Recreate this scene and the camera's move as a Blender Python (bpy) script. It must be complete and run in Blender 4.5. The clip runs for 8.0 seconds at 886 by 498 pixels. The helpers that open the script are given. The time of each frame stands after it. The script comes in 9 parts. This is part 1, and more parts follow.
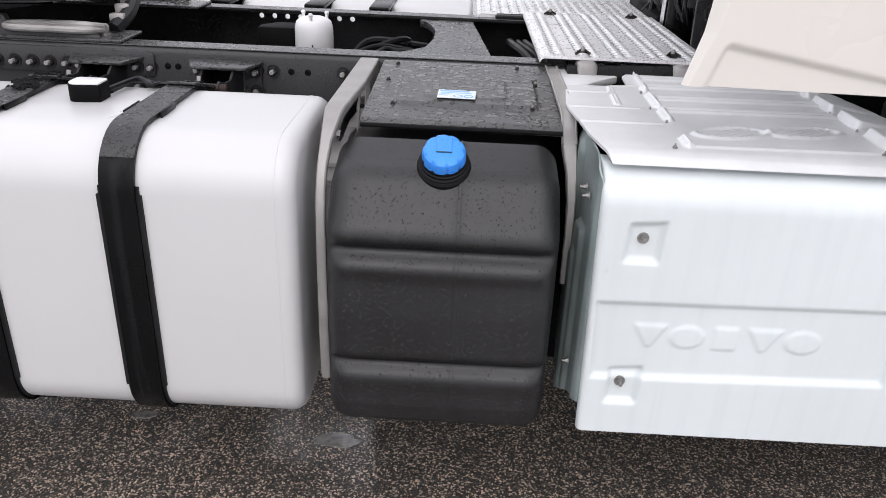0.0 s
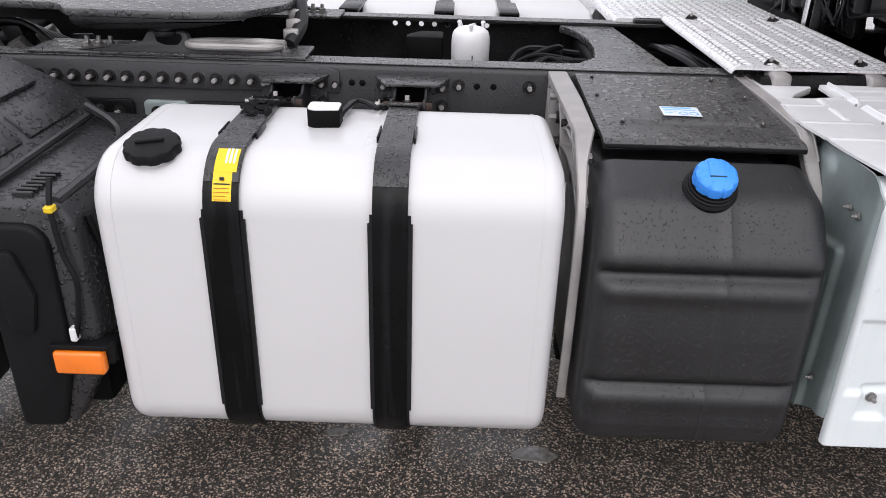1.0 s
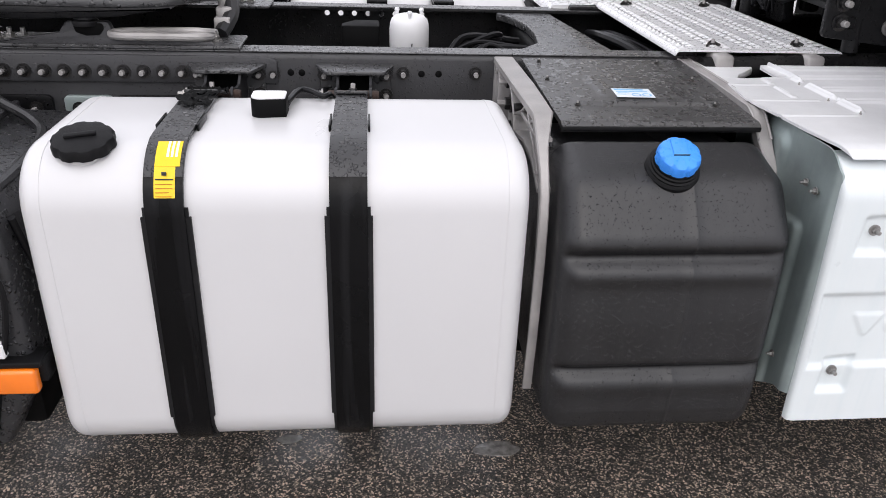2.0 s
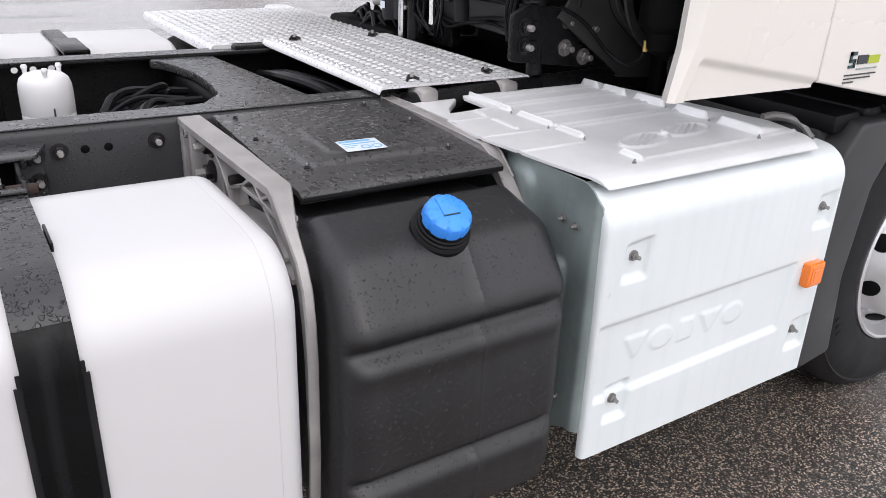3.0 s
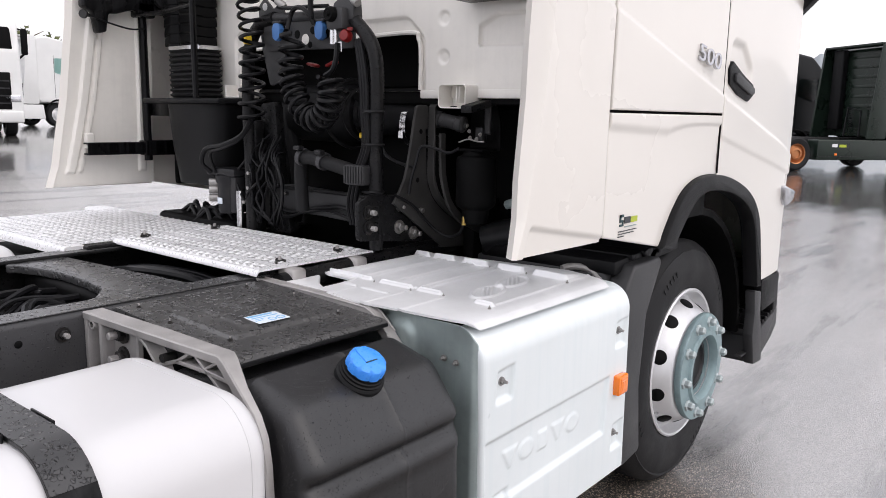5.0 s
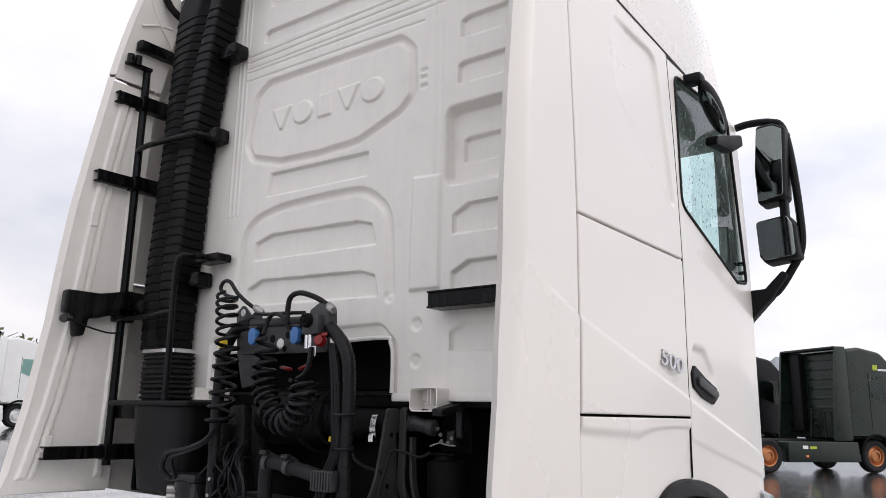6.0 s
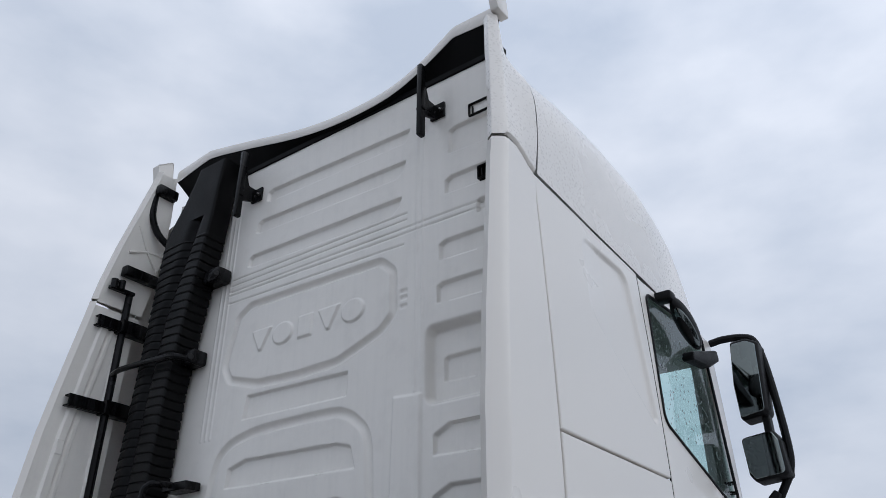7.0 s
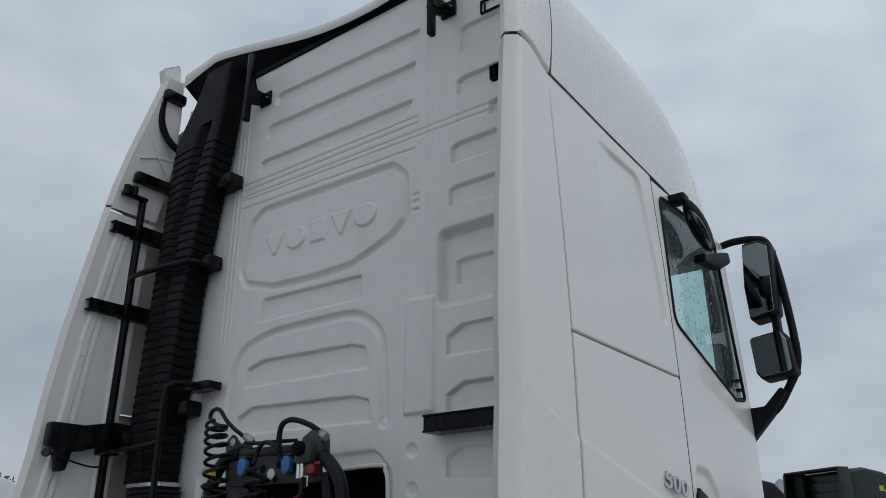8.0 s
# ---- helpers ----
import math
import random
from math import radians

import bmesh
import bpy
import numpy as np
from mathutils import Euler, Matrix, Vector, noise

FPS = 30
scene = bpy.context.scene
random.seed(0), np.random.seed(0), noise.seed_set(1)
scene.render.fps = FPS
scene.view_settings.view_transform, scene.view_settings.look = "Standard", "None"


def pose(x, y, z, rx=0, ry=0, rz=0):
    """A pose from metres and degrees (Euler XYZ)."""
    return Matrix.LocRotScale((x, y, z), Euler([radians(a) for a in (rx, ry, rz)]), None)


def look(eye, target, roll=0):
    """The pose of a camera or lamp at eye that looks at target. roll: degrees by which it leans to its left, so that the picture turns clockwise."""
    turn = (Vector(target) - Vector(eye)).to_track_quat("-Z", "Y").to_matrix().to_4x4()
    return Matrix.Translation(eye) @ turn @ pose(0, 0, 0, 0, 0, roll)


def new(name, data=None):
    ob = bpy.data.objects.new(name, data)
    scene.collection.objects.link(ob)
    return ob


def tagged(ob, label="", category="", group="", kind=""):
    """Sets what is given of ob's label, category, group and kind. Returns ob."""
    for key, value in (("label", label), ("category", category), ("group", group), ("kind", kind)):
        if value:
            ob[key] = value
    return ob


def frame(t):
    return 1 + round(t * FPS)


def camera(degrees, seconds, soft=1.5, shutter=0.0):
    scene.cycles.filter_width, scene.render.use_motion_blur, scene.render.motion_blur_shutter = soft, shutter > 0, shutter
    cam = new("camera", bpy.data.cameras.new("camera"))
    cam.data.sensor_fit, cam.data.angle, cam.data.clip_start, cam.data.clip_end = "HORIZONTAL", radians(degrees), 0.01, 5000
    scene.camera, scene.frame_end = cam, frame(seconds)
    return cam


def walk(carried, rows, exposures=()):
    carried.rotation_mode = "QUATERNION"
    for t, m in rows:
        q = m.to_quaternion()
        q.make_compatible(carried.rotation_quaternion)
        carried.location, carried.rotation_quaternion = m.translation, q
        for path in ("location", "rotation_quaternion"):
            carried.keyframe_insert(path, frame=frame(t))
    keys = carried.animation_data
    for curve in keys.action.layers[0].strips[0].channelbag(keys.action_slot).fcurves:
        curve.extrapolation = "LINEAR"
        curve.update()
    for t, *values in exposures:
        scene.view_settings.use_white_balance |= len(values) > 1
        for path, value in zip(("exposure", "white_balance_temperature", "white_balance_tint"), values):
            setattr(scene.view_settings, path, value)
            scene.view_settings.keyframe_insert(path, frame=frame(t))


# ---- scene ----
cam = camera(59.8, 8.0, soft=0.75)
METRES, EYE, TILT, LEAN, TURN = 1.57, 1.422, -25.3, -2.2, 2.2
ROWS = [
    (0.0, 0.0, 0.0, 0.0, 0.0, 0.0, 0.0),
    (0.5, -0.2071, 0.0057, 0.0414, 0.08, -0.52, 0.57),
    (1.0, -0.36, 0.0014, 0.0544, -0.55, -1.01, 1.05),
    (2.5, -0.4348, 0.1378, 0.0719, -17.78, -2.45, 7.82),
    (3.0, -0.4593, 0.2604, 0.141, -32.24, -3.65, 13.63),
    (3.5, -0.586, 0.2531, 0.1555, -42.55, -4.44, 18.03),
    (4.0, -0.7049, 0.2263, 0.1517, -47.48, -3.82, 20.22),
    (5.5, -0.7431, 0.1961, 0.1635, -50.93, 13.68, 20.15),
    (6.0, -0.7462, 0.1978, 0.1613, -52.09, 25.64, 20.71),
    (6.5, -0.7485, 0.2008, 0.1592, -52.8, 35.4, 21.56),
    (7.0, -0.7503, 0.2033, 0.1589, -53.14, 41.53, 22.25),
    (7.5, -0.7512, 0.2041, 0.1578, -53.03, 43.06, 22.51),
    (8.0, -0.749, 0.2068, 0.1598, -52.17, 34.8, 22.03),
]
BETWEEN = [
    (0.8, (-0.5302, -2.6424, 1.4593), (-0.5423, -0.8393, 0.5941), 2.21),
    (1.2, (-0.5951, -2.6166, 1.4646), (-0.5873, -0.8240, 0.5776), 1.73),
    (2.3, (-0.6685, -2.5213, 1.4151), (-0.2915, -0.7638, 0.5380), 2.36),
    (4.2, (-1.1414, -2.2805, 1.4423), (0.2966, -1.0370, 0.8212), 0.38),
]
EXPOSURES = [(0.0, 0.22, 6700, 12), (1.0, 0.28, 6700, 12), (4.0, 0.30, 6750, 12), (5.5, 0.18, 6800, 13), (6.0, 0.0, 6700, 12), (6.5, -0.28, 6450, 10), (7.0, -0.64, 6000, 8), (7.5, -0.86, 6000, 7), (8.0, -1.00, 5950, 3)]
STATIONS = [(t, pose(0, -2.65, EYE, TILT, LEAN, TURN) @ pose(METRES * x, METRES * y, METRES * z, 90 + pitch, roll, yaw)) for t, x, y, z, yaw, pitch, roll in ROWS]
STATIONS += [(t, look(eye, target, roll)) for t, eye, target, roll in BETWEEN]
walk(cam, sorted(STATIONS, key=lambda row: row[0]), EXPOSURES)

# ---- world and light: an overcast, rainy day ----
world = bpy.data.worlds.new("overcast_sky")
scene.world = world
world.use_nodes = True
wn, wl = world.node_tree.nodes, world.node_tree.links
wn.clear()
w_out = wn.new("ShaderNodeOutputWorld")
w_bg = wn.new("ShaderNodeBackground")
w_sky = wn.new("ShaderNodeTexSky")
w_sky.sky_type = "NISHITA"
w_sky.sun_disc = False
w_sky.sun_elevation, w_sky.sun_rotation = radians(50), radians(200)
w_sky.air_density, w_sky.dust_density, w_sky.ozone_density = 1.0, 4.0, 1.0
w_tc = wn.new("ShaderNodeTexCoord")
w_map = wn.new("ShaderNodeMapping")
w_map.inputs["Scale"].default_value = (1.6, 1.6, 3.4)
w_noise = wn.new("ShaderNodeTexNoise")
w_noise.inputs["Scale"].default_value, w_noise.inputs["Detail"].default_value = 1.9, 6.0
w_noise.inputs["Roughness"].default_value = 0.5
w_ramp = wn.new("ShaderNodeValToRGB")
w_ramp.color_ramp.elements[0].position, w_ramp.color_ramp.elements[0].color = 0.34, (6.0, 6.4, 7.3, 1)
w_ramp.color_ramp.elements[1].position, w_ramp.color_ramp.elements[1].color = 0.68, (9.3, 9.25, 9.7, 1)
w_mix = wn.new("ShaderNodeMixRGB")
w_mix.inputs["Fac"].default_value = 0.94
wl.new(w_tc.outputs["Generated"], w_map.inputs["Vector"])
wl.new(w_map.outputs["Vector"], w_noise.inputs["Vector"])
wl.new(w_noise.outputs["Fac"], w_ramp.inputs["Fac"])
wl.new(w_sky.outputs["Color"], w_mix.inputs["Color1"])
wl.new(w_ramp.outputs["Color"], w_mix.inputs["Color2"])
# the cloud is thinner on the near side than beyond the truck
w_dot = wn.new("ShaderNodeVectorMath")
w_dot.operation = "DOT_PRODUCT"
w_dot.inputs[1].default_value = (0.10, -0.80, 0.0)
wl.new(w_tc.outputs["Generated"], w_dot.inputs[0])
w_thin = wn.new("ShaderNodeMapRange")
w_thin.inputs["From Min"].default_value, w_thin.inputs["From Max"].default_value = -1.0, 1.0
w_thin.inputs["To Min"].default_value, w_thin.inputs["To Max"].default_value = 0.118, 0.172
wl.new(w_dot.outputs["Value"], w_thin.inputs["Value"])
# an overcast sky is brighter overhead than at the horizon
w_xyz = wn.new("ShaderNodeSeparateXYZ")
wl.new(w_tc.outputs["Generated"], w_xyz.inputs["Vector"])
w_up = wn.new("ShaderNodeMapRange")
w_up.inputs["From Min"].default_value, w_up.inputs["From Max"].default_value = 0.0, 1.0
w_up.inputs["To Min"].default_value, w_up.inputs["To Max"].default_value = 0.84, 1.24
wl.new(w_xyz.outputs["Z"], w_up.inputs["Value"])
w_mul = wn.new("ShaderNodeMath")
w_mul.operation = "MULTIPLY"
wl.new(w_thin.outputs["Result"], w_mul.inputs[0])
wl.new(w_up.outputs["Result"], w_mul.inputs[1])
wl.new(w_mix.outputs["Color"], w_bg.inputs["Color"])
wl.new(w_mul.outputs[0], w_bg.inputs["Strength"])
wl.new(w_bg.outputs["Background"], w_out.inputs["Surface"])

sun = new("sun", bpy.data.lights.new("sun", "SUN"))
sun.data.energy, sun.data.angle, sun.data.color = 0.5, radians(40), (1.0, 0.98, 0.95)
sun.matrix_world = look((0, -14, 12), (0, 0, 0))


# ---- materials ----
def ramp(nodes, links, source, stops):
    r = nodes.new("ShaderNodeValToRGB")
    els = r.color_ramp.elements
    while len(els) < len(stops):
        els.new(0.5)
    for e, (p, c) in zip(els, stops):
        e.position, e.color = p, (*c, 1) if len(c) == 3 else c
    links.new(source, r.inputs["Fac"])
    return r.outputs["Color"]


def surface(name, color, rough=0.5, metal=0.0, var=0.12, scale=3.0, grain=0.0, grain_scale=200.0, drops=0.0, drop_scale=60.0,
            coat=0.0, streak=0.0, streak_color=(0.3, 0.3, 0.3), dirt=0.0, dirt_color=(0.12, 0.11, 0.09), spec=0.5, drop_size=0.52):
    """A painted, plastic or metal surface: two scales of tone, fine grain, wet beads, run marks and dirt."""
    m = bpy.data.materials.new(name)
    m.use_nodes = True
    n, l = m.node_tree.nodes, m.node_tree.links
    b = n["Principled BSDF"]
    tc = n.new("ShaderNodeTexCoord")
    big = n.new("ShaderNodeTexNoise")
    big.inputs["Scale"].default_value, big.inputs["Detail"].default_value = scale, 6.0
    l.new(tc.outputs["Object"], big.inputs["Vector"])
    lo = [c * (1 - var) for c in color]
    hi = [min(1.0, c * (1 + var)) for c in color]
    col = ramp(n, l, big.outputs["Fac"], [(0.3, lo), (0.7, hi)])
    if streak:
        mp = n.new("ShaderNodeMapping")
        mp.inputs["Scale"].default_value = (22, 22, 0.9)
        st = n.new("ShaderNodeTexNoise")
        st.inputs["Scale"].default_value, st.inputs["Detail"].default_value = 1.6, 4.0
        l.new(tc.outputs["Object"], mp.inputs["Vector"])
        l.new(mp.outputs["Vector"], st.inputs["Vector"])
        f = ramp(n, l, st.outputs["Fac"], [(0.48, (0, 0, 0)), (0.72, (streak, streak, streak))])
        mx = n.new("ShaderNodeMixRGB")
        l.new(f, mx.inputs["Fac"])
        l.new(col, mx.inputs["Color1"])
        mx.inputs["Color2"].default_value = (*streak_color, 1)
        col = mx.outputs["Color"]
    if dirt:
        dn = n.new("ShaderNodeTexNoise")
        dn.inputs["Scale"].default_value, dn.inputs["Detail"].default_value, dn.inputs["Roughness"].default_value = 9.0, 9.0, 0.65
        l.new(tc.outputs["Object"], dn.inputs["Vector"])
        f = ramp(n, l, dn.outputs["Fac"], [(0.5, (0, 0, 0)), (0.75, (dirt, dirt, dirt))])
        mx = n.new("ShaderNodeMixRGB")
        l.new(f, mx.inputs["Fac"])
        l.new(col, mx.inputs["Color1"])
        mx.inputs["Color2"].default_value = (*dirt_color, 1)
        col = mx.outputs["Color"]
    l.new(col, b.inputs["Base Color"])
    b.inputs["Metallic"].default_value = metal
    b.inputs["Specular IOR Level"].default_value = spec
    b.inputs["Coat Weight"].default_value, b.inputs["Coat Roughness"].default_value = coat, 0.05
    rv = ramp(n, l, big.outputs["Fac"], [(0.3, (rough * 0.8,) * 3), (0.7, (min(1, rough * 1.2),) * 3)])
    height = None
    if grain:
        g = n.new("ShaderNodeTexNoise")
        g.inputs["Scale"].default_value, g.inputs["Detail"].default_value = grain_scale, 3.0
        l.new(tc.outputs["Object"], g.inputs["Vector"])
        bp = n.new("ShaderNodeBump")
        bp.inputs["Strength"].default_value, bp.inputs["Distance"].default_value = grain, 0.002
        l.new(g.outputs["Fac"], bp.inputs["Height"])
        height = bp
    if drops:
        wob = n.new("ShaderNodeTexNoise")
        wob.inputs["Scale"].default_value = drop_scale * 1.3
        l.new(tc.outputs["Object"], wob.inputs["Vector"])
        add = n.new("ShaderNodeMixRGB")
        add.blend_type = "ADD"
        add.inputs["Fac"].default_value = 0.012
        l.new(tc.outputs["Object"], add.inputs["Color1"])
        l.new(wob.outputs["Color"], add.inputs["Color2"])
        vo = n.new("ShaderNodeTexVoronoi")
        vo.inputs["Scale"].default_value, vo.inputs["Randomness"].default_value = drop_scale, 1.0
        l.new(add.outputs["Color"], vo.inputs["Vector"])
        sep = n.new("ShaderNodeSeparateColor")
        l.new(vo.outputs["Color"], sep.inputs["Color"])
        size = n.new("ShaderNodeMath")
        size.operation, size.inputs[1].default_value = "MULTIPLY", drop_size
        l.new(sep.outputs["Red"], size.inputs[0])
        dif = n.new("ShaderNodeMath")
        dif.operation = "SUBTRACT"
        l.new(size.outputs[0], dif.inputs[0])
        l.new(vo.outputs["Distance"], dif.inputs[1])
        bead = ramp(n, l, dif.outputs[0], [(0.0, (0, 0, 0)), (0.10, (0.75, 0.75, 0.75)), (0.3, (1, 1, 1))])
        bp2 = n.new("ShaderNodeBump")
        bp2.inputs["Strength"].default_value, bp2.inputs["Distance"].default_value = drops, 0.004
        l.new(bead, bp2.inputs["Height"])
        if height:
            l.new(height.outputs["Normal"], bp2.inputs["Normal"])
        height = bp2
        mr = n.new("ShaderNodeMixRGB")
        l.new(bead, mr.inputs["Fac"])
        l.new(rv, mr.inputs["Color1"])
        mr.inputs["Color2"].default_value = (0.08, 0.08, 0.08, 1)
        rv = mr.outputs["Color"]
    l.new(rv, b.inputs["Roughness"])
    if height:
        l.new(height.outputs["Normal"], b.inputs["Normal"])
    return m


cab_paint = surface("cab_paint", (0.735, 0.70, 0.652), 0.30, var=0.02, scale=1.2, coat=0.5, streak=0.015, streak_color=(0.66, 0.64, 0.60))
cab_wet = surface("cab_wet", (0.735, 0.70, 0.652), 0.30, var=0.03, scale=1.2, coat=0.5, streak=0.08, streak_color=(0.62, 0.60, 0.56), drops=0.22, drop_scale=85)
wall_paint = surface("wall_paint", (0.79, 0.762, 0.715), 0.36, var=0.025, scale=2.0, coat=0.25, streak=0.12, streak_color=(0.60, 0.59, 0.56), dirt=0.08)
tank_paint = surface("tank_paint", (0.62, 0.615, 0.622), 0.34, var=0.02, scale=2.5, coat=0.2, grain=0.04, grain_scale=60)
panel_paint = surface("panel_paint", (0.72, 0.765, 0.775), 0.34, var=0.04, scale=3, coat=0.15, streak=0.30, streak_color=(0.62, 0.70, 0.72), grain=0.05, grain_scale=90)
lid_metal = surface("lid_metal", (0.80, 0.805, 0.815), 0.40, metal=0.15, var=0.07, scale=5, streak=0.12, streak_color=(0.6, 0.61, 0.62), grain=0.1, grain_scale=240, dirt=0.10, dirt_color=(0.5, 0.5, 0.5))
galvanised = surface("galvanised", (0.30, 0.355, 0.35), 0.48, metal=0.45, var=0.25, scale=7, streak=0.35, streak_color=(0.22, 0.27, 0.27), dirt=0.25, dirt_color=(0.5, 0.55, 0.54))
cast_metal = surface("cast_metal", (0.40, 0.384, 0.376), 0.55, metal=0.45, var=0.18, scale=12, grain=0.4, grain_scale=260, dirt=0.3, dirt_color=(0.2, 0.19, 0.18))
tread_metal = surface("tread_metal", (0.84, 0.84, 0.85), 0.34, metal=0.25, var=0.06, scale=6, drops=0.12, drop_scale=110)
black_plastic = surface("black_plastic", (0.009, 0.009, 0.0102), 0.38, var=0.3, scale=4, grain=0.22, grain_scale=520, drops=0.45, drop_scale=170, spec=0.60, drop_size=0.36, streak=0.5, streak_color=(0.018, 0.018, 0.019))
dry_plastic = surface("dry_plastic", (0.006, 0.006, 0.0068), 0.5, var=0.3, scale=5, grain=0.35, grain_scale=420, dirt=0.25, dirt_color=(0.016, 0.016, 0.016), spec=0.16)
wet_plate = surface("wet_plate", (0.058, 0.057, 0.057), 0.38, var=0.3, scale=5, grain=0.2, grain_scale=300, drops=1.0, drop_scale=62, spec=0.72, drop_size=0.86)
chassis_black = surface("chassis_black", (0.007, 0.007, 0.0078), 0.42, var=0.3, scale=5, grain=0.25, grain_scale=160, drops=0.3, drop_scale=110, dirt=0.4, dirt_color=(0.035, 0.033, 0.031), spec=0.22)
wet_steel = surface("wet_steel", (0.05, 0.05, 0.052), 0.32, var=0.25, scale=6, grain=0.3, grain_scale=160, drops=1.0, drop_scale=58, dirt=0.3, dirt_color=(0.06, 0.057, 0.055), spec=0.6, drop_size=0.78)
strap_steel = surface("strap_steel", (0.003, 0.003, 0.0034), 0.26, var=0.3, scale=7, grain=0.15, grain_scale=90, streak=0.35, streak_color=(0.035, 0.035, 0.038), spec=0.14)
# paler, beaded copy of the strap steel with its wet sheen painted in
wet_strap_sheen = surface("wet_strap_sheen", (0.030, 0.030, 0.0315), 0.40, var=0.3, scale=7, drops=1.0, drop_scale=105, spec=0.55, drop_size=0.74)
rail_grey = surface("rail_grey", (0.046, 0.046, 0.049), 0.45, var=0.22, scale=5, grain=0.25, grain_scale=160, drops=0.35, drop_scale=120, dirt=0.35, dirt_color=(0.06, 0.057, 0.053), spec=0.35, drop_size=0.4)
# near-black for black parts, and to put shade into hollows and gaps
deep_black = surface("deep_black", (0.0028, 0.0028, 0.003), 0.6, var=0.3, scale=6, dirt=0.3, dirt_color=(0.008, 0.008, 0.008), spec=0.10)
dark_steel = surface("dark_steel", (0.02, 0.02, 0.022), 0.42, metal=0.3, var=0.3, scale=9, dirt=0.35, dirt_color=(0.06, 0.055, 0.05), spec=0.35)
bolt_steel = surface("bolt_steel", (0.33, 0.32, 0.31), 0.4, metal=0.8, var=0.25, scale=30, dirt=0.35, dirt_color=(0.12, 0.09, 0.07))
stack_black = surface("stack_black", (0.0025, 0.0025, 0.0028), 0.42, var=0.3, scale=6, grain=0.2, grain_scale=300, spec=0.12)
black_bolt = surface("black_bolt", (0.022, 0.021, 0.021), 0.32, metal=0.3, var=0.3, scale=30, dirt=0.3, dirt_color=(0.16, 0.12, 0.09))
bright_steel = surface("bright_steel", (0.65, 0.65, 0.66), 0.22, metal=1.0, var=0.08, scale=14)
rubber = surface("rubber", (0.012, 0.012, 0.013), 0.6, var=0.25, scale=7, grain=0.3, grain_scale=180, dirt=0.4, dirt_color=(0.03, 0.028, 0.027), spec=0.22)
hose_rubber = surface("hose_rubber", (0.006, 0.006, 0.007), 0.36, var=0.2, scale=12, spec=0.2)
guard_plastic = surface("guard_plastic", (0.020, 0.020, 0.022), 0.36, var=0.3, scale=4, grain=0.35, grain_scale=420, drops=1.0, drop_scale=85, spec=0.62, drop_size=0.62)
arm_grey = surface("arm_grey", (0.036, 0.035, 0.034), 0.5, var=0.3, scale=8, grain=0.3, grain_scale=180, dirt=0.5, dirt_color=(0.03, 0.028, 0.026), spec=0.4)
rust = surface("rust", (0.035, 0.021, 0.016), 0.8, var=0.4, scale=60, grain=0.5, grain_scale=400)
rim_paint = surface("rim_paint", (0.66, 0.66, 0.67), 0.34, metal=0.55, var=0.05, scale=8, dirt=0.3, dirt_color=(0.4, 0.39, 0.37))
hub_paint = surface("hub_paint", (0.24, 0.33, 0.345), 0.42, metal=0.3, var=0.2, scale=18, grain=0.2, grain_scale=160, dirt=0.25, dirt_color=(0.13, 0.15, 0.15))
nut_steel = surface("nut_steel", (0.42, 0.47, 0.475), 0.42, metal=0.4, var=0.2, scale=40)
blue_plastic = surface("blue_plastic", (0.04, 0.27, 0.85), 0.35, var=0.08, scale=14, drops=0.2, drop_scale=140)
blue_flap = surface("blue_flap", (0.05, 0.16, 0.40), 0.4, var=0.1, scale=14)
red_plastic = surface("red_plastic", (0.20, 0.008, 0.008), 0.4, var=0.1, scale=14)
yellow_plastic = surface("yellow_plastic", (0.75, 0.52, 0.02), 0.4, var=0.05, scale=14)
label_yellow = surface("label_yellow", (0.85, 0.58, 0.01), 0.4, var=0.04, scale=20)
label_white = surface("label_white", (0.72, 0.78, 0.84), 0.4, var=0.03, scale=20)
label_blue = surface("label_blue", (0.20, 0.46, 0.72), 0.4, var=0.05, scale=20)
ink_black = surface("ink_black", (0.03, 0.035, 0.04), 0.5, var=0.05)
ink_red = surface("ink_red", (0.55, 0.16, 0.02), 0.5, var=0.05)
ink_green = surface("ink_green", (0.42, 0.50, 0.04), 0.5, var=0.05)
ink_teal = surface("ink_teal", (0.02, 0.06, 0.07), 0.5, var=0.05)
orange_lens = surface("orange_lens", (0.90, 0.20, 0.01), 0.15, var=0.06, scale=20, coat=0.6)
filter_white = surface("filter_white", (0.76, 0.76, 0.77), 0.35, var=0.04, scale=9)
grey_plastic = surface("grey_plastic", (0.030, 0.030, 0.032), 0.5, var=0.15, scale=6, grain=0.3, grain_scale=300)
chrome = surface("chrome", (0.5, 0.5, 0.52), 0.16, metal=1.0, var=0.04)
brass = surface("brass", (0.55, 0.38, 0.12), 0.35, metal=0.9, var=0.15, scale=30)
cabin_grey = surface("cabin_grey", (0.45, 0.46, 0.46), 0.7, var=0.2, scale=4)


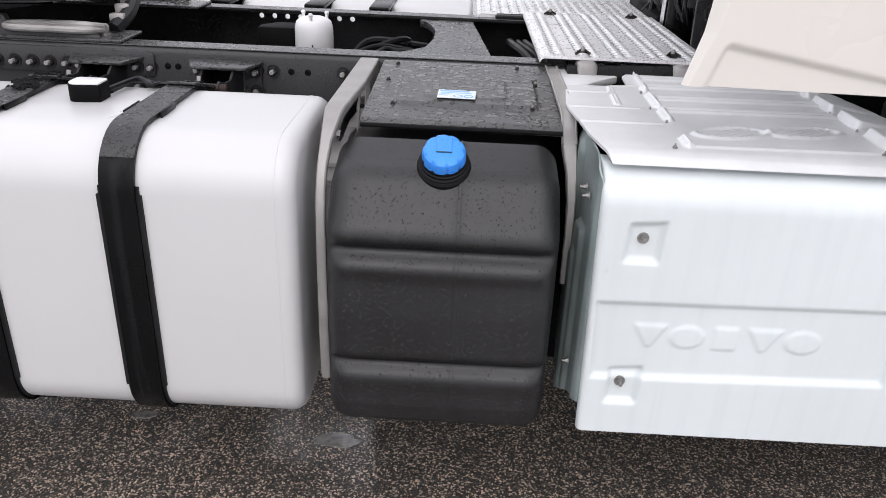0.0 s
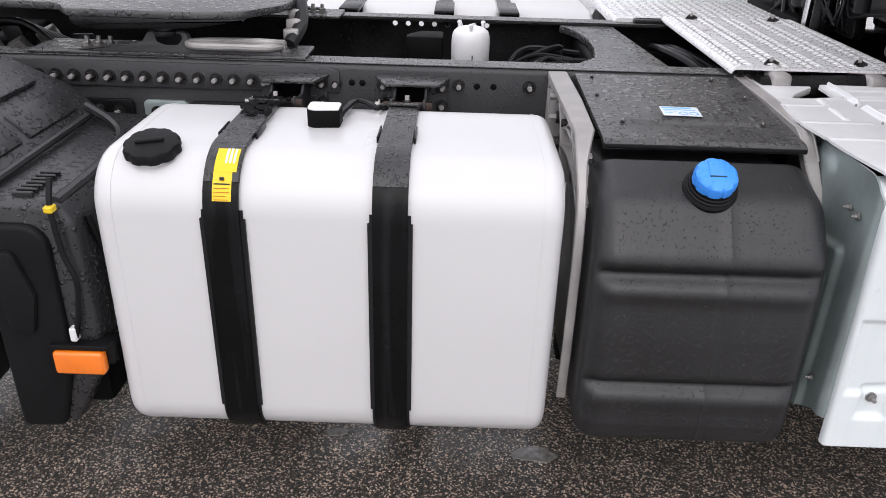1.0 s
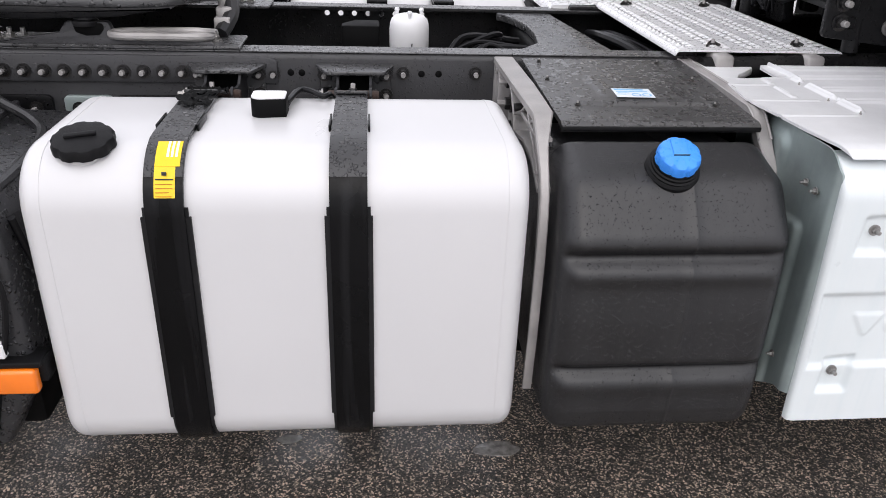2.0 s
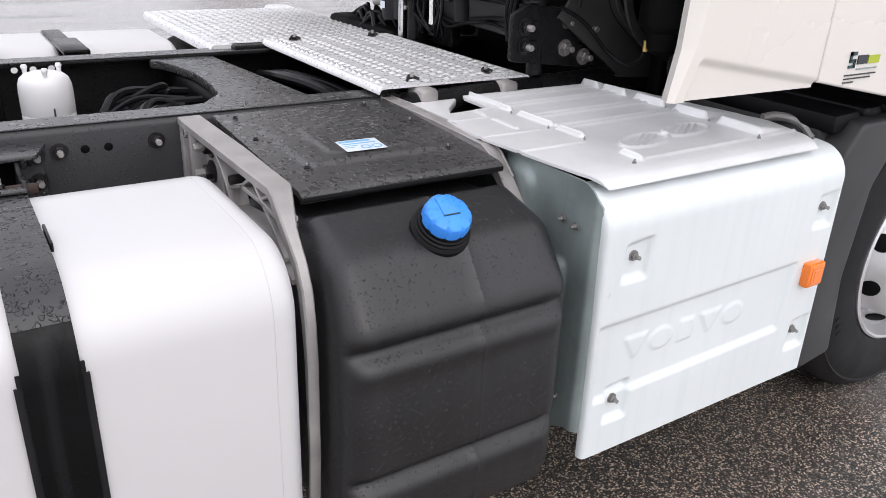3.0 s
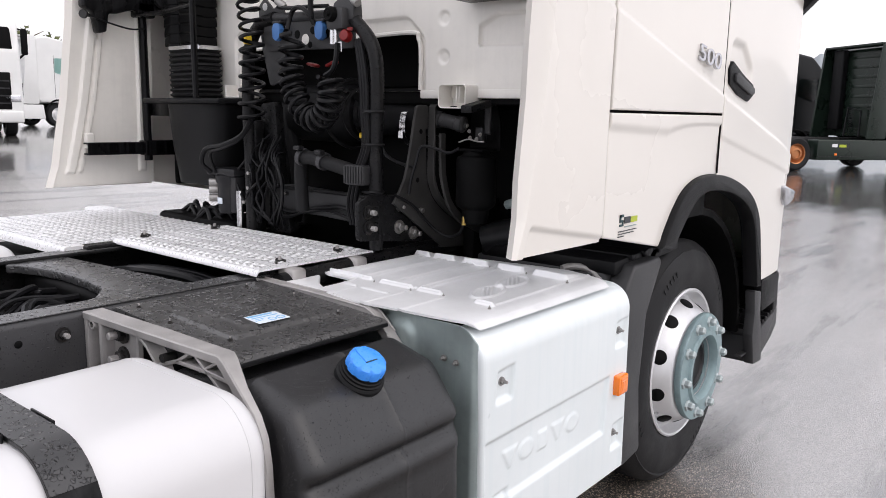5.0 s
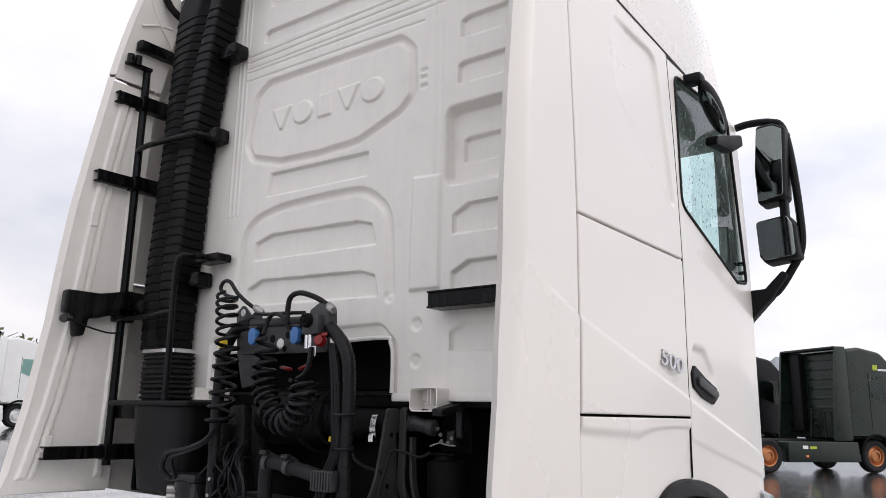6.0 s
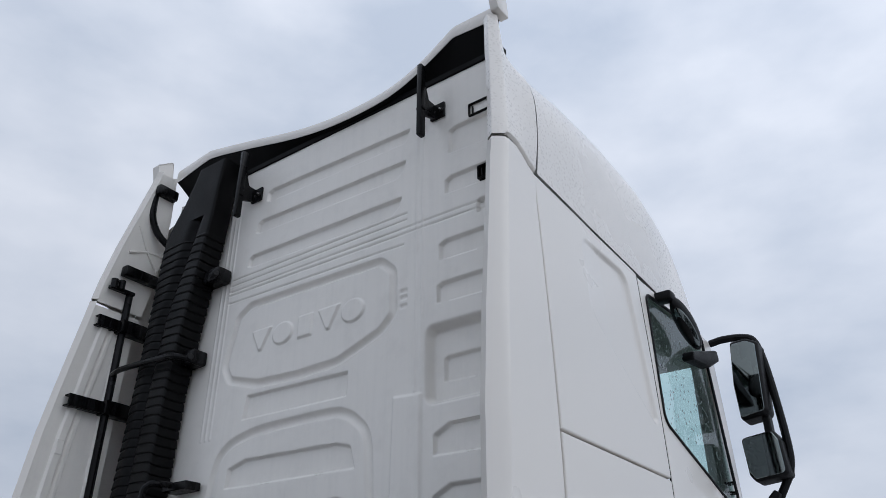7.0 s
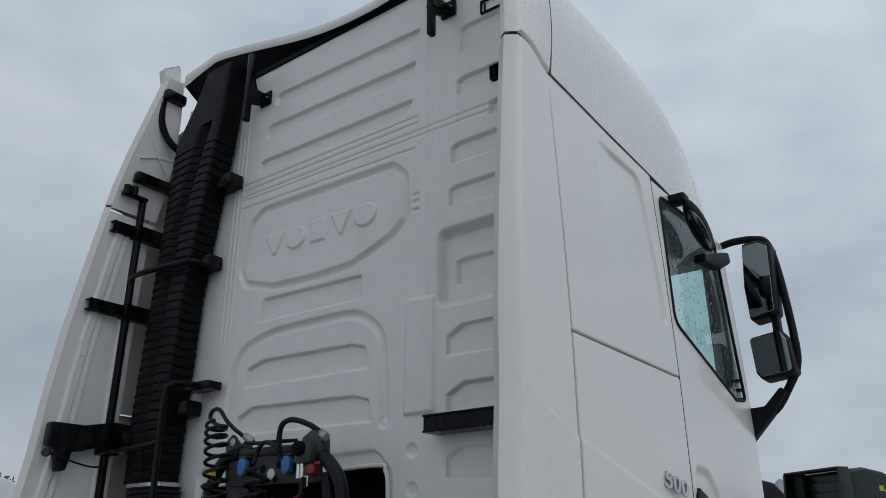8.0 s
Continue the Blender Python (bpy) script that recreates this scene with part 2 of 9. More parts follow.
def glass(name, tint, rough=0.02):
    m = bpy.data.materials.new(name)
    m.use_nodes = True
    n, l = m.node_tree.nodes, m.node_tree.links
    n.clear()
    out = n.new("ShaderNodeOutputMaterial")
    mix = n.new("ShaderNodeMixShader")
    tr = n.new("ShaderNodeBsdfTransparent")
    gl = n.new("ShaderNodeBsdfGlossy")
    fr = n.new("ShaderNodeFresnel")
    fr.inputs["IOR"].default_value = 1.5
    tr.inputs["Color"].default_value = (*tint, 1)
    gl.inputs["Roughness"].default_value = rough
    tc = n.new("ShaderNodeTexCoord")
    vo = n.new("ShaderNodeTexVoronoi")
    vo.inputs["Scale"].default_value = 70
    l.new(tc.outputs["Object"], vo.inputs["Vector"])
    bump = n.new("ShaderNodeBump")
    bump.inputs["Strength"].default_value, bump.inputs["Distance"].default_value = 0.25, 0.003
    l.new(ramp(n, l, vo.outputs["Distance"], [(0.1, (1, 1, 1)), (0.3, (0, 0, 0))]), bump.inputs["Height"])
    l.new(bump.outputs["Normal"], gl.inputs["Normal"])
    l.new(fr.outputs["Fac"], mix.inputs["Fac"])
    l.new(tr.outputs["BSDF"], mix.inputs[1])
    l.new(gl.outputs["BSDF"], mix.inputs[2])
    l.new(mix.outputs["Shader"], out.inputs["Surface"])
    return m


drop_grey = surface("drop_grey", (0.16, 0.20, 0.20), 0.1, var=0.3, scale=30)
window_glass = glass("window_glass", (0.62, 0.86, 0.83))
mirror_glass = surface("mirror_glass", (0.22, 0.25, 0.25), 0.04, metal=1.0, var=0.0)


def asphalt():
    m = bpy.data.materials.new("wet_asphalt")
    m.use_nodes = True
    n, l = m.node_tree.nodes, m.node_tree.links
    b = n["Principled BSDF"]
    tc = n.new("ShaderNodeTexCoord")
    vo = n.new("ShaderNodeTexVoronoi")
    vo.inputs["Scale"].default_value = 225
    l.new(tc.outputs["Object"], vo.inputs["Vector"])
    sep = n.new("ShaderNodeSeparateColor")
    l.new(vo.outputs["Color"], sep.inputs["Color"])
    stones = ramp(n, l, sep.outputs["Red"], [(0.0, (0.006, 0.0055, 0.005)), (0.50, (0.022, 0.019, 0.016)), (0.74, (0.11, 0.092, 0.075)), (1.0, (0.80, 0.66, 0.54))])
    patch = n.new("ShaderNodeTexNoise")
    patch.inputs["Scale"].default_value, patch.inputs["Detail"].default_value, patch.inputs["Roughness"].default_value = 0.8, 8.0, 0.6
    l.new(tc.outputs["Object"], patch.inputs["Vector"])
    tone = ramp(n, l, patch.outputs["Fac"], [(0.3, (0.85, 0.83, 0.82)), (0.7, (1.35, 1.3, 1.25))])
    mul = n.new("ShaderNodeMixRGB")
    mul.blend_type = "MULTIPLY"
    mul.inputs["Fac"].default_value = 1.0
    l.new(stones, mul.inputs["Color1"])
    l.new(tone, mul.inputs["Color2"])
    # dark coarse asphalt on the parking lane, pale paving with painted sky reflection ahead and across the yard
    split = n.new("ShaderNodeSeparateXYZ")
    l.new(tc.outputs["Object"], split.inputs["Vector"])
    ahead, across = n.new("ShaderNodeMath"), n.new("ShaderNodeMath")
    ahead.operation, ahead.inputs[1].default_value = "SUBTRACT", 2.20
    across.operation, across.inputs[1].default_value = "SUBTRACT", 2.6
    # the painted shine begins sooner away from the truck's side
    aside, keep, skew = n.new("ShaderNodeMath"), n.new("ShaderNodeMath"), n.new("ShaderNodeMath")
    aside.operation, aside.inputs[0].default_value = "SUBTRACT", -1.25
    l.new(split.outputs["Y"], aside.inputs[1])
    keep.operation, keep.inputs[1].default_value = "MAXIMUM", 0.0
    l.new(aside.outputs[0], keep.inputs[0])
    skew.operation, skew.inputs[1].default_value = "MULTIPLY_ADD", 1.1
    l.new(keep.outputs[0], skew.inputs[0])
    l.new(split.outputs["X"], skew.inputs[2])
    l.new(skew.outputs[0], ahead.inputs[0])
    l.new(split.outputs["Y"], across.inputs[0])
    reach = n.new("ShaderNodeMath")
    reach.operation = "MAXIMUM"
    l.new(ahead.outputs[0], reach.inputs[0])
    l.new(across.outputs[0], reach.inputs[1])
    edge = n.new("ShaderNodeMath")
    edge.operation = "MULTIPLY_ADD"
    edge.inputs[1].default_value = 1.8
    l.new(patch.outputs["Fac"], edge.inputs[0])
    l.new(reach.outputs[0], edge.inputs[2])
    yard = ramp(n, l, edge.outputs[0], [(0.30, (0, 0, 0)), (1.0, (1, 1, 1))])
    joint = n.new("ShaderNodeTexNoise")
    jm = n.new("ShaderNodeMapping")
    jm.inputs["Scale"].default_value = (0.11, 0.62, 1.0)
    l.new(tc.outputs["Object"], jm.inputs["Vector"])
    l.new(jm.outputs["Vector"], joint.inputs["Vector"])
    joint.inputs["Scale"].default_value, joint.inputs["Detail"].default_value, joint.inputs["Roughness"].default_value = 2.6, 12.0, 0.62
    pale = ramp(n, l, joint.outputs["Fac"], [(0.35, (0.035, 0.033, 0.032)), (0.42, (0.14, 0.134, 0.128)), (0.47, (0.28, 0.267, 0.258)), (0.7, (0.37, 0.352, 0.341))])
    # the painted pale tone keeps the speckle of its stones
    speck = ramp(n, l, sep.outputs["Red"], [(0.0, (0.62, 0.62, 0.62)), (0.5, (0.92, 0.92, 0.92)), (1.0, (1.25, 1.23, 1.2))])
    sheen_mix = n.new("ShaderNodeMixRGB")
    sheen_mix.blend_type = "MULTIPLY"
    sheen_mix.inputs["Fac"].default_value = 1.0
    l.new(pale, sheen_mix.inputs["Color1"])
    l.new(speck, sheen_mix.inputs["Color2"])
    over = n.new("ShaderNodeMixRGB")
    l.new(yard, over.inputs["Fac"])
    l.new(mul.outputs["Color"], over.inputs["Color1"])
    l.new(sheen_mix.outputs["Color"], over.inputs["Color2"])
    # dark asphalt again, standing in water, under the far rows of trucks, whose dark reflection is painted in
    beyond, side, more = n.new("ShaderNodeMath"), n.new("ShaderNodeMath"), n.new("ShaderNodeMath")
    beyond.operation, beyond.inputs[1].default_value = "SUBTRACT", 12.6
    side.operation, side.inputs[1].default_value = "SUBTRACT", 12.0
    more.operation = "MAXIMUM"
    l.new(split.outputs["X"], beyond.inputs[0])
    l.new(split.outputs["Y"], side.inputs[0])
    l.new(beyond.outputs[0], more.inputs[0])
    l.new(side.outputs[0], more.inputs[1])
    fringe = n.new("ShaderNodeMath")
    fringe.operation, fringe.inputs[1].default_value = "MULTIPLY_ADD", 4.0
    l.new(joint.outputs["Fac"], fringe.inputs[0])
    l.new(more.outputs[0], fringe.inputs[2])
    quarter = n.new("ShaderNodeMath")
    quarter.operation, quarter.inputs[1].default_value = "MULTIPLY", 0.25
    l.new(fringe.outputs[0], quarter.inputs[0])
    far = ramp(n, l, quarter.outputs[0], [(0.35, (0, 0, 0)), (0.85, (1, 1, 1))])
    dark = n.new("ShaderNodeMixRGB")
    l.new(far, dark.inputs["Fac"])
    l.new(over.outputs["Color"], dark.inputs["Color1"])
    dark.inputs["Color2"].default_value = (0.045, 0.041, 0.039, 1)
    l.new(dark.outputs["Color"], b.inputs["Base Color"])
    pool = n.new("ShaderNodeTexNoise")
    mp = n.new("ShaderNodeMapping")
    mp.inputs["Scale"].default_value = (0.09, 0.22, 1.0)
    l.new(tc.outputs["Object"], mp.inputs["Vector"])
    l.new(mp.outputs["Vector"], pool.inputs["Vector"])
    pool.inputs["Scale"].default_value, pool.inputs["Detail"].default_value = 2.2, 6.0
    wet = ramp(n, l, pool.outputs["Fac"], [(0.46, (0, 0, 0)), (0.60, (1, 1, 1))])
    b.inputs["Roughness"].default_value = 0.45
    b.inputs["Specular IOR Level"].default_value = 0.5
    inv = ramp(n, l, vo.outputs["Distance"], [(0.0, (1, 1, 1)), (0.7, (0, 0, 0))])
    bump = n.new("ShaderNodeBump")
    bump.inputs["Strength"].default_value, bump.inputs["Distance"].default_value = 0.8, 0.006
    l.new(inv, bump.inputs["Height"])
    l.new(bump.outputs["Normal"], b.inputs["Normal"])
    # the film of water on top: broken by the stones where thin, smooth where it stands
    film = n.new("ShaderNodeBump")
    strength = n.new("ShaderNodeMixRGB")
    l.new(wet, strength.inputs["Fac"])
    strength.inputs["Color1"].default_value, strength.inputs["Color2"].default_value = (0.42, 0.42, 0.42, 1), (0.05, 0.05, 0.05, 1)
    calm = n.new("ShaderNodeMixRGB")
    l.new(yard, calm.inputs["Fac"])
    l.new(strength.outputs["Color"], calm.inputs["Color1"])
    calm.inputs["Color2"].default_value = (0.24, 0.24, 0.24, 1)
    still = n.new("ShaderNodeMixRGB")
    l.new(far, still.inputs["Fac"])
    l.new(calm.outputs["Color"], still.inputs["Color1"])
    still.inputs["Color2"].default_value = (0.03, 0.03, 0.03, 1)
    l.new(still.outputs["Color"], film.inputs["Strength"])
    film.inputs["Distance"].default_value = 0.005
    l.new(inv, film.inputs["Height"])
    b.inputs["Coat Weight"].default_value, b.inputs["Coat Roughness"].default_value = 1.0, 0.05
    gloss = n.new("ShaderNodeMath")
    gloss.operation = "MULTIPLY_ADD"
    gloss.inputs[1].default_value, gloss.inputs[2].default_value = 1.65, 1.70
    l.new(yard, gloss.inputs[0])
    less = n.new("ShaderNodeMixRGB")
    l.new(far, less.inputs["Fac"])
    l.new(gloss.outputs[0], less.inputs["Color1"])
    less.inputs["Color2"].default_value = (1.6, 1.6, 1.6, 1)
    l.new(less.outputs["Color"], b.inputs["Coat IOR"])
    l.new(film.outputs["Normal"], b.inputs["Coat Normal"])
    return m


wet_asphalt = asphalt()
# the pale base colour stands in for what the pools reflect
pool_reflection = surface("pool_reflection", (0.20, 0.19, 0.18), 0.12, var=0.4, scale=60, grain=0.8, grain_scale=90, spec=0.8, coat=1.0)


# ---- mesh helpers ----
def part(name, geo, material, parent, label="", sharp=35, smooth=True):
    """Links a bmesh, or (vertices, faces), as one mesh object under a thing or a part."""
    me = bpy.data.meshes.new(name)
    if isinstance(geo, tuple):
        me.from_pydata([tuple(v) for v in geo[0]], [], geo[1])
    else:
        geo.to_mesh(me)
        geo.free()
    me.materials.append(material)
    me.validate()
    if smooth:
        me.polygons.foreach_set("use_smooth", [True] * len(me.polygons))
        me.set_sharp_from_angle(angle=radians(sharp))
    ob = new(name, me)
    if parent is not None:
        ob.parent = parent
    return tagged(ob, label)


def again(name, ob, m, parent, label=""):
    """One more piece on the mesh of ob."""
    o = new(name, ob.data)
    o.parent = parent
    o.matrix_basis = m
    return tagged(o, label)


def thing(name, at, label, category, group="", kind=""):
    e = new(name)
    e.location = at
    e.empty_display_size = 0.2
    return tagged(e, label, category, group, kind)


def box(x0, x1, y0, y1, z0, z1, bev=0.004, seg=2, turn=None):
    bm = bmesh.new()
    bmesh.ops.create_cube(bm, size=1.0)
    for v in bm.verts:
        v.co = Vector(((x0 + x1) / 2 + v.co.x * (x1 - x0), (y0 + y1) / 2 + v.co.y * (y1 - y0), (z0 + z1) / 2 + v.co.z * (z1 - z0)))
    if bev:
        bmesh.ops.bevel(bm, geom=bm.edges[:], offset=bev, segments=seg, profile=0.5, affect="EDGES")
    if turn is not None:
        bmesh.ops.transform(bm, matrix=turn, verts=bm.verts)
    return bm


def joined(*bms):
    out = bmesh.new()
    for b in bms:
        me = bpy.data.meshes.new("tmp")
        b.to_mesh(me)
        out.from_mesh(me)
        b.free()
        bpy.data.meshes.remove(me)
    return out


def moved(bm, m):
    bmesh.ops.transform(bm, matrix=m, verts=bm.verts)
    return bm


def rounded(points, radii, n=6):
    """A closed 2D outline with its corners rounded."""
    out, k = [], len(points)
    for i in range(k):
        p, a, b = Vector(points[i]), Vector(points[i - 1]), Vector(points[(i + 1) % k])
        r = radii[i] if isinstance(radii, (list, tuple)) else radii
        u, v = (a - p).normalized(), (b - p).normalized()
        ang = u.angle(v)
        if r <= 0 or ang > 3.1:
            out.append(tuple(p))
            continue
        d = min(r / math.tan(ang / 2), (a - p).length * 0.49, (b - p).length * 0.49)
        rr = d * math.tan(ang / 2)
        c = p + (u + v).normalized() * (rr / math.sin(ang / 2))
        s, e = p + u * d - c, p + v * d - c
        a0, a1 = math.atan2(s.y, s.x), math.atan2(e.y, e.x)
        da = (a1 - a0 + math.pi) % (2 * math.pi) - math.pi
        out += [(c.x + rr * math.cos(a0 + da * j / n), c.y + rr * math.sin(a0 + da * j / n)) for j in range(n + 1)]
    return out


def extruded(outline, a0, a1, axis="x", edge=0.004, steps=2):
    """A 2D outline drawn out along an axis, its end edges rounded. axis x: outline is (y, z); y: (x, z); z: (x, y)."""
    pts = [Vector(p) for p in outline]
    k = len(pts)
    area = sum(pts[i].x * pts[(i + 1) % k].y - pts[(i + 1) % k].x * pts[i].y for i in range(k))
    s = 1 if area > 0 else -1
    nor = []
    for i in range(k):
        t = (pts[(i + 1) % k] - pts[i - 1]).normalized()
        nor.append(Vector((t.y, -t.x)) * s)
    stations = []
    if edge:
        stations += [(a0 + edge * (1 - math.cos(q)), edge * (1 - math.sin(q))) for q in [math.pi / 2 * j / steps for j in range(steps + 1)]]
        stations += [(a1 - edge * (1 - math.cos(q)), edge * (1 - math.sin(q))) for q in [math.pi / 2 * j / steps for j in range(steps, -1, -1)]]
    else:
        stations = [(a0, 0), (a1, 0)]
    put = {"x": lambda a, p: (a, p.x, p.y), "y": lambda a, p: (p.x, a, p.y), "z": lambda a, p: (p.x, p.y, a)}[axis]
    bm = bmesh.new()
    rings = [[bm.verts.new(put(a, pts[i] - nor[i] * d)) for i in range(k)] for a, d in stations]
    for r0, r1 in zip(rings, rings[1:]):
        for i in range(k):
            bm.faces.new((r0[i], r0[(i + 1) % k], r1[(i + 1) % k], r1[i]))
    bm.faces.new(rings[0])
    bm.faces.new(rings[-1])
    bmesh.ops.recalc_face_normals(bm, faces=bm.faces)
    return bm


def lathe(profile, n=32, m=None, close=False):
    """Turns (radius, height) round the z axis, then moves it by m."""
    bm = bmesh.new()
    rings = []
    for r, h in profile:
        if r < 1e-6:
            rings.append([bm.verts.new((0, 0, h))])
        else:
            rings.append([bm.verts.new((r * math.cos(2 * math.pi * i / n), r * math.sin(2 * math.pi * i / n), h)) for i in range(n)])
    pairs = list(zip(rings, rings[1:])) + ([(rings[-1], rings[0])] if close else [])
    for a, b in pairs:
        for i in range(n):
            j = (i + 1) % n
            if len(a) == 1 and len(b) == 1:
                continue
            if len(a) == 1:
                bm.faces.new((a[0], b[i], b[j]))
            elif len(b) == 1:
                bm.faces.new((a[i], a[j], b[0]))
            else:
                bm.faces.new((a[i], a[j], b[j], b[i]))
    bmesh.ops.recalc_face_normals(bm, faces=bm.faces)
    if m is not None:
        bmesh.ops.transform(bm, matrix=m, verts=bm.verts)
    return bm


def smooth_path(points, per=6):
    """A flowing line through the points."""
    p = [Vector(q) for q in points]
    p = [2 * p[0] - p[1]] + p + [2 * p[-1] - p[-2]]
    out = []
    for i in range(1, len(p) - 2):
        for j in range(per):
            t = j / per
            out.append(0.5 * ((2 * p[i]) + (p[i + 1] - p[i - 1]) * t + (2 * p[i - 1] - 5 * p[i] + 4 * p[i + 1] - p[i + 2]) * t * t + (3 * p[i] - p[i - 1] - 3 * p[i + 1] + p[i + 2]) * t ** 3))
    return out + [p[-2]]


def flowing(pts, per=6):
    """A flat outline drawn smoothly through its points."""
    return [(p.x, p.y) for p in smooth_path([(a, b, 0) for a, b in pts], per)]


def tube(points, r, n=8, caps=True):
    """A round bar along the points; r is a number, or one for each point."""
    p = [Vector(q) for q in points]
    bm = bmesh.new()
    up, rings = None, []
    for i in range(len(p)):
        t = (p[min(i + 1, len(p) - 1)] - p[max(i - 1, 0)]).normalized()
        if up is None:
            up = t.orthogonal().normalized()
        up = (up - t * up.dot(t)).normalized()
        w = t.cross(up)
        rad = r[i] if isinstance(r, (list, tuple)) else r
        rings.append([bm.verts.new(p[i] + (up * math.cos(2 * math.pi * k / n) + w * math.sin(2 * math.pi * k / n)) * rad) for k in range(n)])
    for a, b in zip(rings, rings[1:]):
        for k in range(n):
            bm.faces.new((a[k], a[(k + 1) % n], b[(k + 1) % n], b[k]))
    if caps:
        bm.faces.new(rings[0])
        bm.faces.new(rings[-1])
    bmesh.ops.recalc_face_normals(bm, faces=bm.faces)
    return bm


def hose(points, r, n=8, per=6):
    return tube(smooth_path(points, per), r, n)


def coil(points, turns, radius, r, n=7, per=14):
    """A coiled hose whose axis runs along the points."""
    axis = smooth_path(points, 10)
    total = int(turns * per)
    up, out = None, []
    for i in range(total + 1):
        f = i / total * (len(axis) - 1)
        k = min(int(f), len(axis) - 2)
        c = axis[k].lerp(axis[k + 1], f - k)
        t = (axis[k + 1] - axis[k]).normalized()
        if up is None:
            up = t.orthogonal().normalized()
        up = (up - t * up.dot(t)).normalized()
        w = t.cross(up)
        a = 2 * math.pi * i / per
        rad = radius(i / total) if callable(radius) else radius
        out.append(c + (up * math.cos(a) + w * math.sin(a)) * rad)
    return tube(out, r, n)


def field(u0, u1, v0, v1, step, height, place, hole=None, back=0.0, rim=0.0):
    """A pressed sheet over a grid: height(u, v) is its relief, place(u, v, h) its spot; hole(u, v) is true where it is cut out."""
    us, vs = np.linspace(u0, u1, max(2, int(round((u1 - u0) / step)) + 1)), np.linspace(v0, v1, max(2, int(round((v1 - v0) / step)) + 1))
    if rim:
        near = np.array([0.12, 0.3, 0.6, 1.0]) * rim
        us = np.unique(np.concatenate([us, u0 + near, u1 - near]))
        vs = np.unique(np.concatenate([vs, v0 + near, v1 - near]))
    nu, nv = len(us), len(vs)
    u, v = np.meshgrid(us, vs, indexing="ij")
    h = height(u, v) + 0 * u
    x, y, z = place(u, v, h)
    verts = np.stack([x + 0 * u, y + 0 * u, z + 0 * u], -1).reshape(-1, 3)
    i, j = np.meshgrid(np.arange(nu - 1), np.arange(nv - 1), indexing="ij")
    a = (i * nv + j).ravel()
    faces = np.stack([a, a + nv, a + nv + 1, a + 1], -1)
    if hole is not None:
        uc, vc = (u[:-1, :-1] + u[1:, 1:]) / 2, (v[:-1, :-1] + v[1:, 1:]) / 2
        faces = faces[~hole(uc, vc).ravel()]
    faces = faces.tolist()
    verts = verts.tolist()
    if back:
        xb, yb, zb = place(u, v, h - back)
        ring = [(k, 0) for k in range(nu)] + [(nu - 1, k) for k in range(1, nv)] + [(k, nv - 1) for k in range(nu - 2, -1, -1)] + [(0, k) for k in range(nv - 2, 0, -1)]
        base = len(verts)
        verts += [(float((xb + 0 * u)[k]), float((yb + 0 * u)[k]), float((zb + 0 * u)[k])) for k in ring]
        m = len(ring)
        for q in range(m):
            k0, k1 = ring[q], ring[(q + 1) % m]
            faces.append([k0[0] * nv + k0[1], base + q, base + (q + 1) % m, k1[0] * nv + k1[1]])
    return verts, faces


def sd_poly(u, v, pts):
    """Signed distance to a closed outline, negative inside."""
    d = np.full(np.shape(u), 1e9)
    inside = np.zeros(np.shape(u), bool)
    k = len(pts)
    for i in range(k):
        ax, ay = pts[i]
        bx, by = pts[(i + 1) % k]
        ex, ey = bx - ax, by - ay
        wx, wy = u - ax, v - ay
        t = np.clip((wx * ex + wy * ey) / (ex * ex + ey * ey + 1e-12), 0, 1)
        d = np.minimum(d, np.hypot(wx - ex * t, wy - ey * t))
        cross = ((ay <= v) & (by > v)) | ((by <= v) & (ay > v))
        with np.errstate(divide="ignore", invalid="ignore"):
            xi = ax + (v - ay) / (by - ay if abs(by - ay) > 1e-12 else 1e-12) * ex
        inside ^= cross & (u < xi)
    return np.where(inside, -d, d)


def sd_rect(u, v, u0, u1, v0, v1, r=0.02):
    qx = np.abs(u - (u0 + u1) / 2) - (u1 - u0) / 2 + r
    qy = np.abs(v - (v0 + v1) / 2) - (v1 - v0) / 2 + r
    return np.hypot(np.maximum(qx, 0), np.maximum(qy, 0)) + np.minimum(np.maximum(qx, qy), 0) - r


def step_in(sd, soft=0.008):
    """1 well inside the outline, 0 outside, with a rounded flank."""
    t = np.clip((-sd + soft / 2) / soft, 0, 1)
    return t * t * (3 - 2 * t)


def bead(sd, width=0.012):
    """A rounded rib along an outline."""
    return np.clip(1 - (sd / width) ** 2, 0, 1)


def turned(origin, normal):
    """Puts the z axis of a piece along the normal at the origin."""
    return Matrix.Translation(origin) @ Vector(normal).to_track_quat("Z", "Y").to_matrix().to_4x4()


def hex_mesh(name, r, h, washer, material):
    prof = [(0, h * 2.1), (r * 0.48, h * 2.1), (r * 0.56, h * 2.0), (r * 0.56, h)]
    bm = lathe(prof, 8)
    bm2 = lathe([(r * 0.5, h), (r * 0.92, h), (r, h * 0.88), (r, h * 0.2)], 6)
    bm3 = lathe([(r * 0.8, h * 0.22), (washer, h * 0.22), (washer, -0.002)], 14)
    me = bpy.data.meshes.new(name)
    bm = joined(bm, bm2, bm3)
    bm.to_mesh(me)
    bm.free()
    me.materials.append(material)
    me.materials.append(cast_metal)
    for p in me.polygons:
        p.material_index = 1 if p.center.z > h * 1.5 and material is black_bolt else 0
    return me


M_BOLT = hex_mesh("bolt", 0.013, 0.014, 0.019, bolt_steel)
M_BLACK = hex_mesh("bolt", 0.015, 0.016, 0.022, black_bolt)
M_SMALL = hex_mesh("bolt", 0.007, 0.007, 0.010, black_bolt)
M_SHINY = hex_mesh("bolt", 0.008, 0.009, 0.012, bolt_steel)


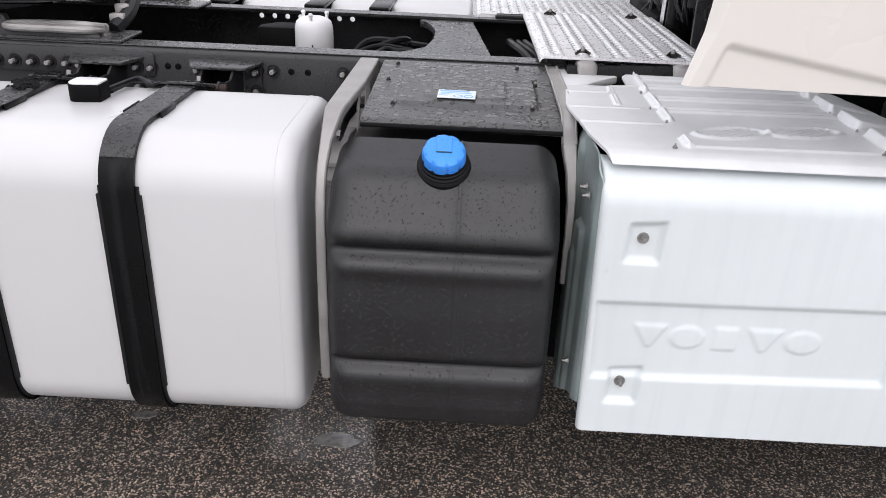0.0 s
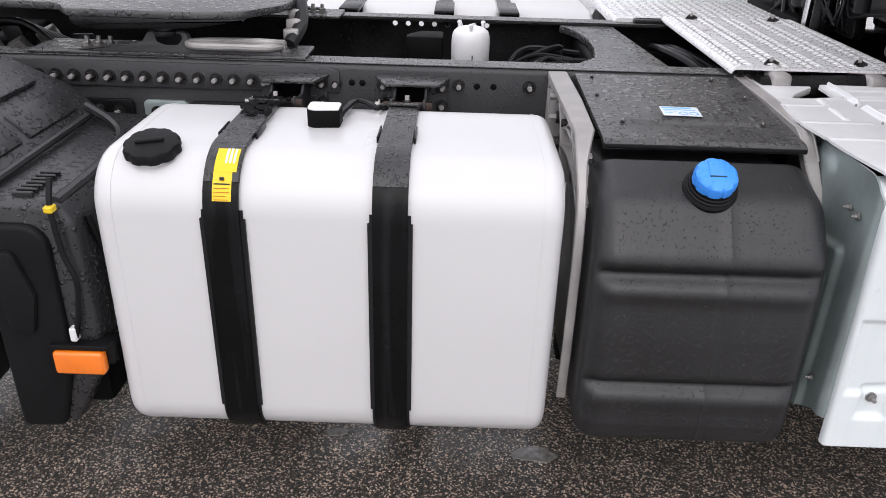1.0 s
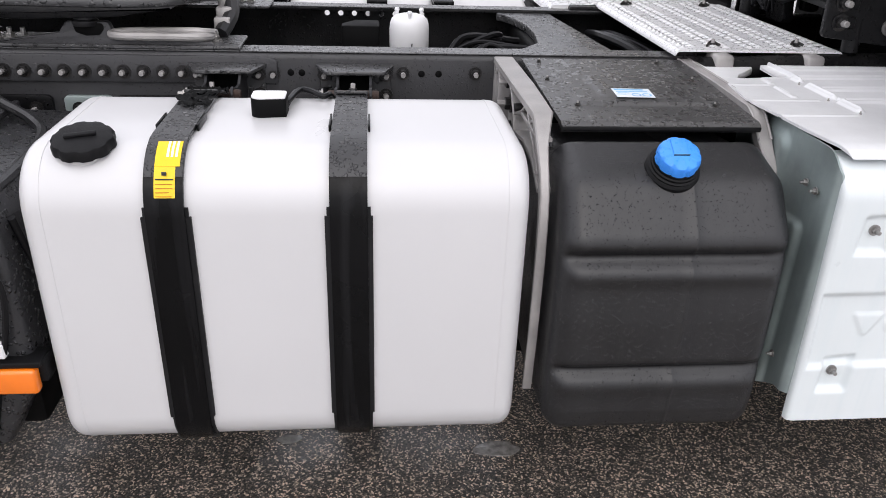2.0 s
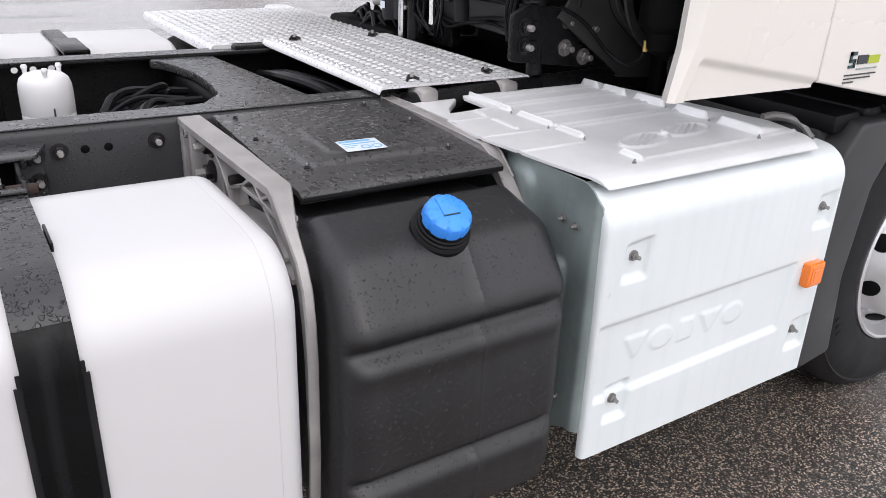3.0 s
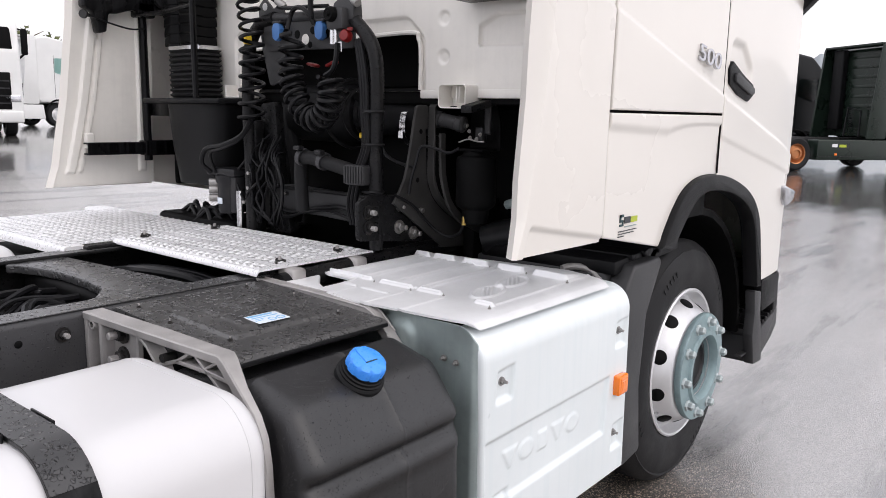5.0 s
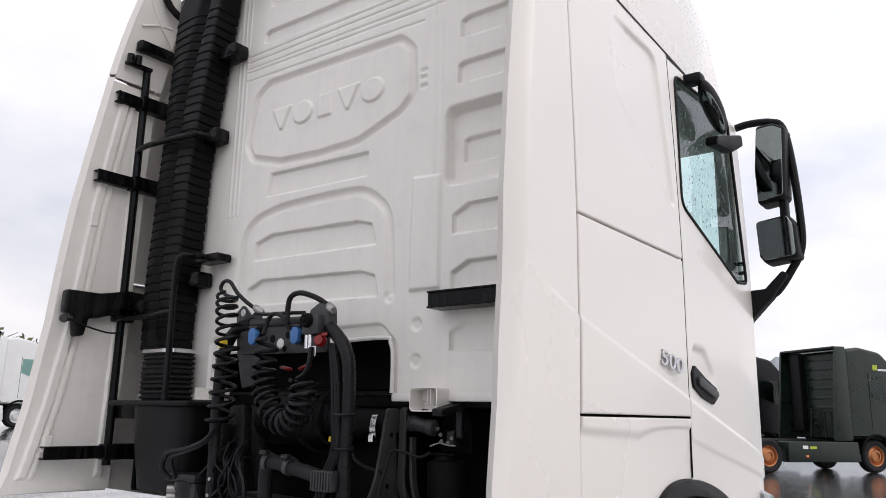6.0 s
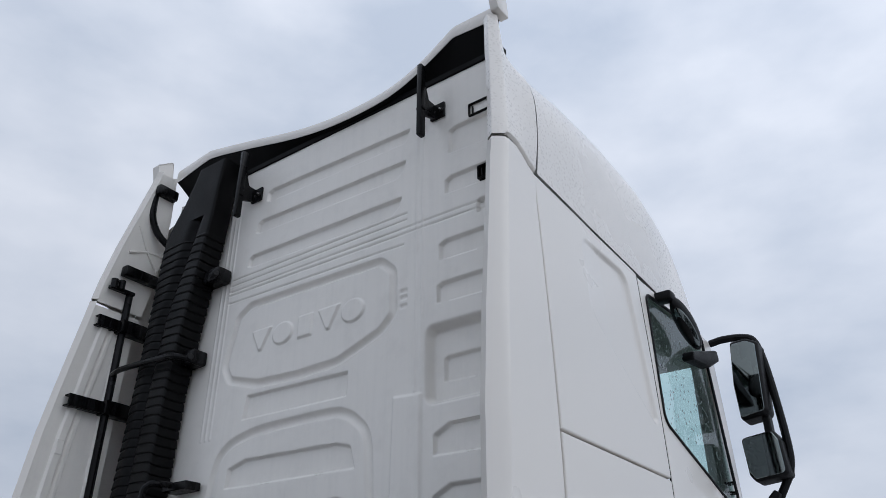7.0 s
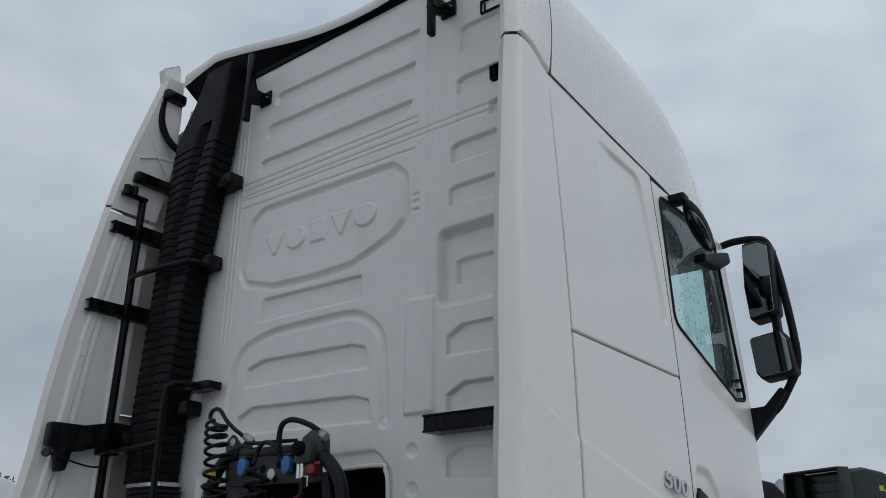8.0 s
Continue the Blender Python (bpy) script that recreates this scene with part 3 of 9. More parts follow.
def bolt(mesh, parent, origin, normal, scale=1.0, label=""):
    o = new("bolt", mesh)
    o.parent = parent
    o.matrix_basis = turned(origin, normal) @ Matrix.Scale(scale, 4)
    return tagged(o, label)


# ---- ground ----
def build_ground():
    # level round the truck, rising a little towards the far row of trucks
    xs = [-1200, -300, -60, -20, 0, 20, 60, 300, 1200]
    ys = [-1200, -300, -60, -20, 0, 8] + [8 + 1.0 * k for k in range(1, 13)] + [30, 60, 300, 1200]
    rise = [0.65 * (lambda t: t * t * (3 - 2 * t))(min(1.0, max(0.0, (y - 8) / 12.0))) for y in ys]
    verts = [(x, y, z) for x in xs for y, z in zip(ys, rise)]
    m = len(ys)
    faces = [(i * m + j, (i + 1) * m + j, (i + 1) * m + j + 1, i * m + j + 1) for i in range(len(xs) - 1) for j in range(m - 1)]
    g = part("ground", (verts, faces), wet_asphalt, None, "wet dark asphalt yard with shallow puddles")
    tagged(g, category="ground", kind="structure")


build_ground()


def build_puddle(x, y, r, seed):
    """A small pool under the dripping tank, with an uneven rim."""
    random.seed(seed)
    rim = [(x + r * math.cos(a) * random.uniform(0.75, 1.2), y + r * 0.55 * math.sin(a) * random.uniform(0.75, 1.2)) for a in [2 * math.pi * k / 14 for k in range(14)]]
    p = part("puddle", extruded(rounded(rim, r * 0.15, 3), 0.0005, 0.0035, "z", 0), pool_reflection, None, "small shallow pool of rainwater on the asphalt, pale reflection painted in")
    tagged(p, category="water", kind="structure")


build_puddle(-0.31, -0.935, 0.062, 2)
build_puddle(-0.88, -0.870, 0.035, 5)

# ---- the white tractor unit ----
truck = thing("tractor_truck", (0, 0, 0), "white two-axle tractor unit with sleeper cab, parked on wet asphalt", "truck")

# frame
RAIL_TOP = 0.968


def build_frame():
    outline = [(-0.433, 0.70), (-0.433, RAIL_TOP), (-0.345, RAIL_TOP), (-0.345, RAIL_TOP - 0.009), (-0.424, RAIL_TOP - 0.009), (-0.424, 0.709), (-0.345, 0.709), (-0.345, 0.70)]
    near = part("frame_rail", extruded(rounded(outline, [0.004, 0.016, 0.002, 0.002, 0.006, 0.006, 0.002, 0.002], 4), -3.3, 2.6, "x", 0), rail_grey, truck, "black steel frame rail wet with rain")
    far_outline = [(-a, b) for a, b in outline]
    radii = [0.004, 0.016, 0.002, 0.002, 0.006, 0.006, 0.002, 0.002]
    # the far rail has a row of round holes right through its web
    pitch, zh, count = 0.0507, 0.936, 8
    xa = -0.807 - pitch / 2
    xb = xa + pitch * count
    below = [(0.433, 0.70), (0.433, zh - 0.0205), (0.424, zh - 0.0205), (0.424, 0.709), (0.345, 0.709), (0.345, 0.70)]
    above = [(0.433, zh + 0.0165), (0.433, RAIL_TOP), (0.345, RAIL_TOP), (0.345, RAIL_TOP - 0.009), (0.424, RAIL_TOP - 0.0095), (0.424, zh + 0.0165)]
    web = bmesh.new()
    for k in range(count):
        cx = xa + pitch * (k + 0.5)
        rings = []
        for y in (0.424, 0.433):
            hole_ring = [web.verts.new((cx + 0.0098 * math.cos(j * math.pi / 12), y, zh + 0.0098 * math.sin(j * math.pi / 12))) for j in range(24)]
            cell = []
            for j in range(24):
                c, q = math.cos(j * math.pi / 12), math.sin(j * math.pi / 12)
                g = 1 / max(abs(c), abs(q))
                cell.append(web.verts.new((cx + c * g * pitch / 2, y, zh + (q * g * 0.0165 if q > 0 else q * g * 0.0205))))
            rings.append((hole_ring, cell))
        for j in range(24):
            i = (j + 1) % 24
            web.faces.new((rings[0][0][j], rings[0][0][i], rings[0][1][i], rings[0][1][j]))
            web.faces.new((rings[1][0][i], rings[1][0][j], rings[1][1][j], rings[1][1][i]))
            web.faces.new((rings[0][0][i], rings[0][0][j], rings[1][0][j], rings[1][0][i]))
    far = part("frame_rail", joined(extruded(rounded(far_outline, radii, 4), -3.3, xa, "x", 0), extruded(rounded(far_outline, radii, 4), xb, 2.6, "x", 0),
                                    extruded(below, xa, xb, "x", 0), extruded(above, xa, xb, "x", 0), web), chassis_black, truck, "black steel frame rail with a row of holes")
    # wet tops of both rails: thin paler sheets with the sheen put into their colour
    part("flange_sheen", box(-3.2, 0.9, -0.426, -0.347, RAIL_TOP + 0.0005, RAIL_TOP + 0.004, 0.0015, 1), wet_steel, near)
    part("flange_sheen", box(-3.2, 0.9, 0.347, 0.426, RAIL_TOP + 0.0005, RAIL_TOP + 0.004, 0.0015, 1), wet_steel, far)
    # reinforcing plate with its bolt row on the near rail
    plate = part("reinforcement_plate", extruded(rounded([(-3.0, 0.888), (-3.0, 0.960), (-0.93, 0.960), (-0.90, 0.950), (-0.90, 0.888)], 0.006, 2), -0.445, -0.4335, "y", 0.002), rail_grey, near)
    for k in range(15):
        bolt(M_BLACK, plate, (-1.819 + 0.0513 * k, -0.445, 0.917), (0, -1, 0), 0.85)
    for x, z in ((-0.912, 0.912), (-0.557, 0.917), (-0.354, 0.919), (-0.775, 0.860), (-0.607, 0.860), (-0.772, 0.915), (-0.602, 0.916), (-1.52, 0.76), (-1.46, 0.77), (-0.45, 0.80), (-0.7, 0.80)):
        bolt(M_BLACK, near, (x, -0.4335, z), (0, -1, 0), 0.85)
    hole = part("rail_hole", lathe([(0, 0.001), (0.008, 0.001), (0.0095, 0.0)], 14, turned((-0.505, -0.4335, 0.916), (0, -1, 0))), deep_black, near, "dark drilled hole")
    for dx in (0.048, -0.33, -0.36):
        again("rail_hole", hole, Matrix.Translation((dx, 0, 0.0)), near)
    # lower bracket plates under the bolt row
    for x0, x1, mat in ((-1.66, -1.505, chassis_black), (-1.475, -1.345, galvanised), (-1.34, -1.16, chassis_black)):
        lp = part("bracket_plate", extruded(rounded([(x0, 0.765), (x0, 0.85), (x1, 0.85), (x1, 0.765)], 0.015, 4), -0.447, -0.4335, "y", 0.003), mat, near)
        for f in (0.3, 0.72):
            bolt(M_BLACK, lp, (x0 + (x1 - x0) * f, -0.447, 0.815), (0, -1, 0), 0.85)
    # crossmember with arched edges
    pts = [(-0.20, 0.344), (0.02, 0.344), (0.02, 0.30), (0.075, -0.30), (0.10, -0.344), (-0.42, -0.344), (-0.30, -0.33), (-0.20, -0.29), (-0.135, -0.20), (-0.115, -0.05), (-0.115, 0.10), (-0.135, 0.22), (-0.16, 0.30)]
    part("crossmember", extruded(rounded(pts, 0.02, 4), 0.935, 0.962, "z", 0.006), wet_steel, truck, "wet black crossmember with a curved edge")
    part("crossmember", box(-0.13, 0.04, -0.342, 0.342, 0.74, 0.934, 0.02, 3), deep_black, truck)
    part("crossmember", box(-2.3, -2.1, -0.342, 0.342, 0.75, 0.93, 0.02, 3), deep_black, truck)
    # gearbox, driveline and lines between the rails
    part("gearbox", lathe([(0, -0.7), (0.20, -0.7), (0.24, -0.6), (0.25, -0.1), (0.28, 0.1), (0.30, 0.5), (0, 0.5)], 24, Matrix.Translation((0.65, 0, 0.62)) @ pose(0, 0, 0, 0, 90, 0)), deep_black, truck, "near-black gearbox between the rails")
    part("driveshaft", lathe([(0, -1.2), (0.055, -1.2), (0.055, 1.2), (0, 1.2)], 18, Matrix.Translation((-1.2, 0, 0.60)) @ pose(0, 0, 0, 0, 90, 0)), dark_steel, truck)
    part("battery_tray", extruded(rounded([(-0.745, 0.12), (-0.745, 0.17), (-0.70, 0.24), (-0.615, 0.24), (-0.615, 0.12)], 0.01, 2), 0.80, 0.945, "z", 0.006), deep_black, truck, "black valve housing between the rails")
    can = part("filter_canister", lathe([(0, 1.008), (0.030, 1.007), (0.047, 1.002), (0.058, 0.992), (0.063, 0.977), (0.0645, 0.960), (0.0645, 0.905), (0.0632, 0.902), (0.0645, 0.899), (0.0645, 0.885), (0.062, 0.88), (0.066, 0.87), (0.066, 0.80), (0, 0.80)], 36, Matrix.Translation((-0.52, 0.0, 0))), filter_white, truck, "white cylindrical filter canister between the rails")
    for k in range(3):
        a = 0.5 + k * 2.094
        part("stud", lathe([(0, 0.024), (0.006, 0.023), (0.0085, 0.017), (0.006, 0.011), (0.005, 0.0), (0.005, -0.012)], 12, Matrix.Translation((-0.52 + 0.046 * math.cos(a), 0.046 * math.sin(a), 1.0))), filter_white, can)
    part("print_mark", box(-0.526, -0.500, -0.068, -0.0645, 0.895, 0.899, 0, 1), label_blue, can)
    part("print_mark", box(-0.516, -0.512, -0.068, -0.0645, 0.90, 0.925, 0, 1), ink_black, can)
    random.seed(4)
    for k in range(14):
        y0 = -0.30 + 0.04 * k
        a = (-0.36 + random.uniform(-.05, .05), y0 * 0.5 - 0.05, 0.86 + random.uniform(0, .05))
        b = (-0.28 + random.uniform(-.05, .05), y0 * 0.5, 0.905 + random.uniform(0, .04))
        c = (-0.18 + random.uniform(-.05, .05), y0 * 0.5 + random.uniform(-.06, .06), 0.88 + random.uniform(0, .04))
        part("cable", hose([a, b, c], random.uniform(0.006, 0.012), 7, 5), hose_rubber, truck)
    rail = part("valve_rail", extruded(rounded([(-0.345, -0.28), (-0.345, -0.25), (-0.10, -0.25), (-0.10, -0.28)], 0.01, 4), 0.905, 0.925, "z", 0.006), grey_plastic, truck, "grey metal pipe holder across the frame")
    for y in (-0.274, -0.256):
        part("holder_bead", tube([(-0.335, y, 0.926), (-0.25, y, 0.927), (-0.235, y, 0.934), (-0.215, y, 0.934), (-0.20, y, 0.927), (-0.11, y, 0.926)], 0.0035, 6), cast_metal, rail)
    part("clip", lathe([(0, .012), (.012, .012), (.016, 0), (.016, -.01)], 12, Matrix.Translation((-.23, -.265, .925))), grey_plastic, rail)
    for k, (dx, r) in enumerate(((0.0, 0.014), (0.03, 0.011), (0.055, 0.013))):
        part("cable", hose([(0.16 + dx, 0.30, 0.90), (0.15 + dx, 0.1, 0.93), (0.20 + dx, -0.12, 0.925), (0.28 + dx, -0.32, 0.86)], r, 8, 6), hose_rubber, truck, "bundled black cable" if k == 0 else "")
    # air pipe under the treads
    part("air_pipe", hose([(0.28, -0.47, 0.945), (0.6, -0.46, 0.955), (1.0, -0.455, 0.965), (1.5, -0.45, 0.965)], 0.036, 16, 6), chassis_black, truck, "thick black round pipe along the frame")


build_frame()


# the main fuel tank on the camera's side
TANK = rounded([(-1.215, 0.266), (-1.215, 0.945), (-0.655, 0.945), (-0.655, 0.266)], [0.10, 0.115, 0.17, 0.12], 10)


def offset_outline(outline, d):
    pts = [Vector(p) for p in outline]
    k = len(pts)
    area = sum(pts[i].x * pts[(i + 1) % k].y - pts[(i + 1) % k].x * pts[i].y for i in range(k))
    s = 1 if area > 0 else -1
    res = []
    for i in range(k):
        t = (pts[(i + 1) % k] - pts[i - 1]).normalized()
        res.append((pts[i].x + t.y * s * d, pts[i].y - t.x * s * d))
    return res


def band(outline, x0, x1, d0, d1, i0, i1):
    """A strip lying on part of an outline, from its point i0 to i1, between the heights d0 and d1 above it."""
    inner, outer = offset_outline(outline, d0), offset_outline(outline, d1)
    k = len(outline)
    idx = [i % k for i in range(i0, i1 + 1)]
    path = [outer[i] for i in idx] + [inner[i] for i in reversed(idx)]
    return extruded(path, x0, x1, "x", 0)


def build_fuel_tank():
    t = part("fuel_tank", extruded(TANK, -1.300, -0.335, "x", 0.034, 7), tank_paint, truck, "white painted steel fuel tank with rounded edges", 50)
    for x in (-1.258, -0.377):
        part("weld_seam", band(TANK, x - 0.003, x + 0.003, -0.002, 0.0009, 0, len(TANK)), tank_paint, t)
    k = len(TANK)
    n = 11
    for q, (xc) in enumerate((-1.030, -0.690)):
        # from the back of the top, over the front, to the underside
        st = part("tank_strap", band(TANK, xc - 0.036, xc + 0.036, 0.004, 0.011, -2, 2 * n + 6), strap_steel, t, "black steel tank strap glossy with rain")
        part("rubber_strip", band(TANK, xc - 0.042, xc + 0.042, 0.0, 0.0045, 5, n + 1), rubber, st)
        part("rubber_strip", band(TANK, xc - 0.046, xc + 0.046, 0.0, 0.0065, n - 1, n), rubber, st)
        tip = Matrix.Translation((xc, -0.735, 0.9405)) @ pose(0, 0, 0, -16, 0, 0)
        part("strap_end", box(-0.037, 0.037, -0.082, 0.074, -0.004, 0.004, 0.003, 2, tip), wet_strap_sheen, st)
        # thin strip over the upper bend, paler to paint the wet sheen there
        part("sheen_strip", band(TANK, xc - 0.0355, xc + 0.0355, 0.0111, 0.0125, n + 4, 2 * n + 1), wet_strap_sheen, st)
        for s in (-1, 1):
            part("strap_guide", box(xc + s * 0.040 - 0.0022, xc + s * 0.040 + 0.0022, -1.055, -0.970, 0.945, 0.959, 0.0015, 2), strap_steel, st)
        part("strap_slot", box(-0.011, 0.011, 0.030, 0.064, 0.003, 0.0052, 0.001, 1, tip), deep_black, st)
        bolt(M_BLACK, st, tip @ Vector((0, 0.048, 0.001)), (0, 0.276, 0.961), 0.7)
        part("strap_pin", lathe([(0, -0.064), (0.010, -0.064), (0.012, -0.060), (0.012, 0.060), (0.010, 0.064), (0, 0.064)], 12, turned((xc, -0.662, 0.916), (1, 0, 0))), rust, st, "rusty strap pin")
        if q == 0:
            random.seed(21)

            def torn(u, v):
                return 0.016 * np.abs(np.sin(u * 190 + 3 * np.sin(v * 70)) * np.sin(v * 150 + 2 * np.sin(u * 90)))
            part("torn_liner", field(xc - 0.034, xc + 0.034, -0.93, -0.67, 0.006, torn, lambda u, v, h: (u + 0.010 * np.sin(v * 60), v, 0.962 - 0.287 * np.clip(v + 0.815, 0, 1) + h * (0.4 + 0.6 * (v > -0.80))), lambda u, v: np.sin(u * 140 + v * 45) * np.sin(v * 52 + 1.3) > 0.55), deep_black, st, "torn black plastic liner on the strap")
    # yellow warning labels on the first strap: one over the bend, one below
    st = [o for o in t.children if o.name.startswith("tank_strap")][0]
    lab = part("warning_label", band(TANK, -1.046, -1.000, 0.0128, 0.0136, n + 5, n + 8), label_yellow, st, "yellow printed warning label")
    for x in (-1.024, -1.016, -1.008):
        part("print_bar", band(TANK, x - 0.0022, x + 0.0022, 0.0136, 0.0140, n + 6, n + 8), label_white, lab)
    part("warning_sign", box(-1.031, -1.023, -1.2055, -1.2015, 0.908, 0.914, 0, 1), ink_black, lab)
    low = part("warning_label", band(TANK, -1.046, -1.008, 0.0120, 0.0130, n + 2, n + 5), label_yellow, st, "yellow printed warning label")
    for k, (z, w) in enumerate(((0.900, 0.032), (0.893, 0.030), (0.886, 0.031), (0.879, 0.024), (0.872, 0.029))):
        yy = -1.10 - math.sqrt(0.1284 ** 2 - (z - 0.83) ** 2)
        part("print_bar", box(-1.043, -1.043 + w, yy - 0.0006, yy + 0.001, z, z + (0.0022 if k == 0 else 0.0008), 0, 1), ink_black if k == 0 else ink_red, low)
    return t


tank = build_fuel_tank()


def build_tank_fittings():
    base = Matrix.Translation((-1.184, -1.132, 0.930)) @ pose(0, 0, 0, 15, 0, 0)
    neck = part("filler_neck", lathe([(0.046, -0.03), (0.046, 0.012), (0.041, 0.016), (0, 0.016)], 32, base), tank_paint, tank)
    bm = lathe([(0.052, 0.010), (0.0565, 0.012), (0.0565, 0.026), (0.053, 0.032), (0.046, 0.034), (0, 0.035)], 64)
    for v in bm.verts:
        r = math.hypot(v.co.x, v.co.y)
        if r > 0.05:
            a = math.atan2(v.co.y, v.co.x)
            f = 1.0 + 0.030 * (1 if math.cos(a * 10) > -0.3 else -0.8)
            v.co.x, v.co.y = v.co.x * f, v.co.y * f
    cap = part("filler_cap", moved(bm, base), dry_plastic, tank, "black plastic filler cap with a grip bar")
    part("grip_bar", box(-0.032, 0.026, -0.006, 0.006, 0.034, 0.041, 0.003, 2, base @ pose(0, 0, 0, 0, 0, 14)), dry_plastic, cap)
    v = part("vent_cap", extruded(rounded([(-0.900, -0.965), (-0.825, -0.955), (-0.825, -0.895), (-0.900, -0.895)], [0.02, 0.004, 0.01, 0.01], 4), 0.945, 0.984, "z", 0.002), deep_black, tank, "square black sender cap with white top")
    part("cap_top", extruded(rounded([(-0.899, -0.962), (-0.827, -0.953), (-0.827, -0.897), (-0.899, -0.897)], [0.02, 0.004, 0.01, 0.01], 4), 0.984, 0.988, "z", 0.001), filter_white, v)
    part("cable", hose([(-0.83, -0.90, 0.962), (-0.81, -0.80, 0.963), (-0.785, -0.80, 0.962), (-0.755, -0.83, 0.958), (-0.742, -0.80, 0.954), (-0.738, -0.70, 0.915)], 0.007, 8), hose_rubber, tank)
    part("cable", hose([(-0.83, -0.89, 0.955), (-0.82, -0.78, 0.955), (-0.79, -0.77, 0.952), (-0.765, -0.79, 0.952), (-0.745, -0.70, 0.90)], 0.006, 8), hose_rubber, tank)
    part("cable", lathe([(0.016, -.006), (0.022, 0), (0.016, .006), (0.010, 0)], 14, turned((-0.775, -0.46, 0.862), (0, -1, 0)), True), hose_rubber, tank)


build_tank_fittings()


def build_tank_bracket(x0, x1):
    """An L-shaped carrier bolted to the frame rail, with a flat lip and two curved cheeks."""
    b = part("tank_carrier", joined(
        extruded(rounded([(x0 - 0.016, -0.436), (x0 + 0.022, -0.540), (x1 - 0.02, -0.535), (x1 + 0.012, -0.436)], 0.012, 3), 0.934, 0.944, "z", 0.003),
        box(x0, x1, -0.446, -0.434, 0.60, 0.934, 0.003, 1)), wet_steel, truck, "black steel tank carrier bolted to the frame")
    xm = -1.030 if x0 < -1 else -0.690
    for x in (xm - 0.047, xm + 0.039):
        part("cheek_plate", extruded(rounded([(-0.446, 0.933), (-0.532, 0.933), (-0.56, 0.915), (-0.61, 0.918), (-0.66, 0.934), (-0.682, 0.920), (-0.672, 0.895), (-0.62, 0.83), (-0.62, 0.28), (-0.446, 0.28)], 0.012, 4), x, x + 0.008, "x", 0.002), dark_steel, b)
    # near-black block standing for the shade between the cheeks
    part("carrier_shade", box(xm - 0.038, xm + 0.038, -0.460, -0.447, 0.80, 0.931, 0.002, 1), deep_black, b)
    part("carrier_foot", box(x0 + 0.03, x1 - 0.03, -1.12, -0.50, 0.236, 0.264, 0.006, 2), chassis_black, b)
    for x in (x0 + 0.012, x1 - 0.014):
        for z in (0.915, 0.86):
            bolt(M_BLACK, b, (x, -0.446, z), (0, -1, 0), 0.85)
    bolt(M_BOLT, b, (x0 + 0.015, -0.60, 0.90), (-1, 0, 0), 0.8)


build_tank_bracket(-1.125, -0.935)
build_tank_bracket(-0.785, -0.590)


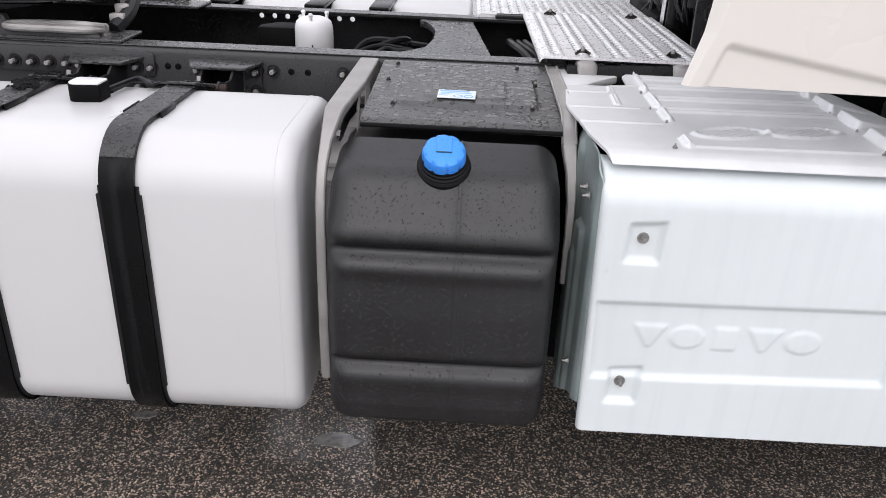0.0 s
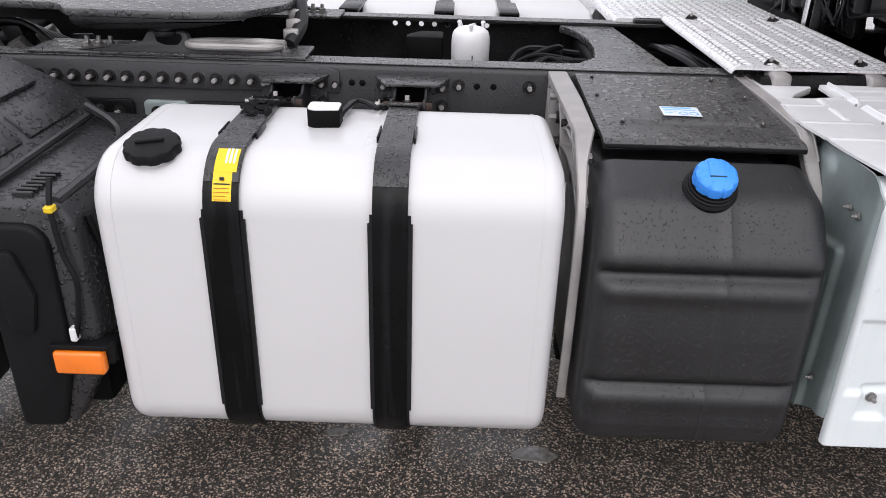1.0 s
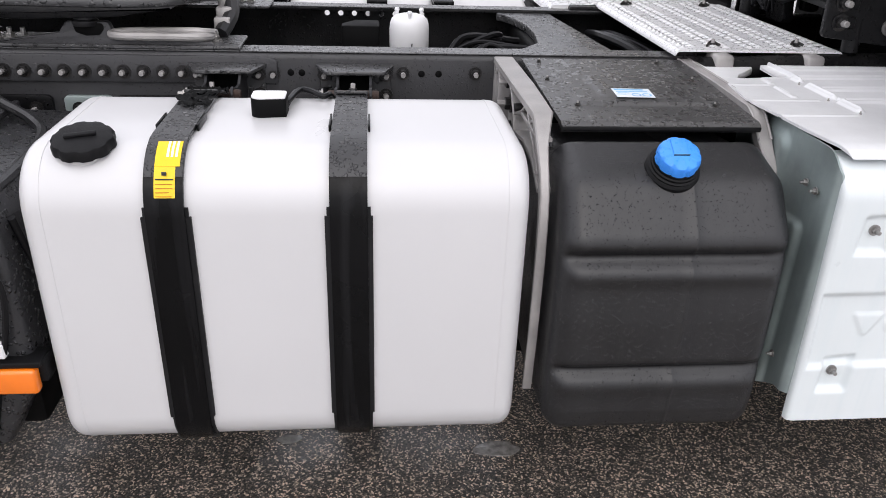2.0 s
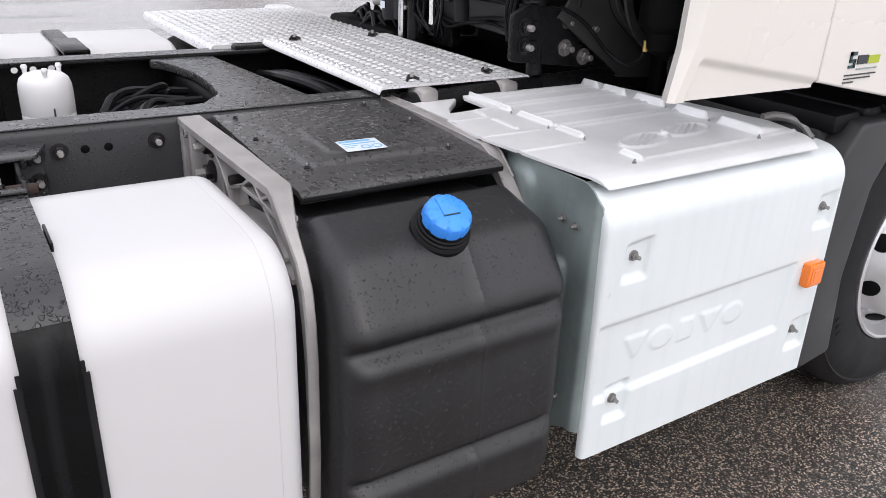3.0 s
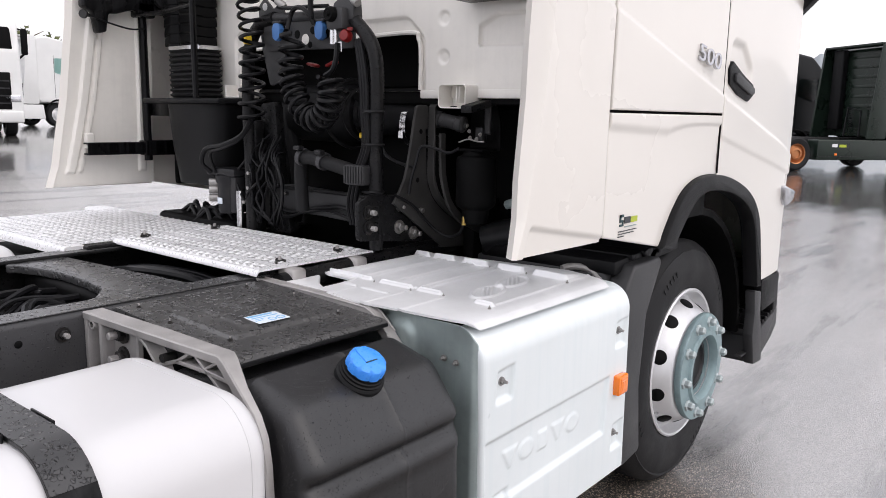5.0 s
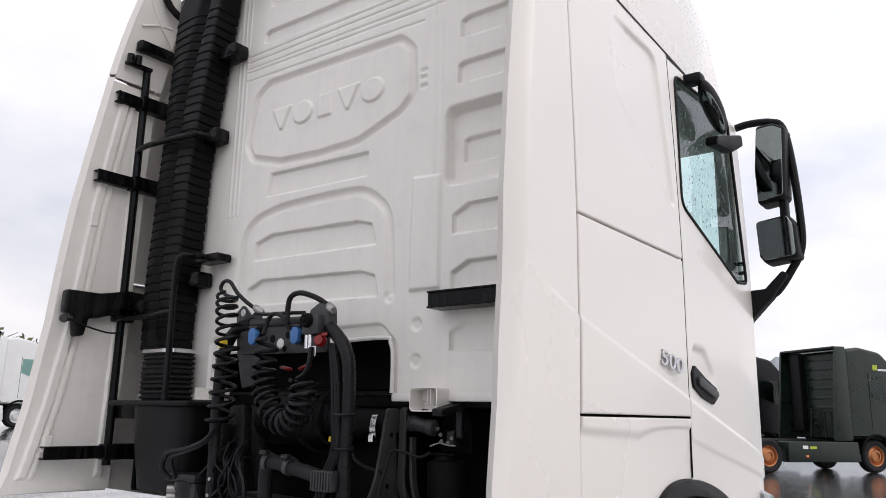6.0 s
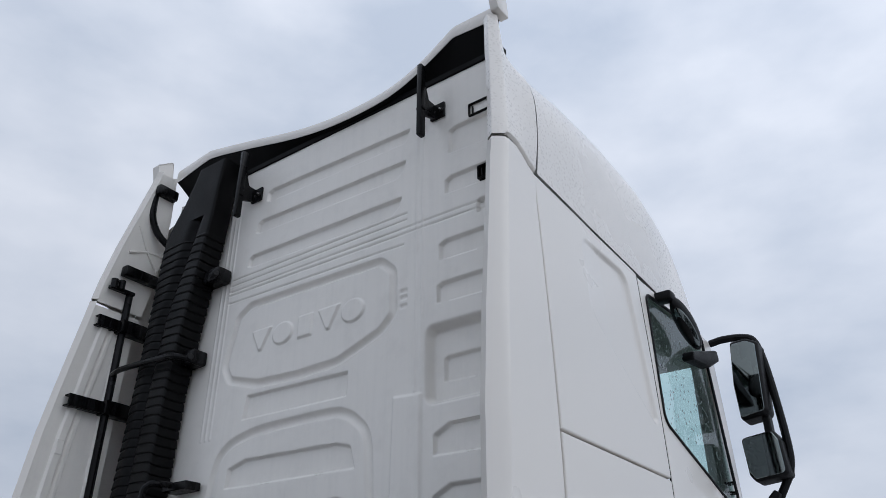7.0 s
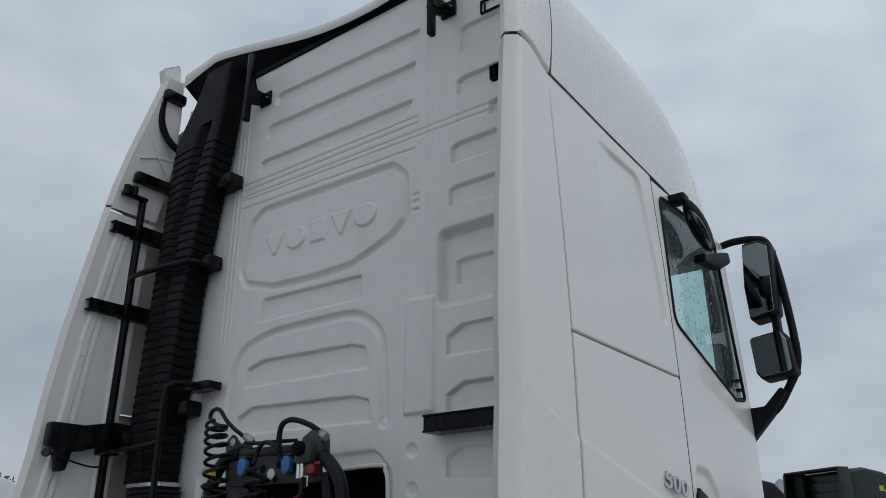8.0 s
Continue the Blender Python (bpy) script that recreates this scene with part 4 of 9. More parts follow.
# diesel exhaust fluid tank
def build_fluid_tank():
    base = rounded([(-1.235, 0.305), (-1.250, 0.37), (-1.252, 0.60), (-1.245, 0.785), (-1.165, 0.890), (-1.04, 0.922), (-0.975, 0.895), (-0.72, 0.870), (-0.70, 0.305)], [0.05, 0.03, 0.02, 0.06, 0.07, 0.02, 0.02, 0.04, 0.06], 8)
    dense = []
    k = len(base)
    for i in range(k):
        a, b = Vector(base[i]), Vector(base[(i + 1) % k])
        m = max(1, int((b - a).length / 0.006))
        dense += [tuple(a.lerp(b, j / m)) for j in range(m)]

    def groove(y, z):
        if y > -1.15:
            return 0.0
        d = 0.0
        for zc, w in ((0.742, 0.016), (0.474, 0.015)):
            d = max(d, 0.020 * math.exp(-((z - zc) / w) ** 2))
        d += 0.006 * math.exp(-((z - 0.705) / 0.02) ** 2) * -1 + 0.004 * math.exp(-((z - 0.435) / 0.02) ** 2) * -1
        return d
    n_mid = 14
    stations = []
    R = 0.05
    for x in [(-0.272 + R * (1 - math.cos(q))) for q in [math.pi / 2 * j / 7 for j in range(8)]]:
        stations.append(x)
    stations += sorted([-0.222 + (0.160 + 0.222) * j / n_mid for j in range(1, n_mid) if j != 8] + [-0.006, -0.003, 0.0, 0.003, 0.006])
    stations += [0.210 - R * (1 - math.cos(q)) for q in [math.pi / 2 * j / 7 for j in range(7, -1, -1)]]
    pts = [Vector(p) for p in dense]
    k = len(pts)
    area = sum(pts[i].x * pts[(i + 1) % k].y - pts[(i + 1) % k].x * pts[i].y for i in range(k))
    s = 1 if area > 0 else -1
    bm = bmesh.new()
    rings = []
    for x in stations:
        e = min(x + 0.272, 0.210 - x)
        ins = R * (1 - math.sqrt(max(0.0, 1 - (1 - min(e, R) / R) ** 2)))
        ring = []
        for i in range(k):
            t = (pts[(i + 1) % k] - pts[i - 1]).normalized()
            nrm = Vector((t.y, -t.x)) * s
            seam = 0.0022 * math.exp(-(x / 0.0035) ** 2)
            p = pts[i] - nrm * (ins + groove(pts[i].x, pts[i].y) * min(1.0, e / 0.03) - seam)
            # the upper part is narrower and leans to the far end
            z = p.y
            taper = 0.10 * max(0.0, z - 0.80)
            xx = x * (1 - taper) - 0.0 * z
            ring.append(bm.verts.new((xx, p.x, p.y)))
        rings.append(ring)
    for a, b in zip(rings, rings[1:]):
        for i in range(k):
            bm.faces.new((a[i], a[(i + 1) % k], b[(i + 1) % k], b[i]))
    bm.faces.new(rings[0])
    bm.faces.new(rings[-1])
    bmesh.ops.recalc_face_normals(bm, faces=bm.faces)
    t = part("fluid_tank", bm, black_plastic, truck, "black ribbed plastic fluid tank beaded with rain", 55)
    base = Matrix.Translation((-0.036, -1.142, 0.898)) @ pose(0, 0, 0, 32, 0, 0)
    neck = part("filler_neck", lathe([(0.056, -0.02), (0.056, 0.002), (0.053, 0.006), (0.051, 0.008), (0.053, 0.013), (0.049, 0.015), (0.049, 0.020), (0.046, 0.022), (0.046, 0.028), (0, 0.028)], 40, base), dry_plastic, t, "ribbed black filler neck")
    bm = lathe([(0.0425, 0.022), (0.045, 0.024), (0.045, 0.041), (0.042, 0.050), (0.036, 0.054), (0, 0.055)], 64)
    for v in bm.verts:
        r = math.hypot(v.co.x, v.co.y)
        if r > 0.037:
            a = math.atan2(v.co.y, v.co.x)
            f = 1.0 - 0.07 * max(0.0, math.cos(a * 9)) ** 4
            v.co.x, v.co.y = v.co.x * f, v.co.y * f
    cap = part("filler_cap", moved(bm, base), blue_plastic, t, "bright blue plastic screw cap with a flap line")
    part("cap_flap", extruded(rounded([(-0.016, -0.008), (0.016, -0.008), (0.016, 0.034), (-0.016, 0.034)], 0.003, 2), 0.0542, 0.0566, "z", 0.001), blue_plastic, cap).matrix_basis = base
    part("cap_slot", box(-0.0165, 0.0165, -0.0095, -0.0075, 0.0542, 0.0569, 0, 1), ink_teal, cap).matrix_basis = base
    return t


fluid = build_fluid_tank()


def build_fluid_cover():
    # sheet over the tank, with a rolled front edge
    def relief(u, v):
        h = 0.007 * step_in(sd_rect(u, v, -0.165, 0.175, -0.86, -0.60, 0.02), 0.008)
        return h + 0.0035 * step_in(sd_rect(u, v, -0.10, 0.10, -0.82, -0.64, 0.02), 0.01)

    def place(u, v, h):
        z = 0.968 - 0.05 * (-0.5 - v) - 0.007 * np.clip((-0.960 - v) / 0.02, 0, 1) ** 2
        return u, v, z + h
    c = part("cover_plate", field(-0.232, 0.222, -0.980, -0.462, 0.005, relief, place, back=0.012), wet_plate, truck, "black sheet cover soaked with rain beads", 40)
    part("rolled_edge", hose([(-0.232, -0.974, 0.931), (0.0, -0.975, 0.931), (0.222, -0.974, 0.931)], 0.008, 10, 4), dry_plastic, c)
    for x, y in ((-0.19, -0.50), (0.14, -0.50), (-0.20, -0.66), (-0.17, -0.86), (0.18, -0.66), (0.16, -0.86)):
        bolt(M_SMALL, c, (x, y, 0.968 - 0.05 * (-0.5 - y) + 0.002), (0, -0.05, 1), 0.6)
    z = 0.968 - 0.05 * 0.30
    tilt = Matrix.Translation((-0.02, -0.80, z + 0.0108)) @ pose(0, 0, 0, 2.86, 0, -2)
    lab = part("paper_label", box(-0.046, 0.046, -0.033, 0.033, 0, 0.0012, 0.0004, 1, tilt), label_white, c, "white and blue printed paper label")
    for k, (x0, x1, y0, y1) in enumerate(((-0.042, 0.030, 0.018, 0.028), (-0.040, 0.036, 0.006, 0.011), (-0.038, -0.010, -0.004, -0.001), (-0.042, -0.02, -0.014, -0.011))):
        part("print_bar", box(x0, x1, y0, y1, 0.0012, 0.0016, 0, 1, tilt), label_blue, lab)
    for x in (0.004, 0.029):
        part("print_mark", lathe([(0.008, 0.0012), (0.008, 0.0016), (0.0115, 0.0016), (0.0115, 0.0012)], 18, tilt @ Matrix.Translation((x, -0.016, 0))), label_blue, lab)
    # cast carriers at both ends: a flat bar over the top that bends sharply into a leaning leg, braced by thin webs
    bar = [(-0.436, 0.968), (-0.74, 0.972), (-1.005, 0.977), (-1.024, 0.968), (-1.075, 0.922), (-1.122, 0.878), (-1.144, 0.836), (-1.154, 0.780), (-1.158, 0.70), (-1.155, 0.50), (-1.145, 0.36)]
    back = [(y + dy, z + dz) for (y, z), (dy, dz) in zip(bar, ((0, -0.019), (0, -0.019), (0.006, -0.021), (0.010, -0.024), (0.018, -0.018), (0.020, -0.012), (0.022, -0.008), (0.022, 0), (0.016, 0), (0.010, 0), (0.010, 0)))]

    def web(name, pts, x0, x1, thick, parent, material):
        up = [(y, z + thick / 2) for y, z in pts]
        down = [(y, z - thick / 2) for y, z in reversed(pts)]
        return part(name, extruded(up + down, x0, x1, "x", 0.0012, 1), material, parent)
    def arm(x_out, inward, wide0, upto):
        """The flat bar and its leg, from the outer face x_out towards inward (1 or -1)."""
        bm = bmesh.new()
        rings = []
        for (y0, z0), (y1, z1) in list(zip(bar, back))[:upto]:
            wide = wide0 * (1 - 0.62 * min(1.0, max(0.0, (-0.97 - y0) / 0.12)))
            xa, xb = sorted((x_out, x_out + inward * wide))
            c = 0.003
            dy, dz = (y1 - y0) * 0.14, (z1 - z0) * 0.14
            rings.append([bm.verts.new(p) for p in ((xa + c, y0, z0), (xb - c, y0, z0), (xb, y0 + dy, z0 + dz), (xb, y1 - dy, z1 - dz), (xb - c, y1, z1), (xa + c, y1, z1), (xa, y1 - dy, z1 - dz), (xa, y0 + dy, z0 + dz))])
        for r0, r1 in zip(rings, rings[1:]):
            for q in range(8):
                bm.faces.new((r0[q], r0[(q + 1) % 8], r1[(q + 1) % 8], r1[q]))
        bm.faces.new(rings[0])
        bm.faces.new(rings[-1])
        bmesh.ops.recalc_face_normals(bm, faces=bm.faces)
        return bm
    bm = arm(-0.304, 1, 0.054, len(bar))
    b = part("cast_carrier", bm, cast_metal, truck, "grey cast metal carrier arm with webs")
    web("web_rib", [(-0.690, 0.955), (-0.725, 0.938), (-0.762, 0.905), (-0.785, 0.86), (-0.80, 0.78)], -0.302, -0.262, 0.009, b, cast_metal)
    web("web_rib", [(-0.845, 0.928), (-0.905, 0.962)], -0.300, -0.266, 0.008, b, cast_metal)
    web("web_rib", [(-0.905, 0.964), (-0.955, 0.932), (-1.010, 0.898), (-1.06, 0.860)], -0.300, -0.266, 0.008, b, cast_metal)
    web("web_rib", [(-0.775, 0.905), (-0.845, 0.928), (-0.96, 0.930), (-1.045, 0.926)], -0.300, -0.266, 0.009, b, cast_metal)
    web("web_rib", [(-0.93, 0.925), (-0.975, 0.948), (-1.01, 0.966)], -0.298, -0.266, 0.007, b, cast_metal)
    web("web_rib", [(-0.79, 0.862), (-0.90, 0.878), (-1.00, 0.868), (-1.09, 0.83)], -0.300, -0.266, 0.010, b, cast_metal)
    part("web_plate", extruded([(-0.73, 0.955), (-1.00, 0.960), (-1.05, 0.915), (-1.03, 0.905), (-0.90, 0.915), (-0.80, 0.905)], -0.272, -0.266, "x", 0.001, 1), dark_steel, b)
    part("arm_bolt", lathe([(0, 0.012), (0.010, 0.012), (0.011, 0.0), (0.011, -0.02)], 12, turned((-0.292, -0.795, 0.925), (-1, 0, 0))), black_bolt, b)
    foot = part("carrier_foot", joined(box(-0.268, -0.250, -0.625, -0.434, 0.70, 0.960, 0.004, 1), box(-0.302, -0.262, -0.452, -0.434, 0.70, 0.965, 0.005, 2), box(-0.302, -0.262, -0.520, -0.506, 0.70, 0.965, 0.005, 2)), cast_metal, b)
    part("foot_boss", lathe([(0.007, 0.006), (0.012, 0.006), (0.014, 0.0), (0.014, -0.03)], 18, turned((-0.298, -0.480, 0.943), (-1, 0, 0))), cast_metal, foot)
    for z in (0.930, 0.872, 0.80):
        bolt(M_BLACK, foot, (-0.270, -0.567, z), (-1, 0, 0), 1.15)
    bar = [(-0.436, 0.968), (-0.70, 0.966), (-0.895, 0.960), (-0.925, 0.948), (-0.975, 0.905), (-1.020, 0.860), (-1.050, 0.800), (-1.062, 0.72), (-1.066, 0.60)]
    back = [(y + dy, z + dz) for (y, z), (dy, dz) in zip(bar, ((0, -0.019), (0, -0.019), (0.006, -0.021), (0.010, -0.024), (0.018, -0.018), (0.020, -0.012), (0.022, -0.008), (0.020, 0), (0.014, 0)))]
    b = part("cast_carrier", arm(0.258, -1, 0.034, len(bar)), cast_metal, truck, "grey cast metal carrier arm beside the silencer cover")
    for x in (0.2245, 0.2555):
        part("web_rim", tube([(x, y, z + 0.001) for y, z in bar[:5]], 0.003, 6), cast_metal, b)
    foot = part("carrier_foot", box(0.204, 0.256, -0.545, -0.434, 0.70, 0.955, 0.006, 2), cast_metal, b)
    for z in (0.90, 0.83, 0.76):
        bolt(M_BLACK, foot, (0.204, -0.49, z), (-1, 0, 0), 1.0)
    # dark sheet added where the gap behind the fluid tank is in shade
    part("shade_sheet", box(-0.24, 0.36, -0.70, -0.62, 0.16, 0.86, 0.01, 2), deep_black, truck)
    # unseen box, added to block light from the far side
    part("light_block_box", box(0.08, 1.05, 0.55, 1.22, 0.30, 0.90, 0.03, 2), deep_black, truck, "unseen dark box added to block light on the far side of the frame")


build_fluid_cover()


# exhaust silencer cover
def mark_row(u, v, u0, u1, v0, v1, n=5):
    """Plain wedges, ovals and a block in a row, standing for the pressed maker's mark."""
    d = np.full(np.shape(u), 1e9)
    w = (u1 - u0) / n
    for k in range(n):
        c0, c1, mid = u0 + w * k + w * 0.05, u0 + w * (k + 1) - w * 0.05, u0 + w * (k + 0.5)
        if k in (0, 3):
            e = sd_poly(u, v, [(c0, v1), (c1, v1), (mid + w * 0.06, v0), (mid - w * 0.06, v0)])
        elif k == 2:
            e = sd_rect(u, v, c0 + w * 0.15, c1 - w * 0.15, v0, v1, 0.003)
        else:
            rad = np.hypot((u - mid) / (c1 - c0) * 2, (v - (v0 + v1) / 2) / (v1 - v0) * 2)
            e = (rad - 1) * (v1 - v0) / 2
        d = np.minimum(d, e)
    return d


def build_silencer_cover():
    X0, X1 = 0.277, 1.068

    def relief(u, v):
        h = -0.010 * step_in(sd_poly(u, v, [(X0 + .015, .655), (X1 - .13, .665), (X1 - .15, .49), (X0 + .02, .475)]), 0.016)
        for bu, bv in ((0.369, 0.804), (0.368, 0.462), (1.010, 0.804), (1.010, 0.462)):
            pocket = sd_poly(u, v, [(bu - .028, bv + .028), (bu + .038, bv + .034), (bu + .032, bv - .05), (bu - .034, bv - .05)])
            h = h - 0.013 * step_in(pocket, 0.016)
        h = h + 0.0034 * step_in(mark_row(u, v, 0.372, 0.775, 0.553, 0.606), 0.0055)
        return h

    def place(u, v, h):
        # v runs up the face, then over a round shoulder onto the top
        face = 0.866
        s = np.clip(v - face, 0, None)
        r = 0.075
        ang = np.clip(s / r, 0, math.pi / 2 * 0.93)
        flat = np.clip(s - r * math.pi / 2 * 0.93, 0, None)
        y = -1.250 + r * (1 - np.cos(ang)) + flat * 0.98
        z = np.minimum(v, face) + r * np.sin(ang) + flat * 0.1
        yy = y - h * np.cos(ang)
        # rounded ends
        e = np.minimum(u - X0, X1 - u)
        yy = yy + 0.013 * (1 - np.sqrt(np.clip(1 - np.clip(1 - e / 0.016, 0, 1) ** 2, 0, 1)))
        k = (u - X0) / (X1 - X0)
        return u + (0.845 - np.minimum(v, face)) * (0.018 * np.clip(k * 2 - 1, 0, 1) + 0.018 * np.clip(1 - k * 4, 0, 1)), yy, z + h * np.sin(ang)
    c = part("silencer_cover", field(X0, X1, 0.330, 1.005, 0.0046, relief, place, back=0.006, rim=0.016), panel_paint, truck, "white pressed metal cover with run marks", 60)
    for x, z in ((0.369, 0.802), (0.368, 0.460), (1.010, 0.802), (1.010, 0.460)):
        bolt(M_SHINY, c, (x, -1.238, z), (0, -1, 0), 1.0)
    lamp = part("side_marker", box(0.972, 1.036, -1.272, -1.243, 0.598, 0.662, 0.006, 2), orange_lens, truck, "orange side marker lamp")
    part("lens_rib", box(0.990, 1.018, -1.275, -1.271, 0.614, 0.646, 0.002, 1), orange_lens, lamp)
    part("lens_rib", box(0.982, 1.027, -1.2735, -1.2715, 0.606, 0.654, 0.001, 1), orange_lens, lamp)

    # lid on top: a raised middle field with long folds, a lower rear strip and four wedge-shaped pads along its front end
    def rib(d, half=0.008):
        return 0.5 + 0.5 * np.cos(math.pi * np.clip(np.abs(d) / half, 0, 1))

    def top(u, v):
        h = 0.006 * step_in(0.452 - u, 0.012)
        # broken ridge between the rear strip and the middle
        for y0, y1 in ((-0.690, -0.505), (-0.852, -0.735), (-0.962, -0.885), (-1.14, -1.09)):
            h = h + 0.0110 * rib(sd_rect(u, v, 0.448, 0.456, y0, y1, 0.003), 0.014)
        for y0, y1 in ((-0.842, -0.745), (-0.715, -0.640)):
            h = h + 0.0100 * rib(sd_rect(u, v, 0.353, 0.361, y0, y1, 0.003), 0.014)
        # cross ridges of the rear strip
        for x1, y in ((0.345, -0.722), (0.405, -0.868), (0.430, -0.992)):
            h = h + 0.0085 * rib(sd_rect(u, v, 0.20, x1, y - 0.003, y + 0.003, 0.002), 0.014)
        # pairs of fine folds running along the middle
        for y in (-0.545, -0.640, -0.760, -0.868):
            for d in (-0.012, 0.012):
                h = h + 0.0060 * rib(v - y - d - 0.03 * (u - 0.65), 0.0105) * ((u > 0.462) & (u < 0.862))
        h = h + 0.004 * rib(v + 1.135 - 0.02 * (u - 0.65), 0.010) * (u > 0.46)
        # wedge pads, high at their rear edge
        for y0, y1 in ((-0.570, -0.505), (-0.680, -0.590), (-0.822, -0.715), (-0.965, -0.858), (-1.125, -1.000)):
            pad = step_in(sd_rect(u, v, 0.868, 1.20, y0, y1, 0.014), 0.014)
            h = np.maximum(h, 0.006 + 0.019 * pad * np.clip((1.04 - u) / 0.16, 0, 1))
        for cx in (0.570, 0.735):
            w = v + 1.030 - 0.16 * (u - 0.65)
            e = np.hypot((u - cx) / 0.080, w / 0.036) - 1
            h = h + 0.0058 * rib(e * 0.05, 0.0085)
            for q in (-0.030, 0.0, 0.030):
                h = h + 0.0044 * rib((w - 0.5 * (u - cx - q)) * 0.9, 0.0065) * np.clip(-e / 0.25, 0, 1)
        return h

    def lid_place(u, v, h):
        # u and v run over a plain rectangle; the outline is bevelled at its rear corner and tapers inwards
        k = np.clip((-v - 0.50) / 0.725, 0, 1)
        rear = np.interp(k, [0.0, 0.04, 0.20, 0.22, 0.50, 0.80, 1.0], [0.440, 0.425, 0.420, 0.258, 0.238, 0.262, 0.292])
        front = np.interp(k, [0.0, 0.2, 0.75, 0.9, 1.0], [0.905, 0.955, 1.015, 0.995, 0.960])
        x = np.where(u < 0.46, rear + (u - 0.228) / (0.46 - 0.228) * (0.46 - rear), np.where(u > 0.86, 0.86 + (u - 0.86) / (1.035 - 0.86) * (front - 0.86), u))
        z = 0.962 - 0.004 * np.clip((-0.95 - v) / 0.2, 0, 1) ** 2 - 0.010 * np.clip((-1.172 - v) / 0.053, 0, 1) ** 1.6
        return x, v, z + h * np.clip((v + 1.222) / 0.02, 0, 1)
    lid = part("cover_lid", field(0.228, 1.035, -1.225, -0.50, 0.0034, top, lid_place, back=0.006), lid_metal, truck, "bare pressed metal lid with ribs and oval marks", 50)
    for x, y in ((0.440, -0.716), (0.432, -0.870), (0.446, -0.980), (0.860, -0.838), (0.860, -0.982), (0.846, -1.140), (0.424, -1.155)):
        bolt(M_SHINY, lid, (x, y, 0.9665), (0, 0, 1), 0.42)
    part("end_bracket", hose([(1.05, -1.00, 0.962), (1.085, -1.02, 0.967), (1.11, -1.07, 0.96), (1.105, -1.12, 0.93)], 0.012, 8), cast_metal, lid)
    part("corner_bracket", extruded(rounded([(0.238, -0.45), (0.255, -0.665), (0.30, -0.66), (0.345, -0.58), (0.42, -0.50), (0.42, -0.43), (0.345, -0.39)], 0.02, 4), 0.940, 0.962, "z", 0.006), lid_metal, lid)

    # the galvanised shield that closes the cover's rear end
    def shield(u, v):
        # a folded outer lip, a long raised channel and pressed ends
        h = 0.012 * step_in(sd_rect(u, v, -1.150, -1.060, 0.30, 0.760, 0.02), 0.014)
        h = h + 0.008 * step_in(sd_rect(u, v, -1.125, -1.080, 0.30, 0.700, 0.02), 0.012)
        h = h + 0.014 * step_in(sd_rect(u, v, -1.03, -0.90, 0.34, 0.92, 0.03), 0.03)
        return h - 0.012 * np.clip((-1.216 - u) / 0.016, 0, 1) ** 2

    def shield_place(u, v, h):
        # round outer corner at the top, the foot rising towards the edge
        crest = 0.956 - 0.066 * (1 - np.sqrt(np.clip(1 - np.clip((-1.168 - u) / 0.066, 0, 1) ** 2, 0, 1)))
        foot = 0.340 + 0.055 * np.clip((-1.10 - u) / 0.10, 0, 1)
        z = foot + (v - 0.33) / 0.618 * (crest - foot)
        x = 0.268 - h + 0.05 * np.clip((u + 1.03) / 0.4, 0, 1)
        return x, u, z
    s = part("end_shield", field(-1.234, -0.55, 0.33, 0.948, 0.0055, shield, shield_place, back=0.004), galvanised, truck, "grey-green galvanised end shield, streaked", 50)
    for y, z in ((-1.175, 0.862), (-1.135, 0.866), (-1.172, 0.462)):
        bolt(M_SHINY, s, (0.262, y, z), (-1, 0, 0), 0.72)
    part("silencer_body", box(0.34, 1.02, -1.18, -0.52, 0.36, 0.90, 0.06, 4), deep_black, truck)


build_silencer_cover()


# front wheel and its guard
WX, WZ, WR = 1.757, 0.497, 0.497


